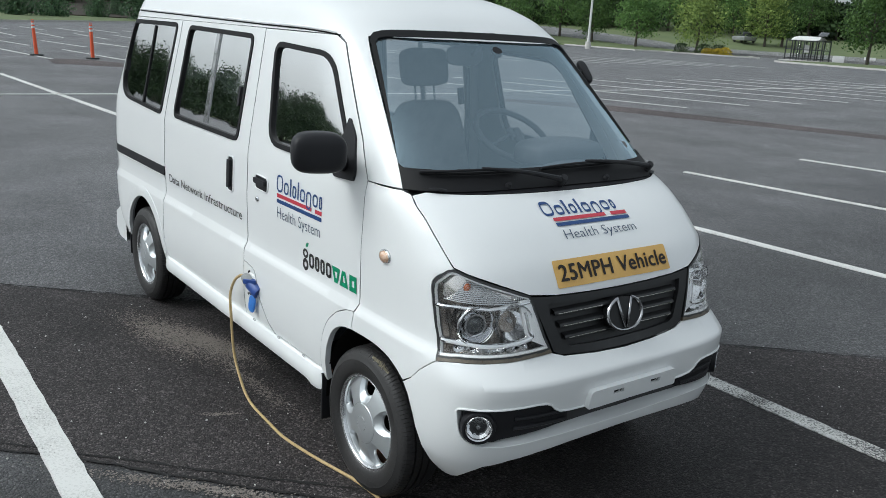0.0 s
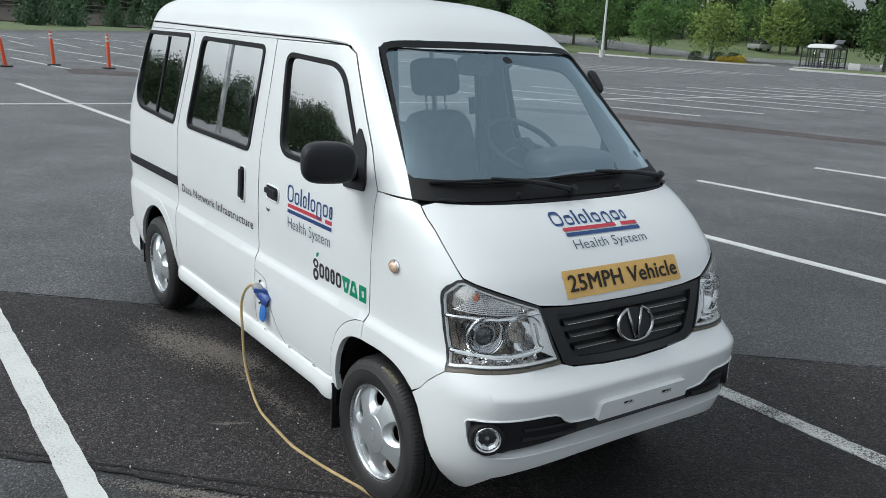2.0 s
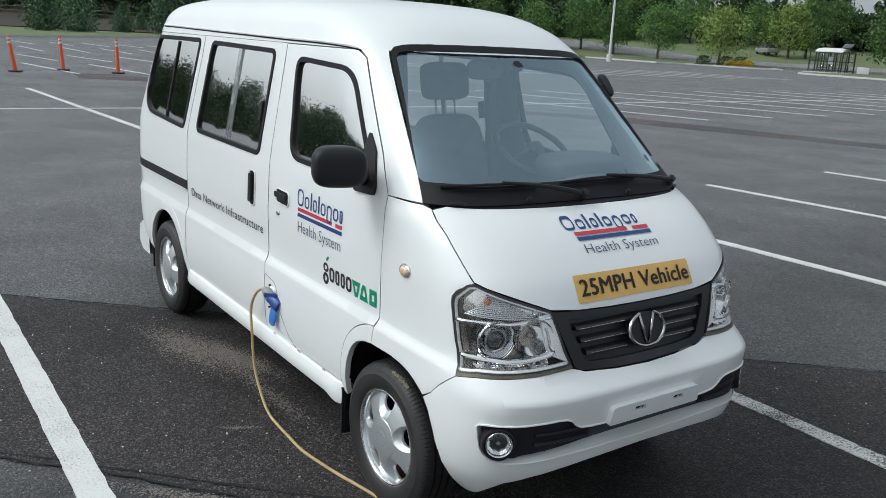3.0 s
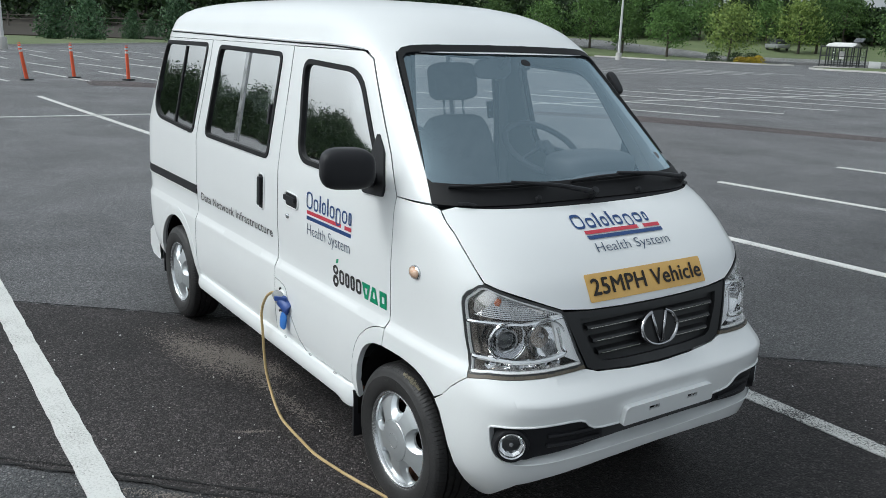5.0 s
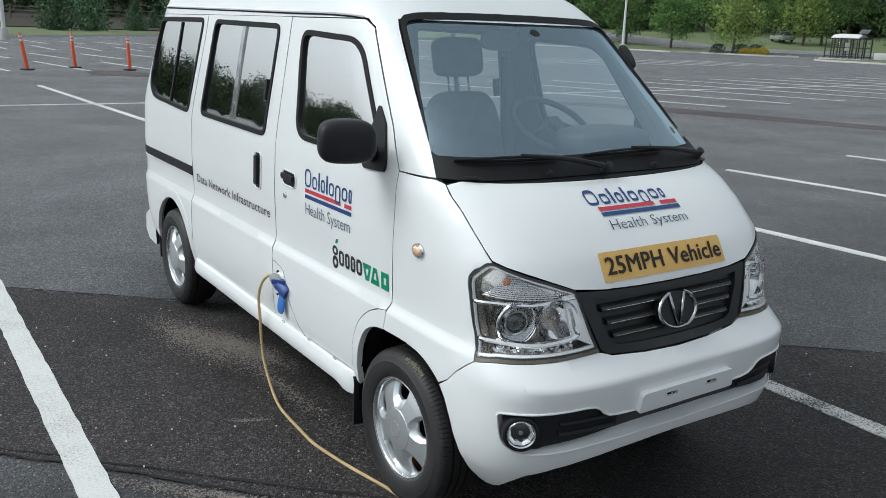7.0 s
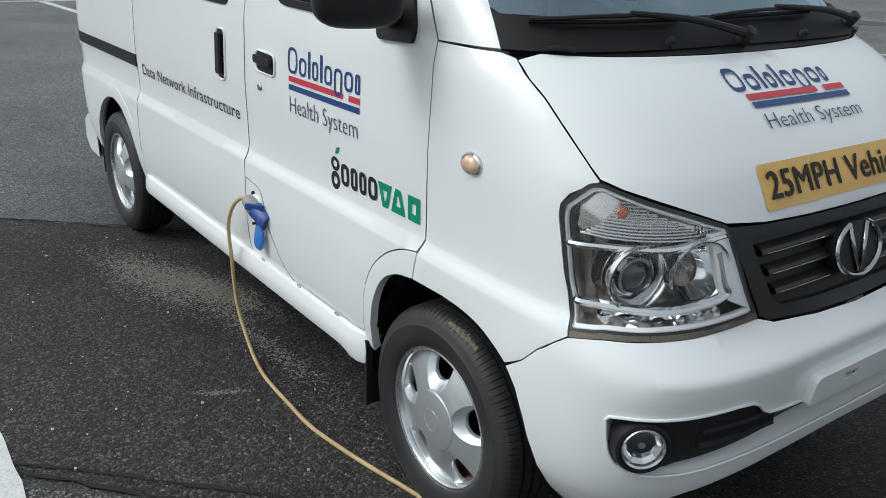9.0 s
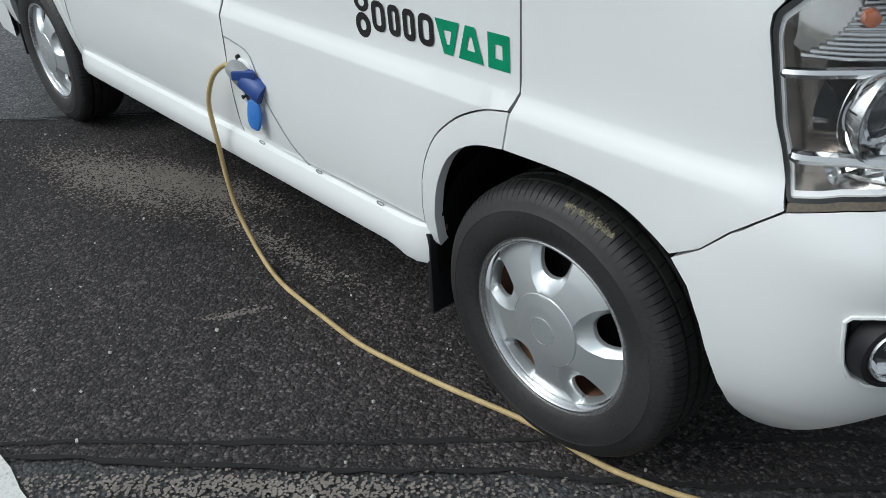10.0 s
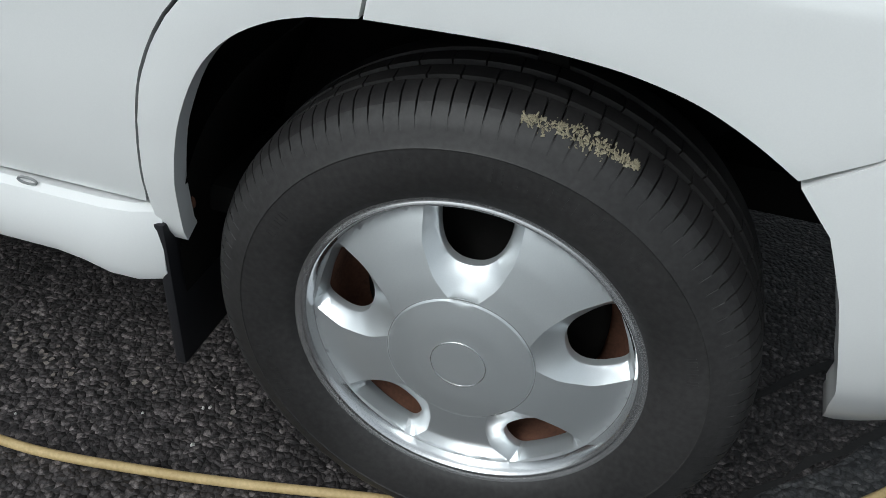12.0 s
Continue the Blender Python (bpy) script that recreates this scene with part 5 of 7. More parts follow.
# raised marks on the sidewall, as plain bars
bm = bmesh.new()
for base, count, step, r0, hgt in ((108, 3, 2.3, 0.224, 0.010), (86, 4, 6.0, 0.221, 0.015), (62, 3, 6.5, 0.221, 0.015), (152, 4, 2.3, 0.224, 0.010), (210, 5, 4.0, 0.222, 0.013), (300, 5, 4.0, 0.222, 0.013), (20, 4, 2.3, 0.224, 0.010)):
    for i in range(count):
        a = radians(base - i * step)
        m = Matrix.Rotation(-a, 4, "Y") @ Matrix.Translation((r0, -0.0142, 0))
        wd = radians(step) * r0 * 0.30
        add_box(bm, 0, hgt, -0.0006, 0.0006, -wd, -wd * 0.35, m=m)
        add_box(bm, 0, hgt, -0.0006, 0.0006, wd * 0.35, wd, m=m)
wheel_parts["sidewall_marking"] = mesh_of("sidewall_marking", bm, TYRE, False)
# pale scuff along the shoulder
MUD = surface("dried_clay", (0.22, 0.195, 0.13), (0.44, 0.40, 0.29), 0.95, 60, 260, 0.05)
bm = bmesh.new()
rnd = random.Random(5)
for i in range(520):
    u = rnd.random()
    deg = 84 - 22 * u
    spread = 0.0035 + 0.006 * math.sin(math.pi * u)
    h = -0.0075 + rnd.gauss(0, spread * 0.42) - 0.004 * (u - 0.5)
    r = float(np.interp(-h, [-0.0095, -0.003, 0.006, 0.0155], [0.259, 0.2705, 0.279, 0.2845])) + 0.0003
    size = rnd.uniform(0.0004, 0.0009) if rnd.random() < 0.6 else rnd.uniform(0.0009, 0.0019)
    m = Matrix.Rotation(-radians(deg), 4, "Y") @ Matrix.Translation((r, -h, 0)) @ Matrix.Rotation(rnd.random() * 6, 4, "Y")
    add_box(bm, -size * 0.35, size * 0.35, -size, size, -size * rnd.uniform(0.7, 1.3), size * rnd.uniform(0.7, 1.3), m=m)
clay_mesh = mesh_of("clay_scuff", bm, MUD, False)

for i, (x, s) in enumerate(((0.0, -1), (REAR_AXLE, -1), (0.0, 1), (REAR_AXLE, 1))):
    w = new("wheel", wheel_parts["wheel"])
    w.parent = van
    w["label"] = "silver five-spoke wheel with a road tyre"
    w.matrix_basis = Matrix.Translation((x, s * 0.700, 0.29)) @ Matrix.Rotation(0 if s < 0 else math.pi, 4, "Z") @ Matrix.Rotation(radians(0 if i == 0 else 100 + 41 * i), 4, "Y")
    for k, label in (("tyre", "worn black road tyre"), ("hubcap", "silver painted face"), ("brake_drum", "black brake drum"), ("wheel_dish", ""), ("wheel_nuts", ""), ("valve", ""), ("cap_seam", ""), ("cap_ring", ""), ("sidewall_marking", "")):
        o = new(k, wheel_parts[k])
        o.parent = w
        if label:
            o["label"] = label
        if k == "sidewall_marking":
            o["kind"] = "stuff"
    if i == 0:
        o = new("clay_scuff", clay_mesh)
        o.parent = w
        o["label"] = "dried pale clay on the shoulder"

# ---- signs on the van ----
def side_print(x0, z0, out=0.0018):
    return lambda u, v: (x0 + u, flank(x0 + u, z0 + v)[1] - out, z0 + v)


def side_block(bm, x0, x1, z0, z1, out=0.0018):
    n = max(1, int((x1 - x0) / 0.05))
    for i in range(n):
        a, b = x0 + (x1 - x0) * i / n, x0 + (x1 - x0) * (i + 1) / n
        bm.faces.new([bm.verts.new((x, flank(x, z)[1] - out, z)) for x, z in ((a, z0), (b, z0), (b, z1), (a, z1))])
    bmesh.ops.remove_doubles(bm, verts=bm.verts, dist=1e-5)


letters(lettering("Data Network Infrastructure", 1.005, 0.045, side_print(-2.165, 0.822), 0.004, 1.05), INKBLACK, sliding_door, "black letter")


SHAPES_A = [(0.62, 0, 1.0), (0.46, 0, 0.70), (0.13, 0, 1.0), (0.36, 0, 0.70), (0.13, 0, 1.0), (0.44, 0, 0.70), (0.46, -0.28, 0.70), (0.46, 0, 0.70), (0.26, 0, 0.70)]


def loop_shape(x, z, w, h, stroke):
    """A plain upright loop with round corners, as outline and hole."""
    r = min(w, h) * 0.46
    outer = rounded([(x, z), (x + w, z), (x + w, z + h), (x, z + h)], r, 5)
    q = min(stroke, w * 0.36)
    k = min(q, h * 0.30)
    hole = rounded([(x + q, z + k), (x + w - q, z + k), (x + w - q, z + h - k), (x + q, z + h - k)], max(0.0005, r - q), 5)
    return outer, [hole]


def shapes_on(parent, fn, mat, label, x0, x1, z, size, shapes, gap, stroke, lift):
    """A word mark as a row of plain loops and bars, each a part of its own."""
    full = sum(w + gap for w, _, _ in shapes) - gap
    k = (x1 - x0) / full
    x = x0
    for w, b, t in shapes:
        if w < 0.2:
            outer, holes = [(x, z + b * size), (x + w * k, z + b * size), (x + w * k, z + t * size), (x, z + t * size)], []
        else:
            outer, holes = loop_shape(x, z + b * size, w * k, (t - b) * size, stroke)
        part("word_shape", patch(outer, fn, holes, 0.02, 0, lift, roll=0.0), mat, parent, label, smooth=False)
        x += (w + gap) * k


shapes_on(front_door, on_side(-1), INKBLUE, "navy word shape", -0.790, -0.385, 1.032, 0.074, SHAPES_A, 0.13, 0.0085, 0.0018)
bm = bmesh.new()
side_block(bm, -0.785, -0.470, 1.008, 1.024)
part("sign_stripe", bm, INKRED, front_door, "red stripe", smooth=False)
bm = bmesh.new()
side_block(bm, -0.440, -0.384, 1.008, 1.024)
part("sign_stripe", bm, INKRED, front_door, "red stripe", smooth=False)
bm = bmesh.new()
side_block(bm, -0.785, -0.384, 0.984, 1.000)
part("sign_stripe", bm, INKBLUE, front_door, "navy stripe", smooth=False)
letters(lettering("Health System", 0.387, 0.050, side_print(-0.780, 0.918), -0.010, 1.0), INKGREY, front_door, "thin grey letter")
shapes_on(front_door, on_side(-1), INKBLACK, "bold black word shape", -0.487, -0.302, 0.772, 0.062, [(0.5, 0, 1), (0.42, 0, 1), (0.42, 0, 1), (0.52, 0, 1)], 0.12, 0.0125, 0.0018)
bm = bmesh.new()
ring = [(-0.520 + 0.024 * math.cos(a), 0.823 + 0.020 * math.sin(a)) for a in np.linspace(0, math.tau, 20, False)]
hole = [(-0.520 + 0.010 * math.cos(a), 0.823 + 0.009 * math.sin(a)) for a in np.linspace(0, math.tau, 14, False)]
add_patch(bm, ring, on_side(-1), [hole], 0.02, 0, 0.0018)
ring = [(-0.520 + 0.025 * math.cos(a), 0.776 + 0.026 * math.sin(a)) for a in np.linspace(0, math.tau, 20, False)]
hole = [(-0.520 + 0.010 * math.cos(a), 0.776 + 0.011 * math.sin(a)) for a in np.linspace(0, math.tau, 14, False)]
add_patch(bm, ring, on_side(-1), [hole], 0.02, 0, 0.0022)
part("sign_mark", bm, INKBLACK, front_door, "bold black word shape", smooth=False)
for outline in ([(-0.296, 0.832), (-0.276, 0.768), (-0.252, 0.768), (-0.232, 0.832)], [(-0.236, 0.768), (-0.216, 0.832), (-0.192, 0.832), (-0.172, 0.768)], [(-0.160, 0.768), (-0.108, 0.768), (-0.108, 0.832), (-0.160, 0.832)]):
    cx, cz = sum(p[0] for p in outline) / 4, 0.80
    hole = [(cx + (x - cx) * 0.36, cz + (z - cz) * 0.40) for x, z in outline]
    part("word_shape", patch(outline, on_side(-1), [hole], 0.02, 0, 0.0018, roll=0.0), INKGREEN, front_door, "bold green word shape", smooth=False)
bm = bmesh.new()
add_patch(bm, rounded([(-0.520, 0.850), (-0.498, 0.856), (-0.490, 0.876), (-0.512, 0.870)], 0.008), on_side(-1), [], 0.02, 0, 0.0018)
part("sign_mark", bm, INKGREEN, front_door, "bold green word shape with a leaf", smooth=False)


def nose_block(bm, y0, y1, z0, z1, out=0.003):
    n = max(1, int((y1 - y0) / 0.04))
    for i in range(n):
        a, b = y0 + (y1 - y0) * i / n, y0 + (y1 - y0) * (i + 1) / n
        vs = []
        for y, z in ((a, z0), (b, z0), (b, z1), (a, z1)):
            p = nose_y(y, z)
            vs.append(bm.verts.new((p[0] + out * 0.75, p[1], p[2] + out * 0.65)))
        bm.faces.new(vs)
    bmesh.ops.remove_doubles(bm, verts=bm.verts, dist=1e-5)


# bonnet signs
sign = part("amber_sign", patch(rounded([(-0.290, 1.006), (0.290, 1.006), (0.290, 0.922), (-0.290, 0.922)], 0.008), nose_y, [], 0.03, 0.002, 0.0035), YELLOW, van, "amber magnetic sign, 25MPH Vehicle")
def sign_print(u, v):
    p = nose_y(-0.272 + u, 0.941 + v)
    return (p[0] + 0.0045, p[1], p[2] + 0.0032)
bm = lettering("25MPH Vehicle", 0.545, 0.050, sign_print, 0.0, 1.04)
for k, (du, dv) in enumerate(((-0.0018, 0.0), (0.0018, 0.0), (0.0, 0.0013), (0.0, -0.0013))):
    # heavier strokes: the same letters laid again a hair aside
    more = lettering("25MPH Vehicle", 0.545, 0.050, lambda u, v: tuple(Vector(sign_print(u + du, v + dv)) + Vector((0.7, 0, 0.7)) * 0.0003 * (k + 1)), 0.0, 1.04)
    me = bpy.data.meshes.new("letters")
    more.to_mesh(me)
    more.free()
    bm.from_mesh(me)
    bpy.data.meshes.remove(me)
letters(bm, INKBROWN, sign, "dark brown letter")
shapes_on(bonnet, nose_y, INKBLUE, "navy word shape", -0.215, 0.155, 1.128, 0.040, SHAPES_A, 0.13, 0.0066, 0.0022)
bm = bmesh.new()
nose_block(bm, -0.187, 0.075, 1.112, 1.122)
part("sign_stripe", bm, INKRED, bonnet, "red stripe", smooth=False)
bm = bmesh.new()
nose_block(bm, 0.105, 0.187, 1.112, 1.122)
part("sign_stripe", bm, INKRED, bonnet, "red stripe", smooth=False)
bm = bmesh.new()
nose_block(bm, -0.187, 0.187, 1.098, 1.108)
part("sign_stripe", bm, INKBLUE, bonnet, "navy stripe", smooth=False)
def slate_print(u, v):
    p = nose_y(-0.175 + u, 1.060 + v)
    return (p[0] + 0.0022, p[1], p[2] + 0.0020)
letters(lettering("Health System", 0.365, 0.028, slate_print, -0.008, 1.0), INKGREY, bonnet, "thin slate letter")

# ---- wipers and washer jets ----
def on_screen(y, z, out):
    p = Vector(nose_y(y, z))
    return p + Vector((0.74, 0, 0.67)) * out


for pivot, joint, b0, b1 in (((-0.03, 1.214), (-0.38, 1.258), (-0.585, 1.255), (-0.21, 1.256)), ((0.520, 1.228), (0.13, 1.262), (-0.10, 1.256), (0.31, 1.260))):
    wiper = thing("wiper", "black windscreen wiper with its arm", "wiper")
    arm_pts = [on_screen(*pivot, 0.026), on_screen(*[(p + q) / 2 for p, q in zip(pivot, joint)], 0.044), on_screen(*joint, 0.036)]
    wiper.name = "windscreen_wiper"
    wiper.parent = van
    del wiper["category"]
    part("wiper_arm", tube(smooth_path(arm_pts, 6), [0.011 - 0.006 * i / 12 for i in range(13)], 8), BLACK, wiper)
    part("wiper_pivot", lathe([(0.0, 0.03), (0.014, 0.028), (0.017, 0.0), (0.02, -0.02)], 16, Matrix.Translation(on_screen(*pivot, 0.012)) @ Matrix.Rotation(radians(90), 4, "Z") @ Matrix.Rotation(radians(-45), 4, "X")), BLACK, wiper)
    blade = [on_screen(b0[0] + (b1[0] - b0[0]) * i / 12, b0[1] + (b1[1] - b0[1]) * i / 12, 0.012) for i in range(13)]
    part("wiper_blade", tube(blade, 0.0055, 6), RUBBER, wiper)
    spine = [on_screen(b0[0] + (b1[0] - b0[0]) * i / 12, b0[1] + (b1[1] - b0[1]) * i / 12, 0.018 + 0.014 * math.sin(math.pi * i / 12)) for i in range(13)]
    part("wiper_frame", tube(spine, 0.0045, 6), BLACK, wiper)
for y in (-0.28, 0.223):
    p = on_screen(y, 1.216, 0.002)
    part("washer_jet", lathe([(0.0, 0.016), (0.008, 0.015), (0.012, 0.004), (0.014, -0.004)], 14, Matrix.Translation(p) @ Matrix.Rotation(radians(90), 4, "Z") @ Matrix.Rotation(radians(-50), 4, "X")), BLACK, scuttle)
for s in (-1, 1):
    part("scuttle_grip", tube([on_screen(s * 0.53, 1.206, 0.006), on_screen(s * 0.555, 1.208, 0.012), on_screen(s * 0.58, 1.209, 0.006)], 0.006, 8), BLACK, scuttle)

# ---- inside the van ----
part("cabin_floor", box(-3.2, 0.1, -0.62, 0.62, 0.33, 0.37, 0.01), SHADOWED, van)
part("underbody", box(-3.1, -0.36, -0.40, 0.40, 0.22, 0.325, 0.02), SHADOWED, van)
part("front_subframe", box(-0.36, 0.45, -0.24, 0.24, 0.25, 0.325, 0.02), SHADOWED, van)
part("bulkhead", box(0.02, 0.05, -0.6, 0.6, 0.37, 1.12, 0.005), SHADOWED, van)
for x in (0.0, REAR_AXLE):
    part("axle", tube([(x, -0.6, 0.29), (x, 0.6, 0.29)], 0.04, 12), SHADOWED, van)


def soft_block(w, d, h, m, puff=0.5, taper=0.0):
    bm = bmesh.new()
    bmesh.ops.create_uvsphere(bm, u_segments=28, v_segments=18, radius=1.0)
    for v in bm.verts:
        q = [math.copysign(abs(c) ** puff, c) for c in v.co]
        k = 1 - taper * (q[2] * 0.5 + 0.5)
        v.co = Vector((q[0] * d / 2, q[1] * w / 2 * k, q[2] * h / 2))
    bmesh.ops.transform(bm, verts=bm.verts, matrix=m)
    return bm


def seat(x, y):
    st = thing("front_seat", "grey cloth front seat with a headrest", "seat", pose(x, y, 0.37))
    part("seat_base", box(-0.20, 0.22, -0.20, 0.20, 0.0, 0.22, 0.02), DASH, st)
    part("cushion", soft_block(0.48, 0.50, 0.16, Matrix.Translation((0.03, 0, 0.30)), 0.45), CLOTH, st)
    lean = Matrix.Translation((-0.20, 0, 0.36)) @ Matrix.Rotation(radians(-13), 4, "Y")
    part("backrest", soft_block(0.50, 0.14, 0.66, lean @ Matrix.Translation((0, 0, 0.33)), 0.42, 0.22), CLOTH, st)
    part("headrest", soft_block(0.27, 0.10, 0.19, lean @ Matrix.Translation((0.01, 0, 0.83)), 0.38), CLOTH, st)
    for q in (-0.06, 0.06):
        part("headrest_post", tube([lean @ Vector((0, q, 0.62)), lean @ Vector((0, q, 0.78))], 0.006, 8), CHROME, st)
    return st


seat(-0.82, -0.33)
seat(-0.82, 0.33)
dash = part("dashboard", bmesh.new(), DASH, van, "dark grey dashboard")
bm = bmesh.new()
rows = []
for y in np.linspace(-0.60, 0.60, 37):
    hood = math.exp(-((y - 0.33) / 0.17) ** 4) * 0.075
    lim = 0.16 - 0.18 * (abs(y) / 0.6) ** 4
    rows.append([bm.verts.new((x, y, z)) for x, z in [(lim - 0.02, 1.02), (lim - 0.01, 1.185), (0.02, 1.196 + hood * 0.3), (-0.10, 1.19 + hood), (-0.18, 1.17 + hood * 1.05), (-0.23, 1.10 + hood), (-0.24, 0.95), (-0.16, 0.75)]])
for a, b in zip(rows, rows[1:]):
    for i in range(7):
        bm.faces.new((a[i], b[i], b[i + 1], a[i + 1]))
bmesh.ops.recalc_face_normals(bm, faces=bm.faces)
dash.data = mesh_of("dashboard", bm, DASH)
part("paper_slip", box(0.03, 0.09, -0.05, 0.11, 1.199, 1.2005), REFLECT_WHITE, dash, "white paper slip")
wheel_m = Matrix.Translation((-0.46, 0.33, 1.285)) @ Matrix.Rotation(radians(-58), 4, "Y")
ringp = [wheel_m @ Vector((0, 0.185 * math.cos(a), 0.185 * math.sin(a))) for a in np.linspace(0, math.tau, 40, False)]
steer = part("steering_wheel", tube(ringp, 0.014, 10, closed=True), DASH, van, "dark grey steering wheel")
part("wheel_hub", soft_block(0.08, 0.03, 0.07, wheel_m @ Matrix.Translation((0.02, 0, -0.01)), 0.5), DASH, steer)
for a in (200, 340, 270):
    e = Vector((0.0, 0.18 * math.cos(radians(a)), 0.18 * math.sin(radians(a))))
    part("spoke", tube([wheel_m @ Vector((0.02, 0, 0)), wheel_m @ e], 0.009, 8), DASH, steer)
part("steering_column", tube([wheel_m @ Vector((0.03, 0, 0)), (-0.20, 0.33, 1.08)], 0.022, 12), DASH, steer)
part("instrument_hood", soft_block(0.42, 0.24, 0.13, Matrix.Translation((-0.16, 0.345, 1.250)), 0.6), DASH, van, "dark instrument hood")
# mirror and visor hanging at the header
rv = part("rear_view_mirror", soft_block(0.24, 0.03, 0.085, Matrix.Translation((-0.43, 0.0, 1.640)) @ Matrix.Rotation(radians(14), 4, "Z"), 0.6), DASH, van, "grey inside mirror")
part("mirror_foot", tube([(-0.40, 0.02, 1.645), (-0.36, 0.03, 1.69)], 0.010, 8), DASH, rv)
part("mirror_base", lathe([(0.0, 0.008), (0.024, 0.006), (0.026, -0.006)], 18, Matrix.Translation(on_screen(0.06, 1.672, -0.012)) @ Matrix.Rotation(radians(90), 4, "Z") @ Matrix.Rotation(radians(-45), 4, "X")), BLACK, rv)
for s in (-1, 1):
    bm = tube([(-1.10, s * 0.545, 1.69), (-1.11, s * 0.60, 1.30), (-1.11, s * 0.62, 0.6)], [0.035, 0.04, 0.045], 10)
    part("door_post", bm, TRIM, van)
    part("seat_belt", tube([(-1.08, s * 0.53, 1.55), (-1.07, s * 0.545, 1.2), (-1.05, s * 0.55, 0.8)], 0.012, 6), DASH, van)
for x in (-1.55, -2.35):
    bench = thing("rear_bench", "grey cloth rear bench seat", "seat", pose(x, 0, 0.37))
    part("cushion", soft_block(1.10, 0.46, 0.16, Matrix.Translation((0, 0, 0.28)), 0.35), CLOTH, bench)
    part("backrest", soft_block(1.10, 0.13, 0.50, Matrix.Translation((-0.25, 0, 0.56)), 0.35), CLOTH, bench)
    part("bench_frame", box(-0.2, 0.2, -0.5, 0.5, 0.0, 0.22, 0.02), DASH, bench)
    for y in (-0.33, 0.33):
        part("headrest", soft_block(0.26, 0.09, 0.17, Matrix.Translation((-0.27, y, 0.90)), 0.4), CLOTH, bench)
# permit sticker behind the glass
half = rounded([(0.468, 1.345), (0.545, 1.345), (0.562, 1.300), (0.484, 1.300)], 0.008)
sticker = part("sticker", patch(half, nose_y, [], 0.03, 0, -0.012), GLASS_TINT, van, "small square windscreen sticker")
part("sticker_mark", patch(rounded([(0.488, 1.335), (0.512, 1.331), (0.510, 1.314), (0.500, 1.308), (0.490, 1.316)], 0.004), nose_y, [], 0.02, 0, -0.004), DASH, sticker)

# ---- charging ----
flap = part("charge_panel", bmesh.new(), PAINT, front_door, "cut-out panel round the charging inlet")
edge = smooth_path([(-1.096, 0.645), (-1.05, 0.640), (-0.985, 0.625), (-0.955, 0.575), (-0.935, 0.52), (-0.86, 0.43), (-0.80, 0.384), (-0.775, 0.372)], 5)
bm = tube([(p[0], flank(p[0], p[1])[1] - 0.0002, p[1]) for p in [(q.x, q.y) for q in [Vector((e[0], e[1])) for e in edge]]], 0.0022, 6)
part("panel_seam", bm, GREYP, front_door)
recess = [(-1.052, 0.602), (-0.985, 0.598), (-0.962, 0.54), (-0.958, 0.475), (-1.02, 0.470), (-1.048, 0.53)]
flap.data = mesh_of("charge_panel", patch(rounded(recess, 0.018), on_side(-1), [], 0.02, 0.01, 0.003), BLACK)
part("recess_lip", tube([(p[0], flank(*p)[1] - 0.003, p[1]) for p in densify(rounded(recess, 0.018), 0.02)], 0.006, 8, closed=True), PAINT, flap)
inlet = part("inlet_flap", soft_block(0.05, 0.012, 0.085, Matrix.Translation((-0.972, -0.727, 0.470)) @ Matrix.Rotation(radians(100), 4, "Z") @ Matrix.Rotation(radians(12), 4, "X"), 0.7), BLUECAP, front_door, "light blue inlet cap")
part("cap_strap", tube([(-0.968, -0.720, 0.50), (-0.966, -0.722, 0.54)], 0.006, 6), BLUECAP, inlet)
for x, z in ((-1.03, 0.606), (-0.972, 0.488), (-1.035, 0.50)):
    part("inlet_screw", lathe([(0.0, 0.008), (0.006, 0.007), (0.008, 0.0)], 10, Matrix.Translation((x, flank(x, z)[1] - 0.002, z))), BLACK, flap)

cord = thing("charging_cable", "tan charging cable with a blue and grey plug, lying on asphalt", "cable")
axis0, axis1 = Vector((-1.040, -0.742, 0.594)), Vector((-0.945, -0.703, 0.530))
d = (axis1 - axis0).normalized()
part("plug_collar", tube([axis0 + d * 0.005, axis0 + d * 0.012, axis0 + d * 0.03, axis0 + d * 0.055, axis0 + d * 0.06], [0.014, 0.020, 0.026, 0.030, 0.030], 16), GREYP, cord, "grey cable gland")
part("plug_body", tube([axis0 + d * 0.055, axis0 + d * 0.062, axis0 + d * 0.095, axis0 + d * 0.10, axis0 + d * 0.125], [0.029, 0.031, 0.031, 0.034, 0.034], 18), BLUEP, cord, "blue plug body")
part("plug_guide", add_box(bmesh.new(), -0.03, 0.03, -0.006, 0.006, -0.01, 0.012, 0.003, m=Matrix.Translation((-0.975, -0.738, 0.575)) @ Matrix.Rotation(radians(40), 4, "Z")), BLUEP, cord)
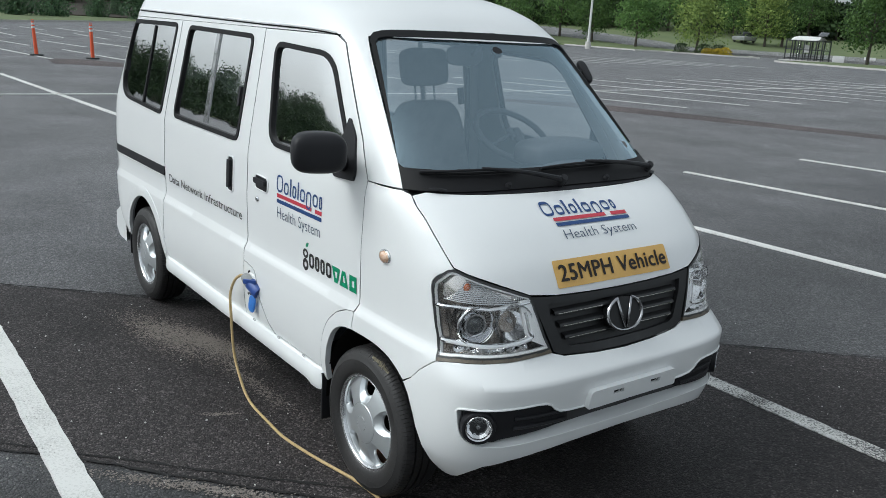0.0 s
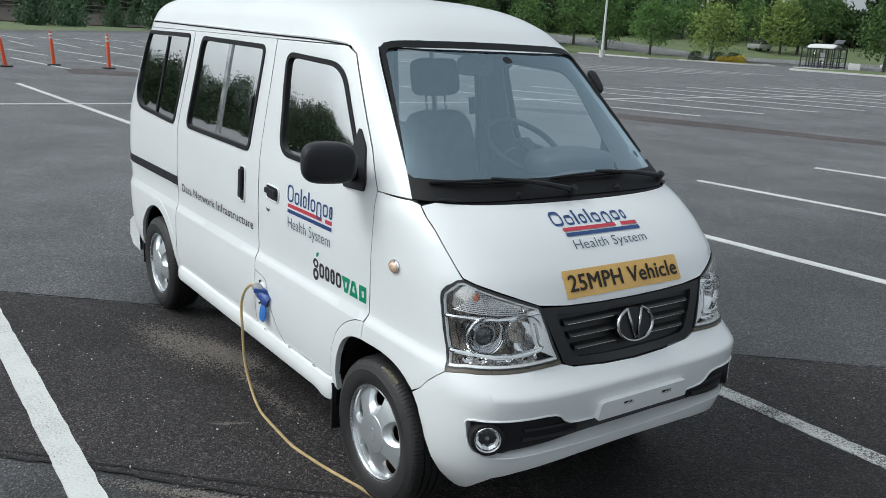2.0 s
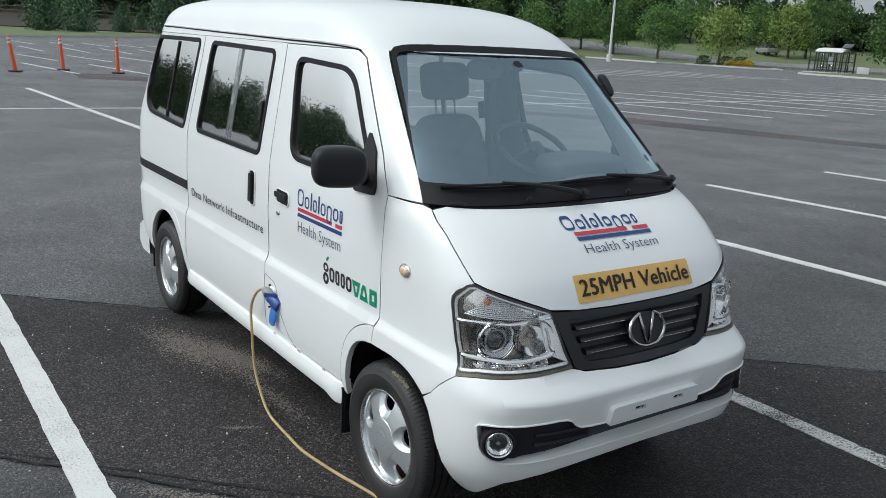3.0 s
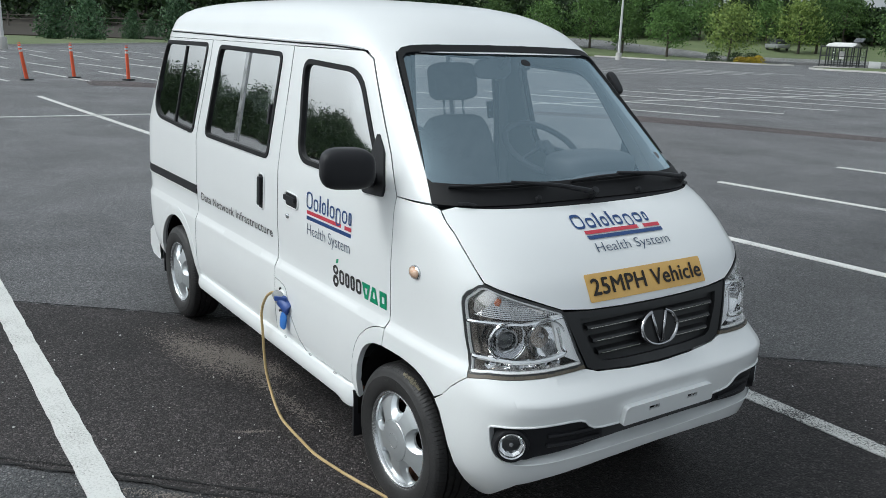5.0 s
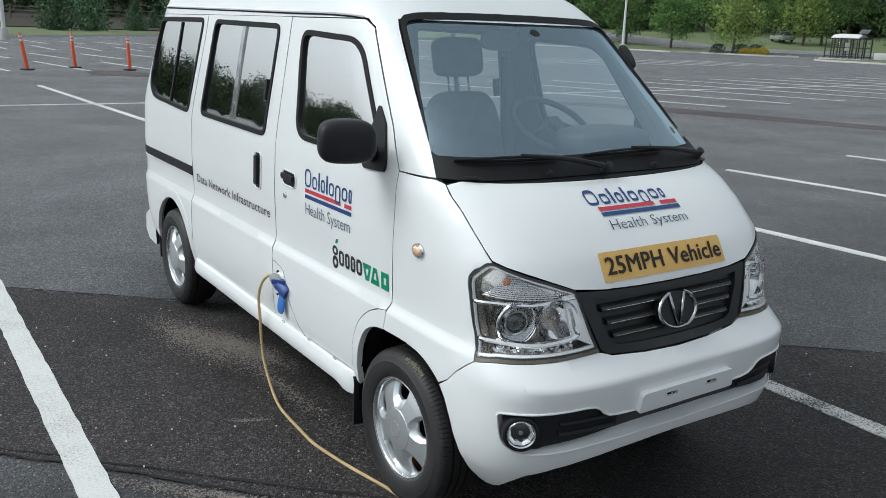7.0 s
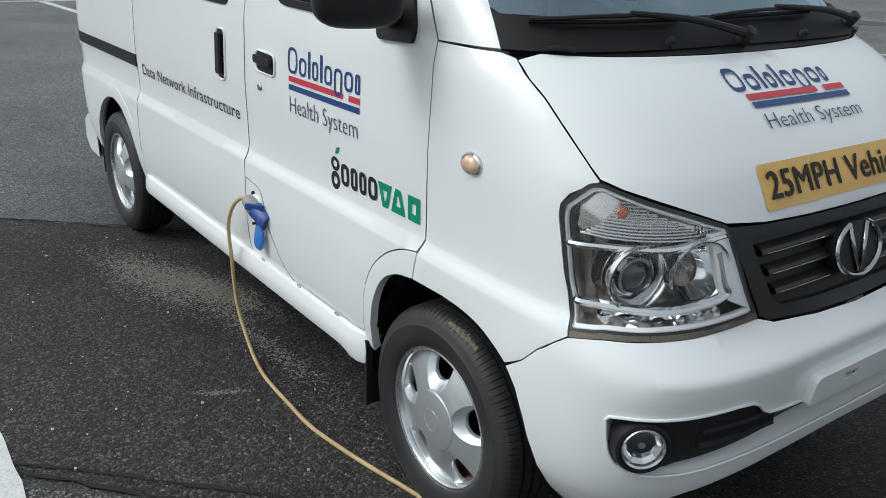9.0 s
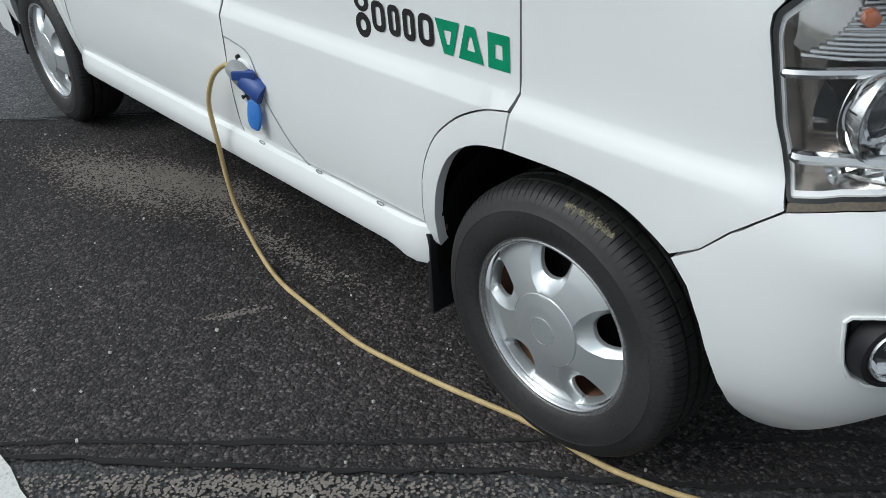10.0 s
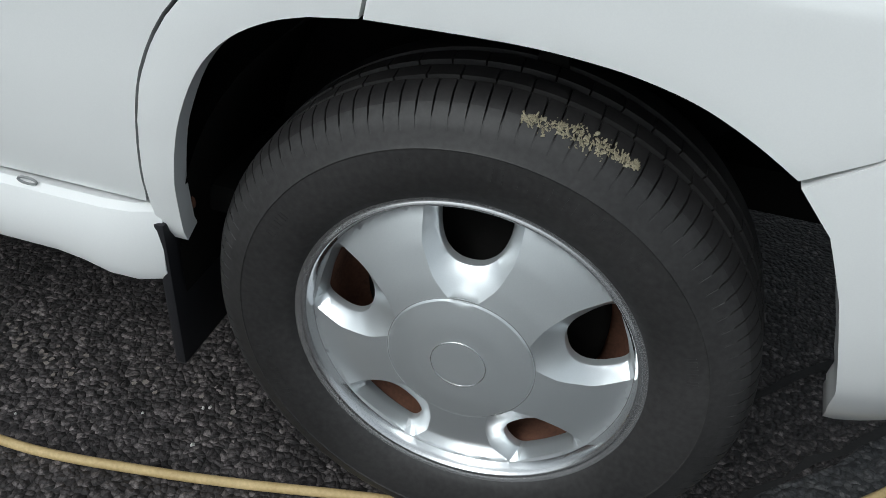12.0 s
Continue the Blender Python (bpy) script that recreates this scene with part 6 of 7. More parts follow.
route = [axis0 + d * 0.01, (-1.062, -0.744, 0.584), (-1.118, -0.751, 0.542), (-1.172, -0.750, 0.455), (-1.168, -0.747, 0.34), (-1.158, -0.746, 0.24), (-1.13, -0.747, 0.155), (-1.07, -0.750, 0.085), (-0.99, -0.757, 0.033), (-0.90, -0.766, 0.012), (-0.80, -0.773, 0.010), (-0.69, -0.777, 0.010), (-0.53, -0.780, 0.010), (-0.37, -0.758, 0.010), (-0.25, -0.735, 0.010), (-0.08, -0.697, 0.010), (0.02, -0.686, 0.010), (0.11, -0.681, 0.010), (0.20, -0.663, 0.010), (0.33, -0.615, 0.010), (0.46, -0.525, 0.010), (0.60, -0.40, 0.010), (0.9, -0.15, 0.010), (1.5, 0.15, 0.010), (2.6, 0.2, 0.010)]
part("cable", tube(smooth_path(route, 8), 0.0066, 10), CABLE, cord)

# ---- ground ----
bm = bmesh.new()
def ground_height(x, y):
    d = math.hypot(x + 2, y)
    return 0.0 if d < 190 else (d - 190) * 0.02
xs = sorted(set([-1500, -600, -300, -200, -150] + list(range(-130, 140, 10)) + [160, 300, 700, 1500]))
grid = [[bm.verts.new((x, y, min(14.0, ground_height(x, y)))) for y in xs] for x in xs]
for i in range(len(xs) - 1):
    for j in range(len(xs) - 1):
        bm.faces.new((grid[i][j], grid[i + 1][j], grid[i + 1][j + 1], grid[i][j + 1]))
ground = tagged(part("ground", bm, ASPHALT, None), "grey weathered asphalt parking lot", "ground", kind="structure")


def sheet(name, pts, mat, label, category, z=0.004, rough=0.0, kind="structure", seed=1):
    """A flat layer with an uneven rim, thick enough to stand on the ground below it."""
    rnd = random.Random(seed)
    bm = bmesh.new()
    poly = densify(pts, 0.08 if rough else 3.0)
    poly = [(x + rnd.gauss(0, rough), y + rnd.gauss(0, rough)) for x, y in poly]
    top = [bm.verts.new((x, y, z)) for x, y in poly]
    bot = [bm.verts.new((x, y, -0.02)) for x, y in poly]
    bm.faces.new(top)
    for i in range(len(poly)):
        bm.faces.new((bot[i], bot[(i + 1) % len(poly)], top[(i + 1) % len(poly)], top[i]))
    bmesh.ops.triangulate(bm, faces=[f for f in bm.faces if len(f.verts) > 4])
    bmesh.ops.recalc_face_normals(bm, faces=bm.faces)
    return tagged(part(name, bm, mat, None, smooth=False), label, category, kind=kind)


# newer strip of sealed asphalt running slantwise under the van
SEAM_A = [(-6.2, -4.8), (-3.26, -1.43), (-2.69, -0.79), (-1.6, 0.45), (-0.30, 1.96), (0.35, 2.70), (3.2, 6.0)]
SEAM_B = [(5.2, 4.6), (1.9, 1.1), (0.95, 0.08), (0.55, -0.33), (0.41, -0.48), (0.28, -0.60), (-0.03, -0.86), (-0.145, -0.985), (-0.455, -1.27), (-0.60, -1.40), (-0.75, -1.54), (-4.1, -4.9)]
sheet("sealed_strip", SEAM_A + SEAM_B, ASPHALT_NEW, "dark newer asphalt strip across the stall", "asphalt patch", 0.004, 0.008)


def seam(pts, w, seed):
    rnd = random.Random(seed)
    p = [Vector(q) for q in densify([(*q,) for q in pts] + [pts[-1]], 0.06)]
    keep = []
    for q in p:
        if not keep or (q - keep[-1]).length > 1e-4:
            keep.append(q)
    bm = bmesh.new()
    prev = None
    for i, q in enumerate(keep[:-1]):
        d = (keep[i + 1] - q).normalized()
        nrm = Vector((-d.y, d.x))
        j = rnd.gauss(0, w * 0.6)
        ww = w * rnd.uniform(0.35, 1.3)
        cur = [bm.verts.new((*(q + nrm * (j - ww)), 0.0075)), bm.verts.new((*(q + nrm * (j + ww)), 0.0075))]
        if prev:
            bm.faces.new((prev[0], cur[0], cur[1], prev[1]))
        prev = cur
    return tagged(part("seam_crack", bm, CRACK, None, smooth=False), "dark open crack along the asphalt seam", "crack", kind="structure")


seam(SEAM_A[:1] + SEAM_A[1:], 0.006, 3)
seam(SEAM_B, 0.007, 4)


def painted_line(x0, y0, x1, y1, w=0.105, seed=0, rough=0.0022, z=0.009, paint=None):
    d = Vector((x1 - x0, y1 - y0)).normalized()
    n = Vector((-d.y, d.x)) * w / 2
    near = math.hypot(x0, y0) < 12
    pts = [(x0 + n.x, y0 + n.y), (x0 - n.x, y0 - n.y), (x1 - n.x, y1 - n.y), (x1 + n.x, y1 + n.y)]
    return sheet("painted_line", pts, paint or LINE, "worn white painted stall line on asphalt", "road marking", z, rough if near else 0.0, seed=seed)


painted_line(-4.75, -1.613, 1.9, -1.613, 0.122, 1)
painted_line(-4.75, 1.445, 2.3, 1.450, 0.112, 2, paint=LINE_WORN)
painted_line(-4.70, 4.33, 1.5, 4.66, 0.105, 3)
painted_line(-4.68, 7.18, 1.4, 7.86, 0.10, 4)
painted_line(-4.85, 10.27, 1.2, 11.4, 0.10, 5)
for k in range(1, 5):
    painted_line(-4.8, -1.613 - 3.05 * k, 0.9, -1.613 - 3.05 * k, 0.11, 5 + k)
# rows beyond the aisle
painted_line(-20.2, 1.38, -11.2, 1.78, 0.11, 20)
painted_line(-15.3, -14.0, -15.3, 12.0, 0.11, 21)
for k in range(10):
    x, y = -11.6 - 0.2 * k, 16.0 + 3.03 * k
    painted_line(-20.7 - 0.15 * k, y - 3.6, x, y, 0.11, 30 + k)
painted_line(-15.9, 12.6, -18.5, 47.0, 0.11, 70)
for k in range(9):
    y = 26.0 + 3.3 * k
    painted_line(-41.5, y - 3.6, -33.0, y, 0.11, 50 + k)
for k in range(13):
    y = 2.1 * k
    painted_line(-38.8, y - 8.6, -34.2, y - 7.9, 0.10, 80 + k)
    painted_line(-49.0, y - 6.9, -42.9, y - 6.8, 0.10, 120 + k)
    painted_line(-58.0, y - 3.8, -52.8, y - 3.4, 0.10, 100 + k)
for y in (-3.1, -0.8, 1.5, 3.8, 6.1, 8.4):
    painted_line(-31.8, y - 0.7, -26.0, y, 0.10, 140)
sheet("reddish_band", [(-14.0, 11.9), (-12.2, 13.9), (-6.2, 16.0), (4.0, 19.5), (4.2, 18.6), (-6.0, 15.1), (-11.6, 12.6), (-13.6, 11.2)], STAIN, "reddish repaired asphalt band across the lot", "asphalt patch", 0.004, 0.0, seed=9)
sheet("reddish_band", [(-26.4, 3.7), (-24.1, 3.4), (-22.6, 5.6), (-23.4, 6.5), (-26.2, 4.7)], STAIN, "reddish repaired asphalt patch near the posts", "asphalt patch", 0.004, 0.0, seed=10)

# pale dust worn into the asphalt beside the cable and along the seam
def dust_patch(cx, cy, rx, ry, turn, seed, count):
    rnd = random.Random(seed)
    bm = bmesh.new()
    for i in range(count):
        u, v = rnd.gauss(0, 0.42), rnd.gauss(0, 0.42)
        x = cx + rx * u * math.cos(turn) - ry * v * math.sin(turn)
        y = cy + rx * u * math.sin(turn) + ry * v * math.cos(turn)
        r = rnd.uniform(0.0014, 0.0052)
        a = rnd.random() * 6
        z = rnd.uniform(0.0048, 0.0078)
        top = [bm.verts.new((x + r * math.cos(a + k * 1.257) * rnd.uniform(0.6, 1.3), y + r * math.sin(a + k * 1.257) * rnd.uniform(0.6, 1.3), z)) for k in range(5)]
        bm.faces.new(top)
    return tagged(part("dust_patch", bm, DUST, None, smooth=False), "pale brown dust lodged between the asphalt chips", "dust", kind="stuff")


dust_patch(-1.90, -0.80, 0.55, 0.17, 0.22, 71, 5000)
dust_patch(-1.68, -0.63, 0.40, 0.10, 0.25, 72, 3600)
dust_patch(-1.15, -0.66, 0.60, 0.06, 0.05, 75, 1000)
dust_patch(-0.87, -0.92, 0.10, 0.02, 1.1, 74, 140)
dust_patch(-0.30, -1.20, 0.65, 0.045, 0.78, 73, 1500)

# loose stone chips near the van
bm = bmesh.new()
rnd = random.Random(11)
for i in range(420):
    x, y = rnd.uniform(-2.6, 1.4), rnd.uniform(-2.0, -0.6)
    if rnd.random() < 0.35:
        y = rnd.uniform(0.9, 2.4)
    r = rnd.choice((0.0014, 0.0018, 0.002, 0.0025, 0.004)) * rnd.uniform(0.7, 1.3)
    m = Matrix.Translation((x, y, 0.004 + r * 0.3)) @ Euler((rnd.random() * 6, rnd.random() * 6, rnd.random() * 6)).to_matrix().to_4x4()
    add_box(bm, -r, r, -r * 0.8, r * 0.8, -r * 0.6, r * 0.6, m=m)
tagged(part("stone_chips", bm, CONCRETE, None, smooth=False), "loose pale stone chips on the asphalt", "gravel", kind="stuff")


# ---- posts, poles, shelter ----
def delineator(x, y, lean, tilt):
    p = thing("delineator_post", "orange plastic delineator post with white bands on a black base", "traffic post", pose(x, y, 0.0, 0, 0, 0), "posts across the lot")
    part("base", lathe([(0.0, -0.05), (0.20, -0.05), (0.205, -0.012), (0.19, 0.0), (0.10, 0.012), (0.0, 0.02)], 20, Matrix.Rotation(radians(-90), 4, "X") @ Matrix.Diagonal((1, -1, 1, 1)) @ Matrix.Identity(4)), DARKMETAL, p)
    top = Vector((tilt, lean, 1.07))
    part("post", tube([Vector((0, 0, 0.02)), top * 0.5, top * 0.97, top], [0.058, 0.052, 0.048, 0.03], 14), ORANGE, p)
    for k in (0.80, 0.90):
        part("reflective_band", tube([top * k, top * (k + 0.06)], 0.0525, 14), REFLECT_WHITE, p)
    part("loop_handle", tube([top + Vector((0, -0.03, 0)), top + Vector((0, -0.03, 0.05)), top + Vector((0, 0.03, 0.05)), top + Vector((0, 0.03, 0))], 0.01, 6), ORANGE, p)
    return p


delineator(-26.5, 2.08, -0.14, 0.02)
delineator(-27.7, 3.68, -0.06, 0.0)
delineator(-26.5, 5.1, -0.02, 0.0)


def lamp_pole(x, y, h):
    p = thing("lamp_pole", "tall white parking lot lamp pole on a concrete foot", "lamp pole", pose(x, y, 0))
    part("foot", tube([(0, 0, -0.1), (0, 0, 0.7), (0, 0, 0.75)], [0.30, 0.30, 0.26], 16), CONCRETE, p)
    part("shaft", tube([(0, 0, 0.7), (0, 0, h)], [0.13, 0.08], 12), POLE, p)
    for s in (-1, 1):
        part("arm", tube([(0, 0, h - 0.1), (0, s * 0.9, h)], 0.04, 8), POLE, p)
        part("lamp_head", box(-0.18, 0.18, min(s * 0.8, s * 1.5), max(s * 0.8, s * 1.5), h - 0.08, h + 0.10, 0.03), POLE, p)
    return p


lamp_pole(-61.4, 63.2, 11.0)
lamp_pole(-58.5, 5.6, 11.0)
lamp_pole(-30.0, 96.0, 11.0)

# bus shelter
sh = thing("bus_shelter", "dark framed glass bus shelter with a white domed roof", "shelter", pose(-49.0, 83.5, 0.0, 0, 0, 4))
part("slab", box(-2.4, 2.4, -1.4, 1.4, -0.05, 0.10, 0.02), CONCRETE, sh)
for x in (-2.0, -1.34, -0.67, 0.0, 0.67, 1.34, 2.0):
    for y in (-0.9, 0.9):
        part("post", box(x - 0.05, x + 0.05, y - 0.05, y + 0.05, 0.1, 2.15, 0.008), DARKMETAL, sh)
for z in (0.3, 1.2, 2.1, 2.2):
    for y in (-0.9, 0.9):
        part("rail", box(-2.0, 2.0, y - 0.035, y + 0.035, z - 0.04, z + 0.04, 0.006), DARKMETAL, sh)
    for x in (-2.0, 2.0):
        part("rail", box(x - 0.035, x + 0.035, -0.9, 0.9, z - 0.04, z + 0.04, 0.006), DARKMETAL, sh)
for x in (-1.5, -0.5, 0.5, 1.5):
    pn = part("pane", box(x - 0.46, x + 0.46, 0.88, 0.90, 0.3, 2.1), GLASS_FAR, sh)
    pn.visible_shadow = False
bm = bmesh.new()
rows = []
for i in range(13):
    a = -1.0 + 2.0 * i / 12
    z = 2.24 + 0.36 * (1 - a * a)
    rows.append([bm.verts.new((x, a, z + dz)) for x, dz in ((-1.0, 0.0), (1.0, 0.0), (1.5, -0.08), (-1.5, -0.08))])
for a, b in zip(rows, rows[1:]):
    for i in range(4):
        bm.faces.new((a[i], a[(i + 1) % 4], b[(i + 1) % 4], b[i]))
bm.faces.new(rows[0]); bm.faces.new(rows[-1])
bmesh.ops.recalc_face_normals(bm, faces=bm.faces)
part("roof", bm, POLE, sh, "white domed roof")
part("notice", box(-0.9, -0.3, 0.84, 0.87, 0.9, 1.7, 0.005), REFLECT_WHITE, sh)
part("solar_panel", add_box(bmesh.new(), -0.5, 0.5, -0.35, 0.35, -0.03, 0.03, 0.005, m=Matrix.Translation((1.5, 0, 2.85)) @ Matrix.Rotation(radians(35), 4, "X")), LAMPGLASS, sh, "dark solar panel")
part("bench", box(-1.6, 1.6, 0.4, 0.75, 0.5, 0.56, 0.01), DARKMETAL, sh)

# ---- kerbs, lawns, road ----
def kerb(pts, label="pale concrete kerb along the lawn"):
    bm = bmesh.new()
    prev = None
    for i, q in enumerate(pts):
        a, b = Vector(pts[max(i - 1, 0)]), Vector(pts[min(i + 1, len(pts) - 1)])
        d = (b - a).normalized()
        n = Vector((-d.y, d.x))
        q = Vector(q)
        cur = [bm.verts.new((*(q + n * o), z)) for o, z in ((-0.09, -0.05), (-0.08, 0.15), (0.08, 0.15), (0.09, -0.05))]
        if prev:
            for k in range(3):
                bm.faces.new((prev[k], cur[k], cur[k + 1], prev[k + 1]))
        prev = cur
    bmesh.ops.recalc_face_normals(bm, faces=bm.faces)
    return tagged(part("kerb", bm, CONCRETE, None, smooth=False), label, "kerb", kind="structure")


def lawn(pts, label, z=0.13):
    return sheet("lawn", pts, GRASS, label, "grass", z, kind="structure")


def lot_edge(b):
    return float(np.interp(b, [-60, -24, -12, 0, 8.5, 13, 15.5, 17, 54], [112, 112, 112, 112, 108, 99, 101, 110, 112]))


def rise(d):
    return float(np.interp(d, [98, 107, 112, 120, 130, 145, 160, 178], [0.05, 0.12, 0.35, 1.0, 1.9, 3.3, 5.5, 9.0]))


def on_bank(b, d, lift=0.0):
    a = math.radians(144.4 - b)
    return (2.47 + d * math.cos(a), -2.24 + d * math.sin(a), rise(d) + lift)


def slope(name, b0, b1, near, far, mat, label, category, lift=0.0, steps=40, rows=9):
    """A strip of the rising ground behind the lot, between two distances at every bearing."""
    bm = bmesh.new()
    prev = None
    for k in range(steps + 1):
        b = b0 + (b1 - b0) * k / steps
        d0, d1 = near(b), far(b)
        foot = on_bank(b, d0 - 0.05)
        cur = [bm.verts.new((foot[0], foot[1], -0.1))] + [bm.verts.new(on_bank(b, d0 + (d1 - d0) * i / rows, lift)) for i in range(rows + 1)]
        if prev:
            for i in range(rows + 1):
                bm.faces.new((prev[i], prev[i + 1], cur[i + 1], cur[i]))
        prev = cur
    bmesh.ops.recalc_face_normals(bm, faces=bm.faces)
    return tagged(part(name, bm, mat, None), label, category, kind="structure")


slope("bank", -46, -12, lambda b: 108, lambda b: 178, SOIL, "brown leaf-strewn bank under the woods", "bank", 0.1)
slope("lawn", -12, 54, lot_edge, lambda b: 178, GRASS, "sloping lawn behind the lot", "grass", 0.08, 60, 14)
slope("road", 2, 16, lambda b: float(np.interp(b, [2, 8.5, 12.8, 16], [120, 118, 111.5, 107])), lambda b: float(np.interp(b, [2, 8.5, 11.5, 15, 16], [134, 130, 125, 118, 114])), ROAD, "pale access road climbing past the trees", "road", 0.16, 30)
slope("road", 16, 40, lambda b: 107.0, lambda b: 113.5, ROAD, "pale access road behind the shelter", "road", 0.16, 30, 4)
kerb([on_bank(b, lot_edge(b))[:2] for b in np.linspace(-12, 16, 30)])
kerb([on_bank(b, 114.2)[:2] for b in np.linspace(16.5, 40, 30)])
lawn([(-56, -60), (-61, 0), (-65, 7), (-84, 22.3), (-97, 40), (-94, 60), (-120, 60), (-120, -60)], "mown grass verge before the woods", 0.16)
kerb([(-56, -60), (-61, 0), (-65, 7), (-84, 22.3), (-97, 40), (-94, 60)])
lawn([(-63, 75.0), (-54.5, 77.0), (-52, 79.5), (-55, 82.0), (-62, 82)], "mulched island with low shrubs", 0.10)
kerb([(-62, 82), (-63, 75.0), (-54.5, 77.0), (-52, 79.5), (-55, 82.0)])
lawn([(-44.6, 71.0), (-43.0, 69.8), (-33.7, 70.2), (-15, 71.0), (-15, 84), (-34, 92), (-46.0, 82)], "mown grass island with a tree")
kerb([(-46.5, 77.0), (-44.6, 71.0), (-43.0, 69.8), (-33.7, 70.2), (-15, 71.0)])
# lot-side lawn beyond the stalls on the near side
lawn([(-150, -150), (-150, -38), (60, -30), (150, -30), (150, -150)], "grass verge along the lot's edge", 0.14)
kerb([(-150, -38), (60, -30), (150, -30)])


# ---- plants ----
def add_leaf(bm, c, size, rnd, flat=0.0):
    d = Vector((rnd.gauss(0, 1), rnd.gauss(0, 1), rnd.gauss(0, 1) * (1 - flat))).normalized()
    u = d.orthogonal().normalized()
    v = d.cross(u)
    k = size * rnd.uniform(0.6, 1.4)
    t = 0.25 * k * d
    bm.faces.new([bm.verts.new(p) for p in (c - u * k, c - v * k * 0.55 + t, c + u * k, c + v * k * 0.55 + t)])


def crown_mesh(rnd, h, w, base, clumps, leaves, size):
    """Leaves in clumps about an uneven egg, with gaps between the clumps."""
    bm = bmesh.new()
    for i in range(clumps):
        q = rnd.random() ** 0.75
        a = rnd.random() * math.tau
        env = math.sin(math.pi * min(1, (0.10 + 0.90 * q))) ** 0.55 if q < 0.98 else 0.2
        env *= 1 + 0.22 * math.sin(3 * a + 2 * q) + 0.12 * math.sin(5 * a)
        rr = w * 0.5 * env * math.sqrt(rnd.uniform(0.25, 1.0))
        c = Vector((rr * math.cos(a), rr * math.sin(a), base + (h - base) * q))
        cs = w * rnd.uniform(0.07, 0.13)
        for k in range(leaves):
            add_leaf(bm, c + Vector((rnd.gauss(0, cs), rnd.gauss(0, cs), rnd.gauss(0, cs * 0.75))), size, rnd)
    return bm


def trunk_mesh(rnd, h, r, base, w):
    bm = bmesh.new()
    add_tube(bm, [(0, 0, -0.2), (0.02, 0, base * 0.5), (rnd.gauss(0, 0.08), rnd.gauss(0, 0.08), base), (rnd.gauss(0, 0.15), rnd.gauss(0, 0.15), h * 0.75)], [r * 1.3, r, r * 0.8, r * 0.25], 10)
    for i in range(7):
        a = i * 2.4
        z0 = base * 0.85 + (h * 0.55 - base * 0.85) * i / 7
        e = Vector((math.cos(a) * w * 0.36, math.sin(a) * w * 0.36, z0 + w * 0.32))
        add_tube(bm, [(0, 0, z0), tuple(e * 0.5 + Vector((0, 0, z0 * 0.5 + 0.1))), tuple(e)], [r * 0.45, r * 0.3, r * 0.1], 6)
    return bm


def broad_tree(name, seed, h, w, base, leaf, clumps=150, leaves=26, size=0.16):
    rnd = random.Random(seed)
    t = thing(name, "", "tree")
    part("trunk", trunk_mesh(rnd, h, 0.11 + h * 0.008, base, w), BARK, t)
    part("crown", crown_mesh(rnd, h, w, base * 0.9, clumps, leaves, size), leaf, t, smooth=False)
    return t


def conifer(seed, h, w):
    rnd = random.Random(seed)
    t = thing("spruce_tree", "", "tree")
    part("trunk", tube([(0, 0, -0.2), (0, 0, h * 0.9)], [0.16, 0.02], 8), BARK, t)
    bm = bmesh.new()
    tiers = int(h * 4.5)
    for i in range(tiers):
        q = i / tiers
        r = w * 0.5 * (1 - q ** 1.5) ** 0.75 * rnd.uniform(0.85, 1.12) * (1 if q > 0.06 else 0.85)
        n = int(7 + 14 * (1 - q))
        for k in range(n):
            a = k * math.tau / n + i * 1.3 + rnd.gauss(0, 0.12)
            L = r * rnd.uniform(0.75, 1.1)
            for j in range(7):
                f = (j + 1) / 7
                c = Vector((math.cos(a) * L * f, math.sin(a) * L * f, 0.15 + h * q * 0.97 + 0.10 * h / tiers - 0.10 * L * f + 0.12 * L * f * f))
                add_leaf(bm, c + Vector((rnd.gauss(0, 0.05), rnd.gauss(0, 0.05), rnd.gauss(0, 0.05))), 0.15, rnd, 0.3)
    part("crown", bm, NEEDLE, t, smooth=False)
    return t


def shrub(x, y, w, h, seed, leaf, label):
    rnd = random.Random(seed)
    t = thing("shrub", label, "shrub", pose(x, y, 0.1))
    bm = bmesh.new()
    for i in range(420):
        a, q = rnd.random() * math.tau, rnd.random()
        rr = math.sqrt(rnd.random()) * w * 0.5 * math.sqrt(max(0.05, 1 - q * q * 0.9)) * (1 + 0.15 * math.sin(3 * a))
        add_leaf(bm, Vector((rr * math.cos(a), rr * math.sin(a), h * q)), 0.09, rnd)
    part("foliage", bm, leaf, t, smooth=False)
    bm = bmesh.new()
    for i in range(5):
        a = i * 1.26
        add_tube(bm, [(0, 0, -0.05), (math.cos(a) * w * 0.25, math.sin(a) * w * 0.25, h * 0.6)], [0.03, 0.01], 5)
    part("stems", bm, BARK, t)
    return t


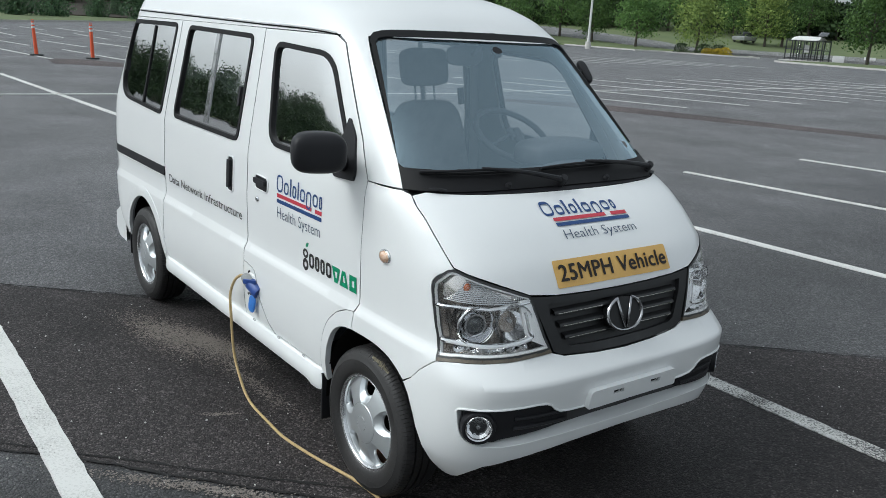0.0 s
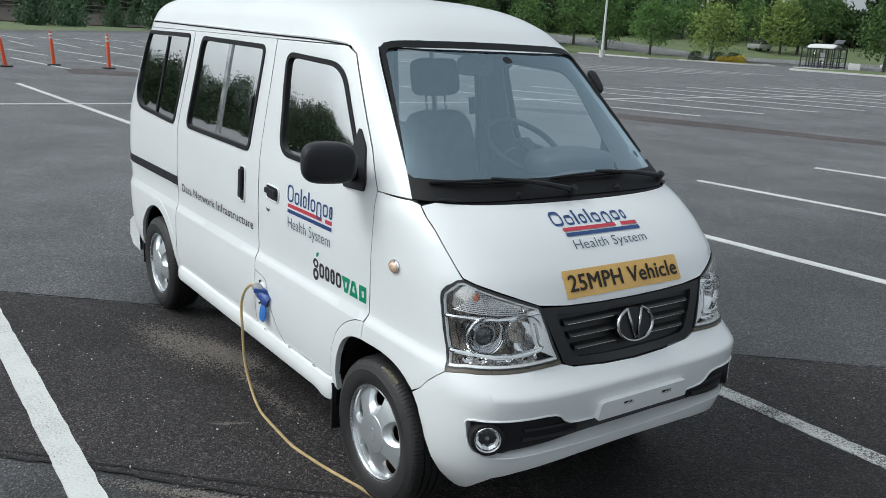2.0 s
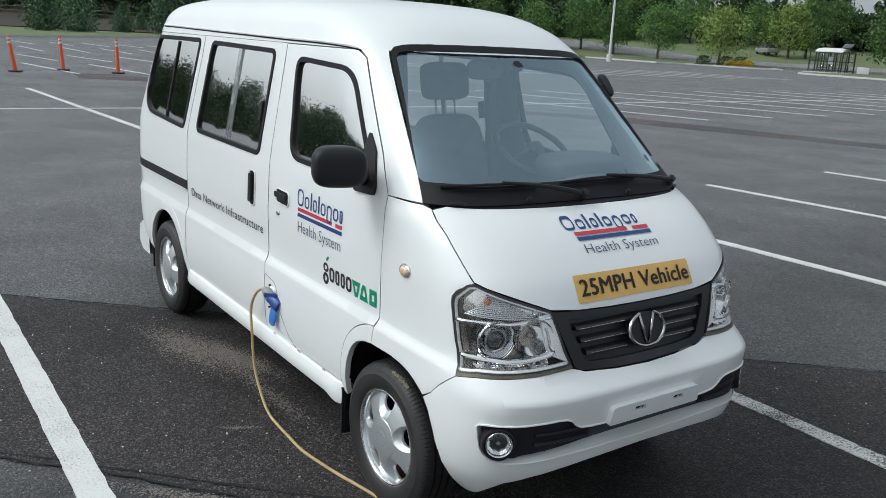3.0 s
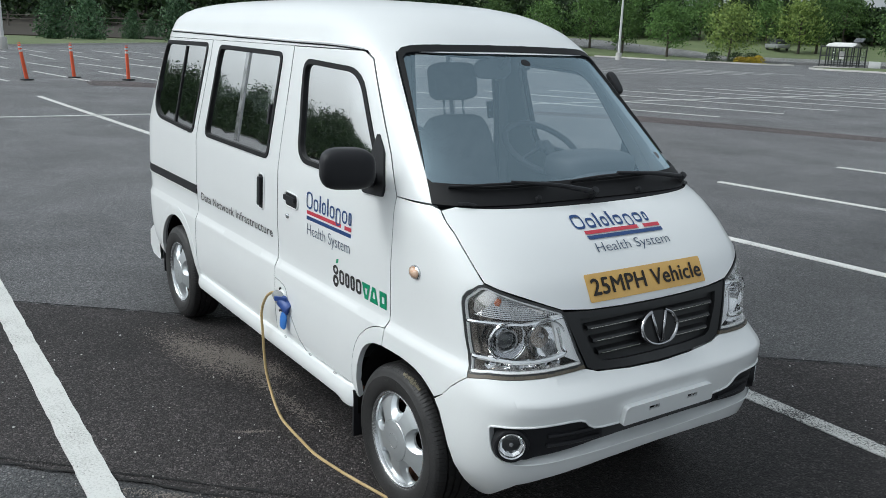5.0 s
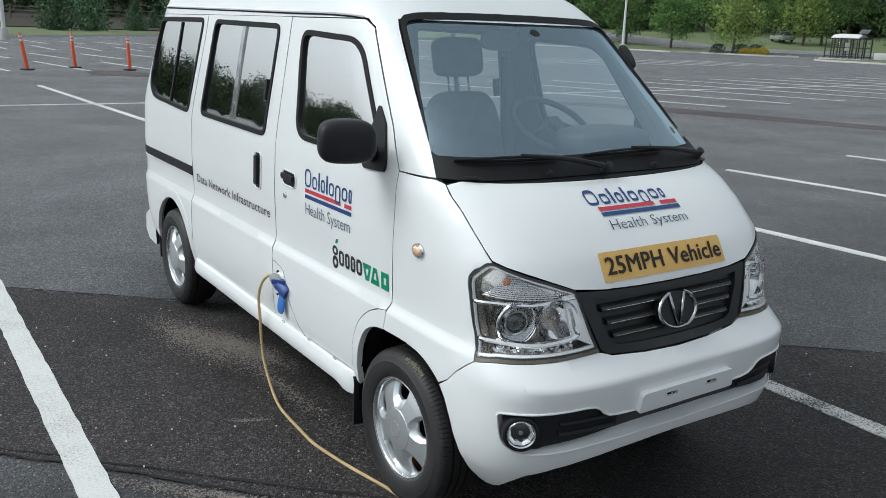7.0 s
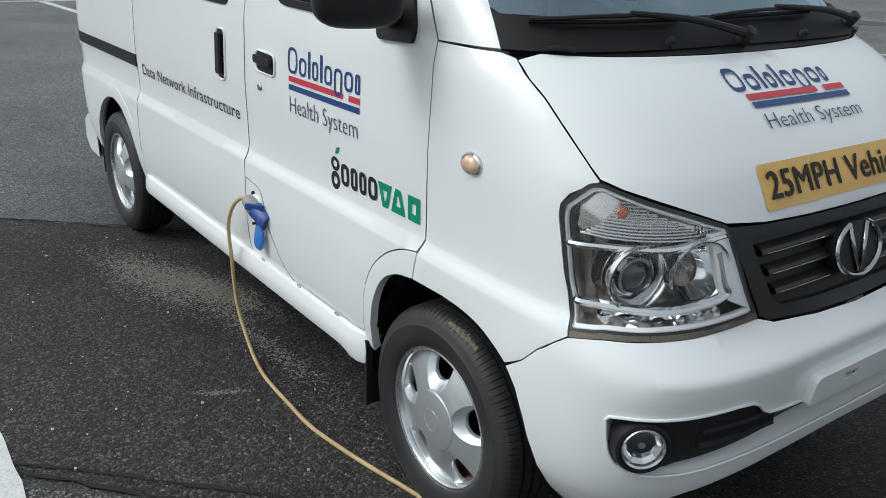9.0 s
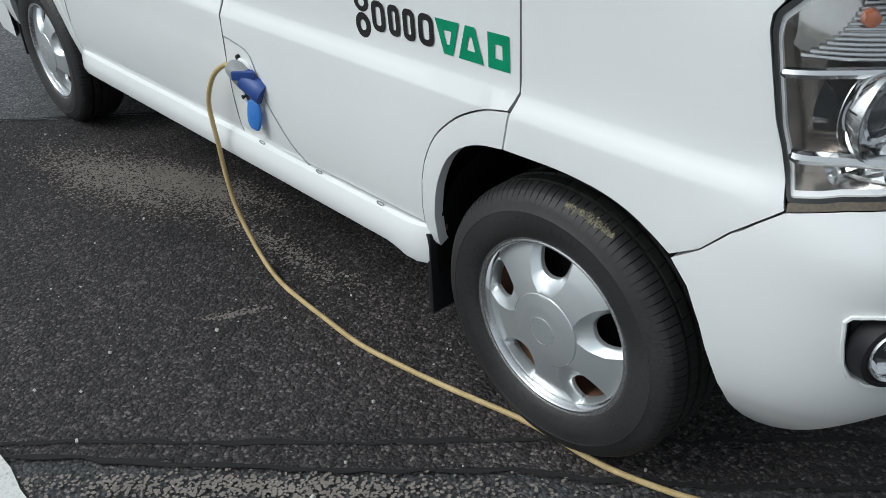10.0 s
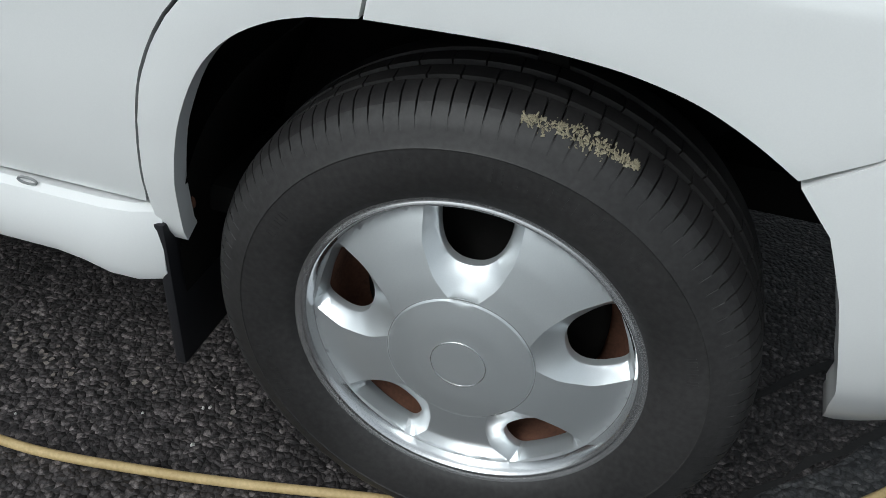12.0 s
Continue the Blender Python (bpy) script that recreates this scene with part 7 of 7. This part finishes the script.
oak = broad_tree("broadleaf_tree", 21, 7.2, 6.0, 1.9, LEAF)
maple = broad_tree("broadleaf_tree", 22, 6.4, 5.0, 1.7, LEAF, 120)
lime = broad_tree("broadleaf_tree", 23, 7.0, 6.6, 1.6, LEAF_YELLOW, 150)
tall = broad_tree("broadleaf_tree", 24, 9.5, 5.2, 1.8, LEAF, 190)
LABELS = {oak: "rounded green broadleaf tree on mown grass", maple: "young green broadleaf tree beside the road", lime: "yellow-green broadleaf tree with a spreading crown", tall: "tall green broadleaf tree at the wood's edge"}
spots = [(maple, 2.0, 114, 0.9), (oak, 5.2, 116, 0.8), (oak, 8.2, 118, 0.92), (maple, 10.3, 113, 0.88), (oak, 13.1, 109, 0.86), (lime, 16.9, 104, 0.86), (maple, 19.0, 132, 0.95), (lime, 20.9, 121, 0.92), (tall, 21.9, 122, 0.85), (oak, 23.3, 135, 0.9), (oak, 26.8, 97, 0.95), (maple, 29.6, 108, 0.9), (tall, 15.0, 136, 0.95), (tall, 11.6, 138, 0.95)]
first = {}
for i, (src, deg, dist, k) in enumerate(spots):
    a = math.radians(144.4 - deg)
    m = Matrix.Translation((2.47 + dist * math.cos(a), -2.24 + dist * math.sin(a), max(0.1, rise(dist) + 0.05))) @ Matrix.Rotation(i * 1.7, 4, "Z") @ Matrix.Scale(k, 4)
    if src not in first:
        src.matrix_basis = m
        tagged(src, LABELS[src], "tree", "trees beside the lot")
        first[src] = src
    else:
        c = copy_thing(src, m)
        c.scale = (k, k, k)

spruce = conifer(31, 4.7, 4.6)
tagged(spruce, "blue-green spruce with branches down to the grass", "tree", "spruces before the fence")
for i, (deg, dist, k) in enumerate(((-25.4, 94, 1.0), (-23.5, 97, 1.02), (-21.0, 106, 0.72), (-19.9, 112, 0.55), (-18.3, 100, 1.15))):
    a = math.radians(144.4 - deg)
    m = Matrix.Translation((2.47 + dist * math.cos(a), -2.24 + dist * math.sin(a), 0.16)) @ Matrix.Rotation(i * 2.1, 4, "Z") @ Matrix.Scale(k, 4)
    if i == 0:
        spruce.matrix_basis = m
    else:
        c = copy_thing(spruce, m)
        c.scale = (k, k, k)

for k, (deg, dist, w, h, leaf, label) in enumerate(((16.0, 100, 2.2, 1.0, LEAF_DARK, "clipped dark green shrub in a mulched island"), (17.35, 101.5, 2.4, 1.05, LEAF_DARK, "dark green shrub behind yellow flowers"), (18.25, 101.5, 2.6, 1.05, LEAF_DARK, "dark green shrub behind yellow flowers"), (17.6, 99.8, 1.7, 0.62, FLOWER, "low clump of yellow flowers in the island"), (18.2, 99.8, 1.8, 0.66, FLOWER, "low clump of yellow flowers in the island"), (18.65, 100.4, 1.5, 0.8, FLOWER, "low clump of yellow flowers in the island"))):
    x, y, _ = on_bank(deg, dist)
    shrub(x, y, w, h, 41 + k, leaf, label)

# split-rail fence before the woods
fence = thing("split_rail_fence", "weathered split-rail wooden fence before the woods", "fence", pose(-117, 0, 1.5))
for k in range(9):
    y = -6 + 5.0 * k
    part("post", box(-0.09, 0.09, y - 0.09, y + 0.09, -1.2, 1.3, 0.02), WOOD, fence)
    if k < 8:
        for z in (0.45, 0.95):
            part("rail", tube([(0, y, z), (0.04, y + 2.5, z + 0.03), (0, y + 5.0, z)], 0.055, 6), WOOD, fence)

# low white blocks beside the road
for k, deg in enumerate((25.2, 26.9)):
    x, y, z = on_bank(deg, 106 + 4 * k)
    block = thing("concrete_block", "low white concrete block beside the road", "road block", pose(x, y, 0.1, 0, 0, 30))
    part("body", box(-0.6, 0.6, -0.2, 0.2, -0.1, 0.62, 0.05), REFLECT_WHITE, block)

# parked car far off under the trees
car = thing("parked_car", "grey parked car under the far trees", "car", pose(*on_bank(19.67, 124, 0.12), 0, 0, 146))
bm = box(-2.2, 2.2, -0.85, 0.85, 0.30, 0.85, 0.12, 3)
part("body", bm, GREYP, car)
bm = box(-1.4, 1.1, -0.75, 0.75, 0.80, 1.42, 0.2, 3)
part("cabin", bm, LAMPGLASS, car)
for x in (-1.35, 1.35):
    for y in (-0.78, 0.78):
        part("wheel", lathe([(0.0, 0.09), (0.2, 0.09), (0.31, 0.08), (0.33, 0.0), (0.31, -0.08)], 20, Matrix.Translation((x, y, 0.33))), TYRE, car)


# woods all round the lot
def woods(name, label, spans, seed, leaf, per_m=0.30, leaf_size=1.0, dense=1.0):
    rnd = np.random.default_rng(seed)
    quads = []
    tv = bmesh.new()
    for deg0, deg1, dist, deep, h0, h1, z0 in spans:
        arc = math.radians(abs(deg1 - deg0)) * dist
        for i in range(int(arc * per_m * 3)):
            a = math.radians(144.4 - rnd.uniform(deg0, deg1))
            depth = rnd.random()
            d = dist + deep * depth
            hx = rnd.uniform(h0, h1) * (0.55 + 0.45 * depth)
            cx, cy = 2.47 + d * math.cos(a), -2.24 + d * math.sin(a)
            wd = rnd.uniform(3.2, 6.0)
            zb = z0 + (0.0 if depth < 0.3 else rnd.uniform(0, 2.0))
            if depth < 0.6:
                add_tube(tv, [(cx, cy, z0 - 1.0), (cx + rnd.normal(0, 0.2), cy, z0 + hx * 0.6)], [0.18, 0.08], 5)
            low = 0.08 if rnd.random() < 0.6 else 0.3
            n = int((60 + hx * 9) * dense)
            # leaves hang in clumps, so that light and dark hollows show
            m = max(6, n // 9)
            q = low + (1 - low) * rnd.random(m) ** 0.85
            env = np.sin(np.pi * np.minimum(0.97, 0.12 + 0.88 * q)) ** 0.5
            b = rnd.random(m) * math.tau
            rr = wd * 0.5 * env * np.sqrt(rnd.uniform(0.12, 1.0, m))
            hub = np.stack((cx + rr * np.cos(b), cy + rr * np.sin(b), zb + hx * q), 1)
            c = hub[rnd.integers(0, m, n)] + rnd.normal(0, 0.34, (n, 3))
            size = rnd.uniform(0.22, 0.55, (n, 1)) * leaf_size
            u, v = rnd.normal(0, 1, (n, 3)), rnd.normal(0, 1, (n, 3))
            u *= size / np.linalg.norm(u, axis=1, keepdims=True)
            v *= size * 0.7 / np.linalg.norm(v, axis=1, keepdims=True)
            quads.append(np.stack((c - u, c - v, c + u, c + v), 1).reshape(-1, 3))
    verts = np.concatenate(quads)
    me = bpy.data.meshes.new(name)
    me.from_pydata(verts.tolist(), [], np.arange(len(verts)).reshape(-1, 4).tolist())
    me.materials.append(leaf)
    t = thing(name, label, "woods", kind="stuff")
    o = new("foliage", me)
    o.parent = t
    part("trunks", tv, BARK, t)
    return t


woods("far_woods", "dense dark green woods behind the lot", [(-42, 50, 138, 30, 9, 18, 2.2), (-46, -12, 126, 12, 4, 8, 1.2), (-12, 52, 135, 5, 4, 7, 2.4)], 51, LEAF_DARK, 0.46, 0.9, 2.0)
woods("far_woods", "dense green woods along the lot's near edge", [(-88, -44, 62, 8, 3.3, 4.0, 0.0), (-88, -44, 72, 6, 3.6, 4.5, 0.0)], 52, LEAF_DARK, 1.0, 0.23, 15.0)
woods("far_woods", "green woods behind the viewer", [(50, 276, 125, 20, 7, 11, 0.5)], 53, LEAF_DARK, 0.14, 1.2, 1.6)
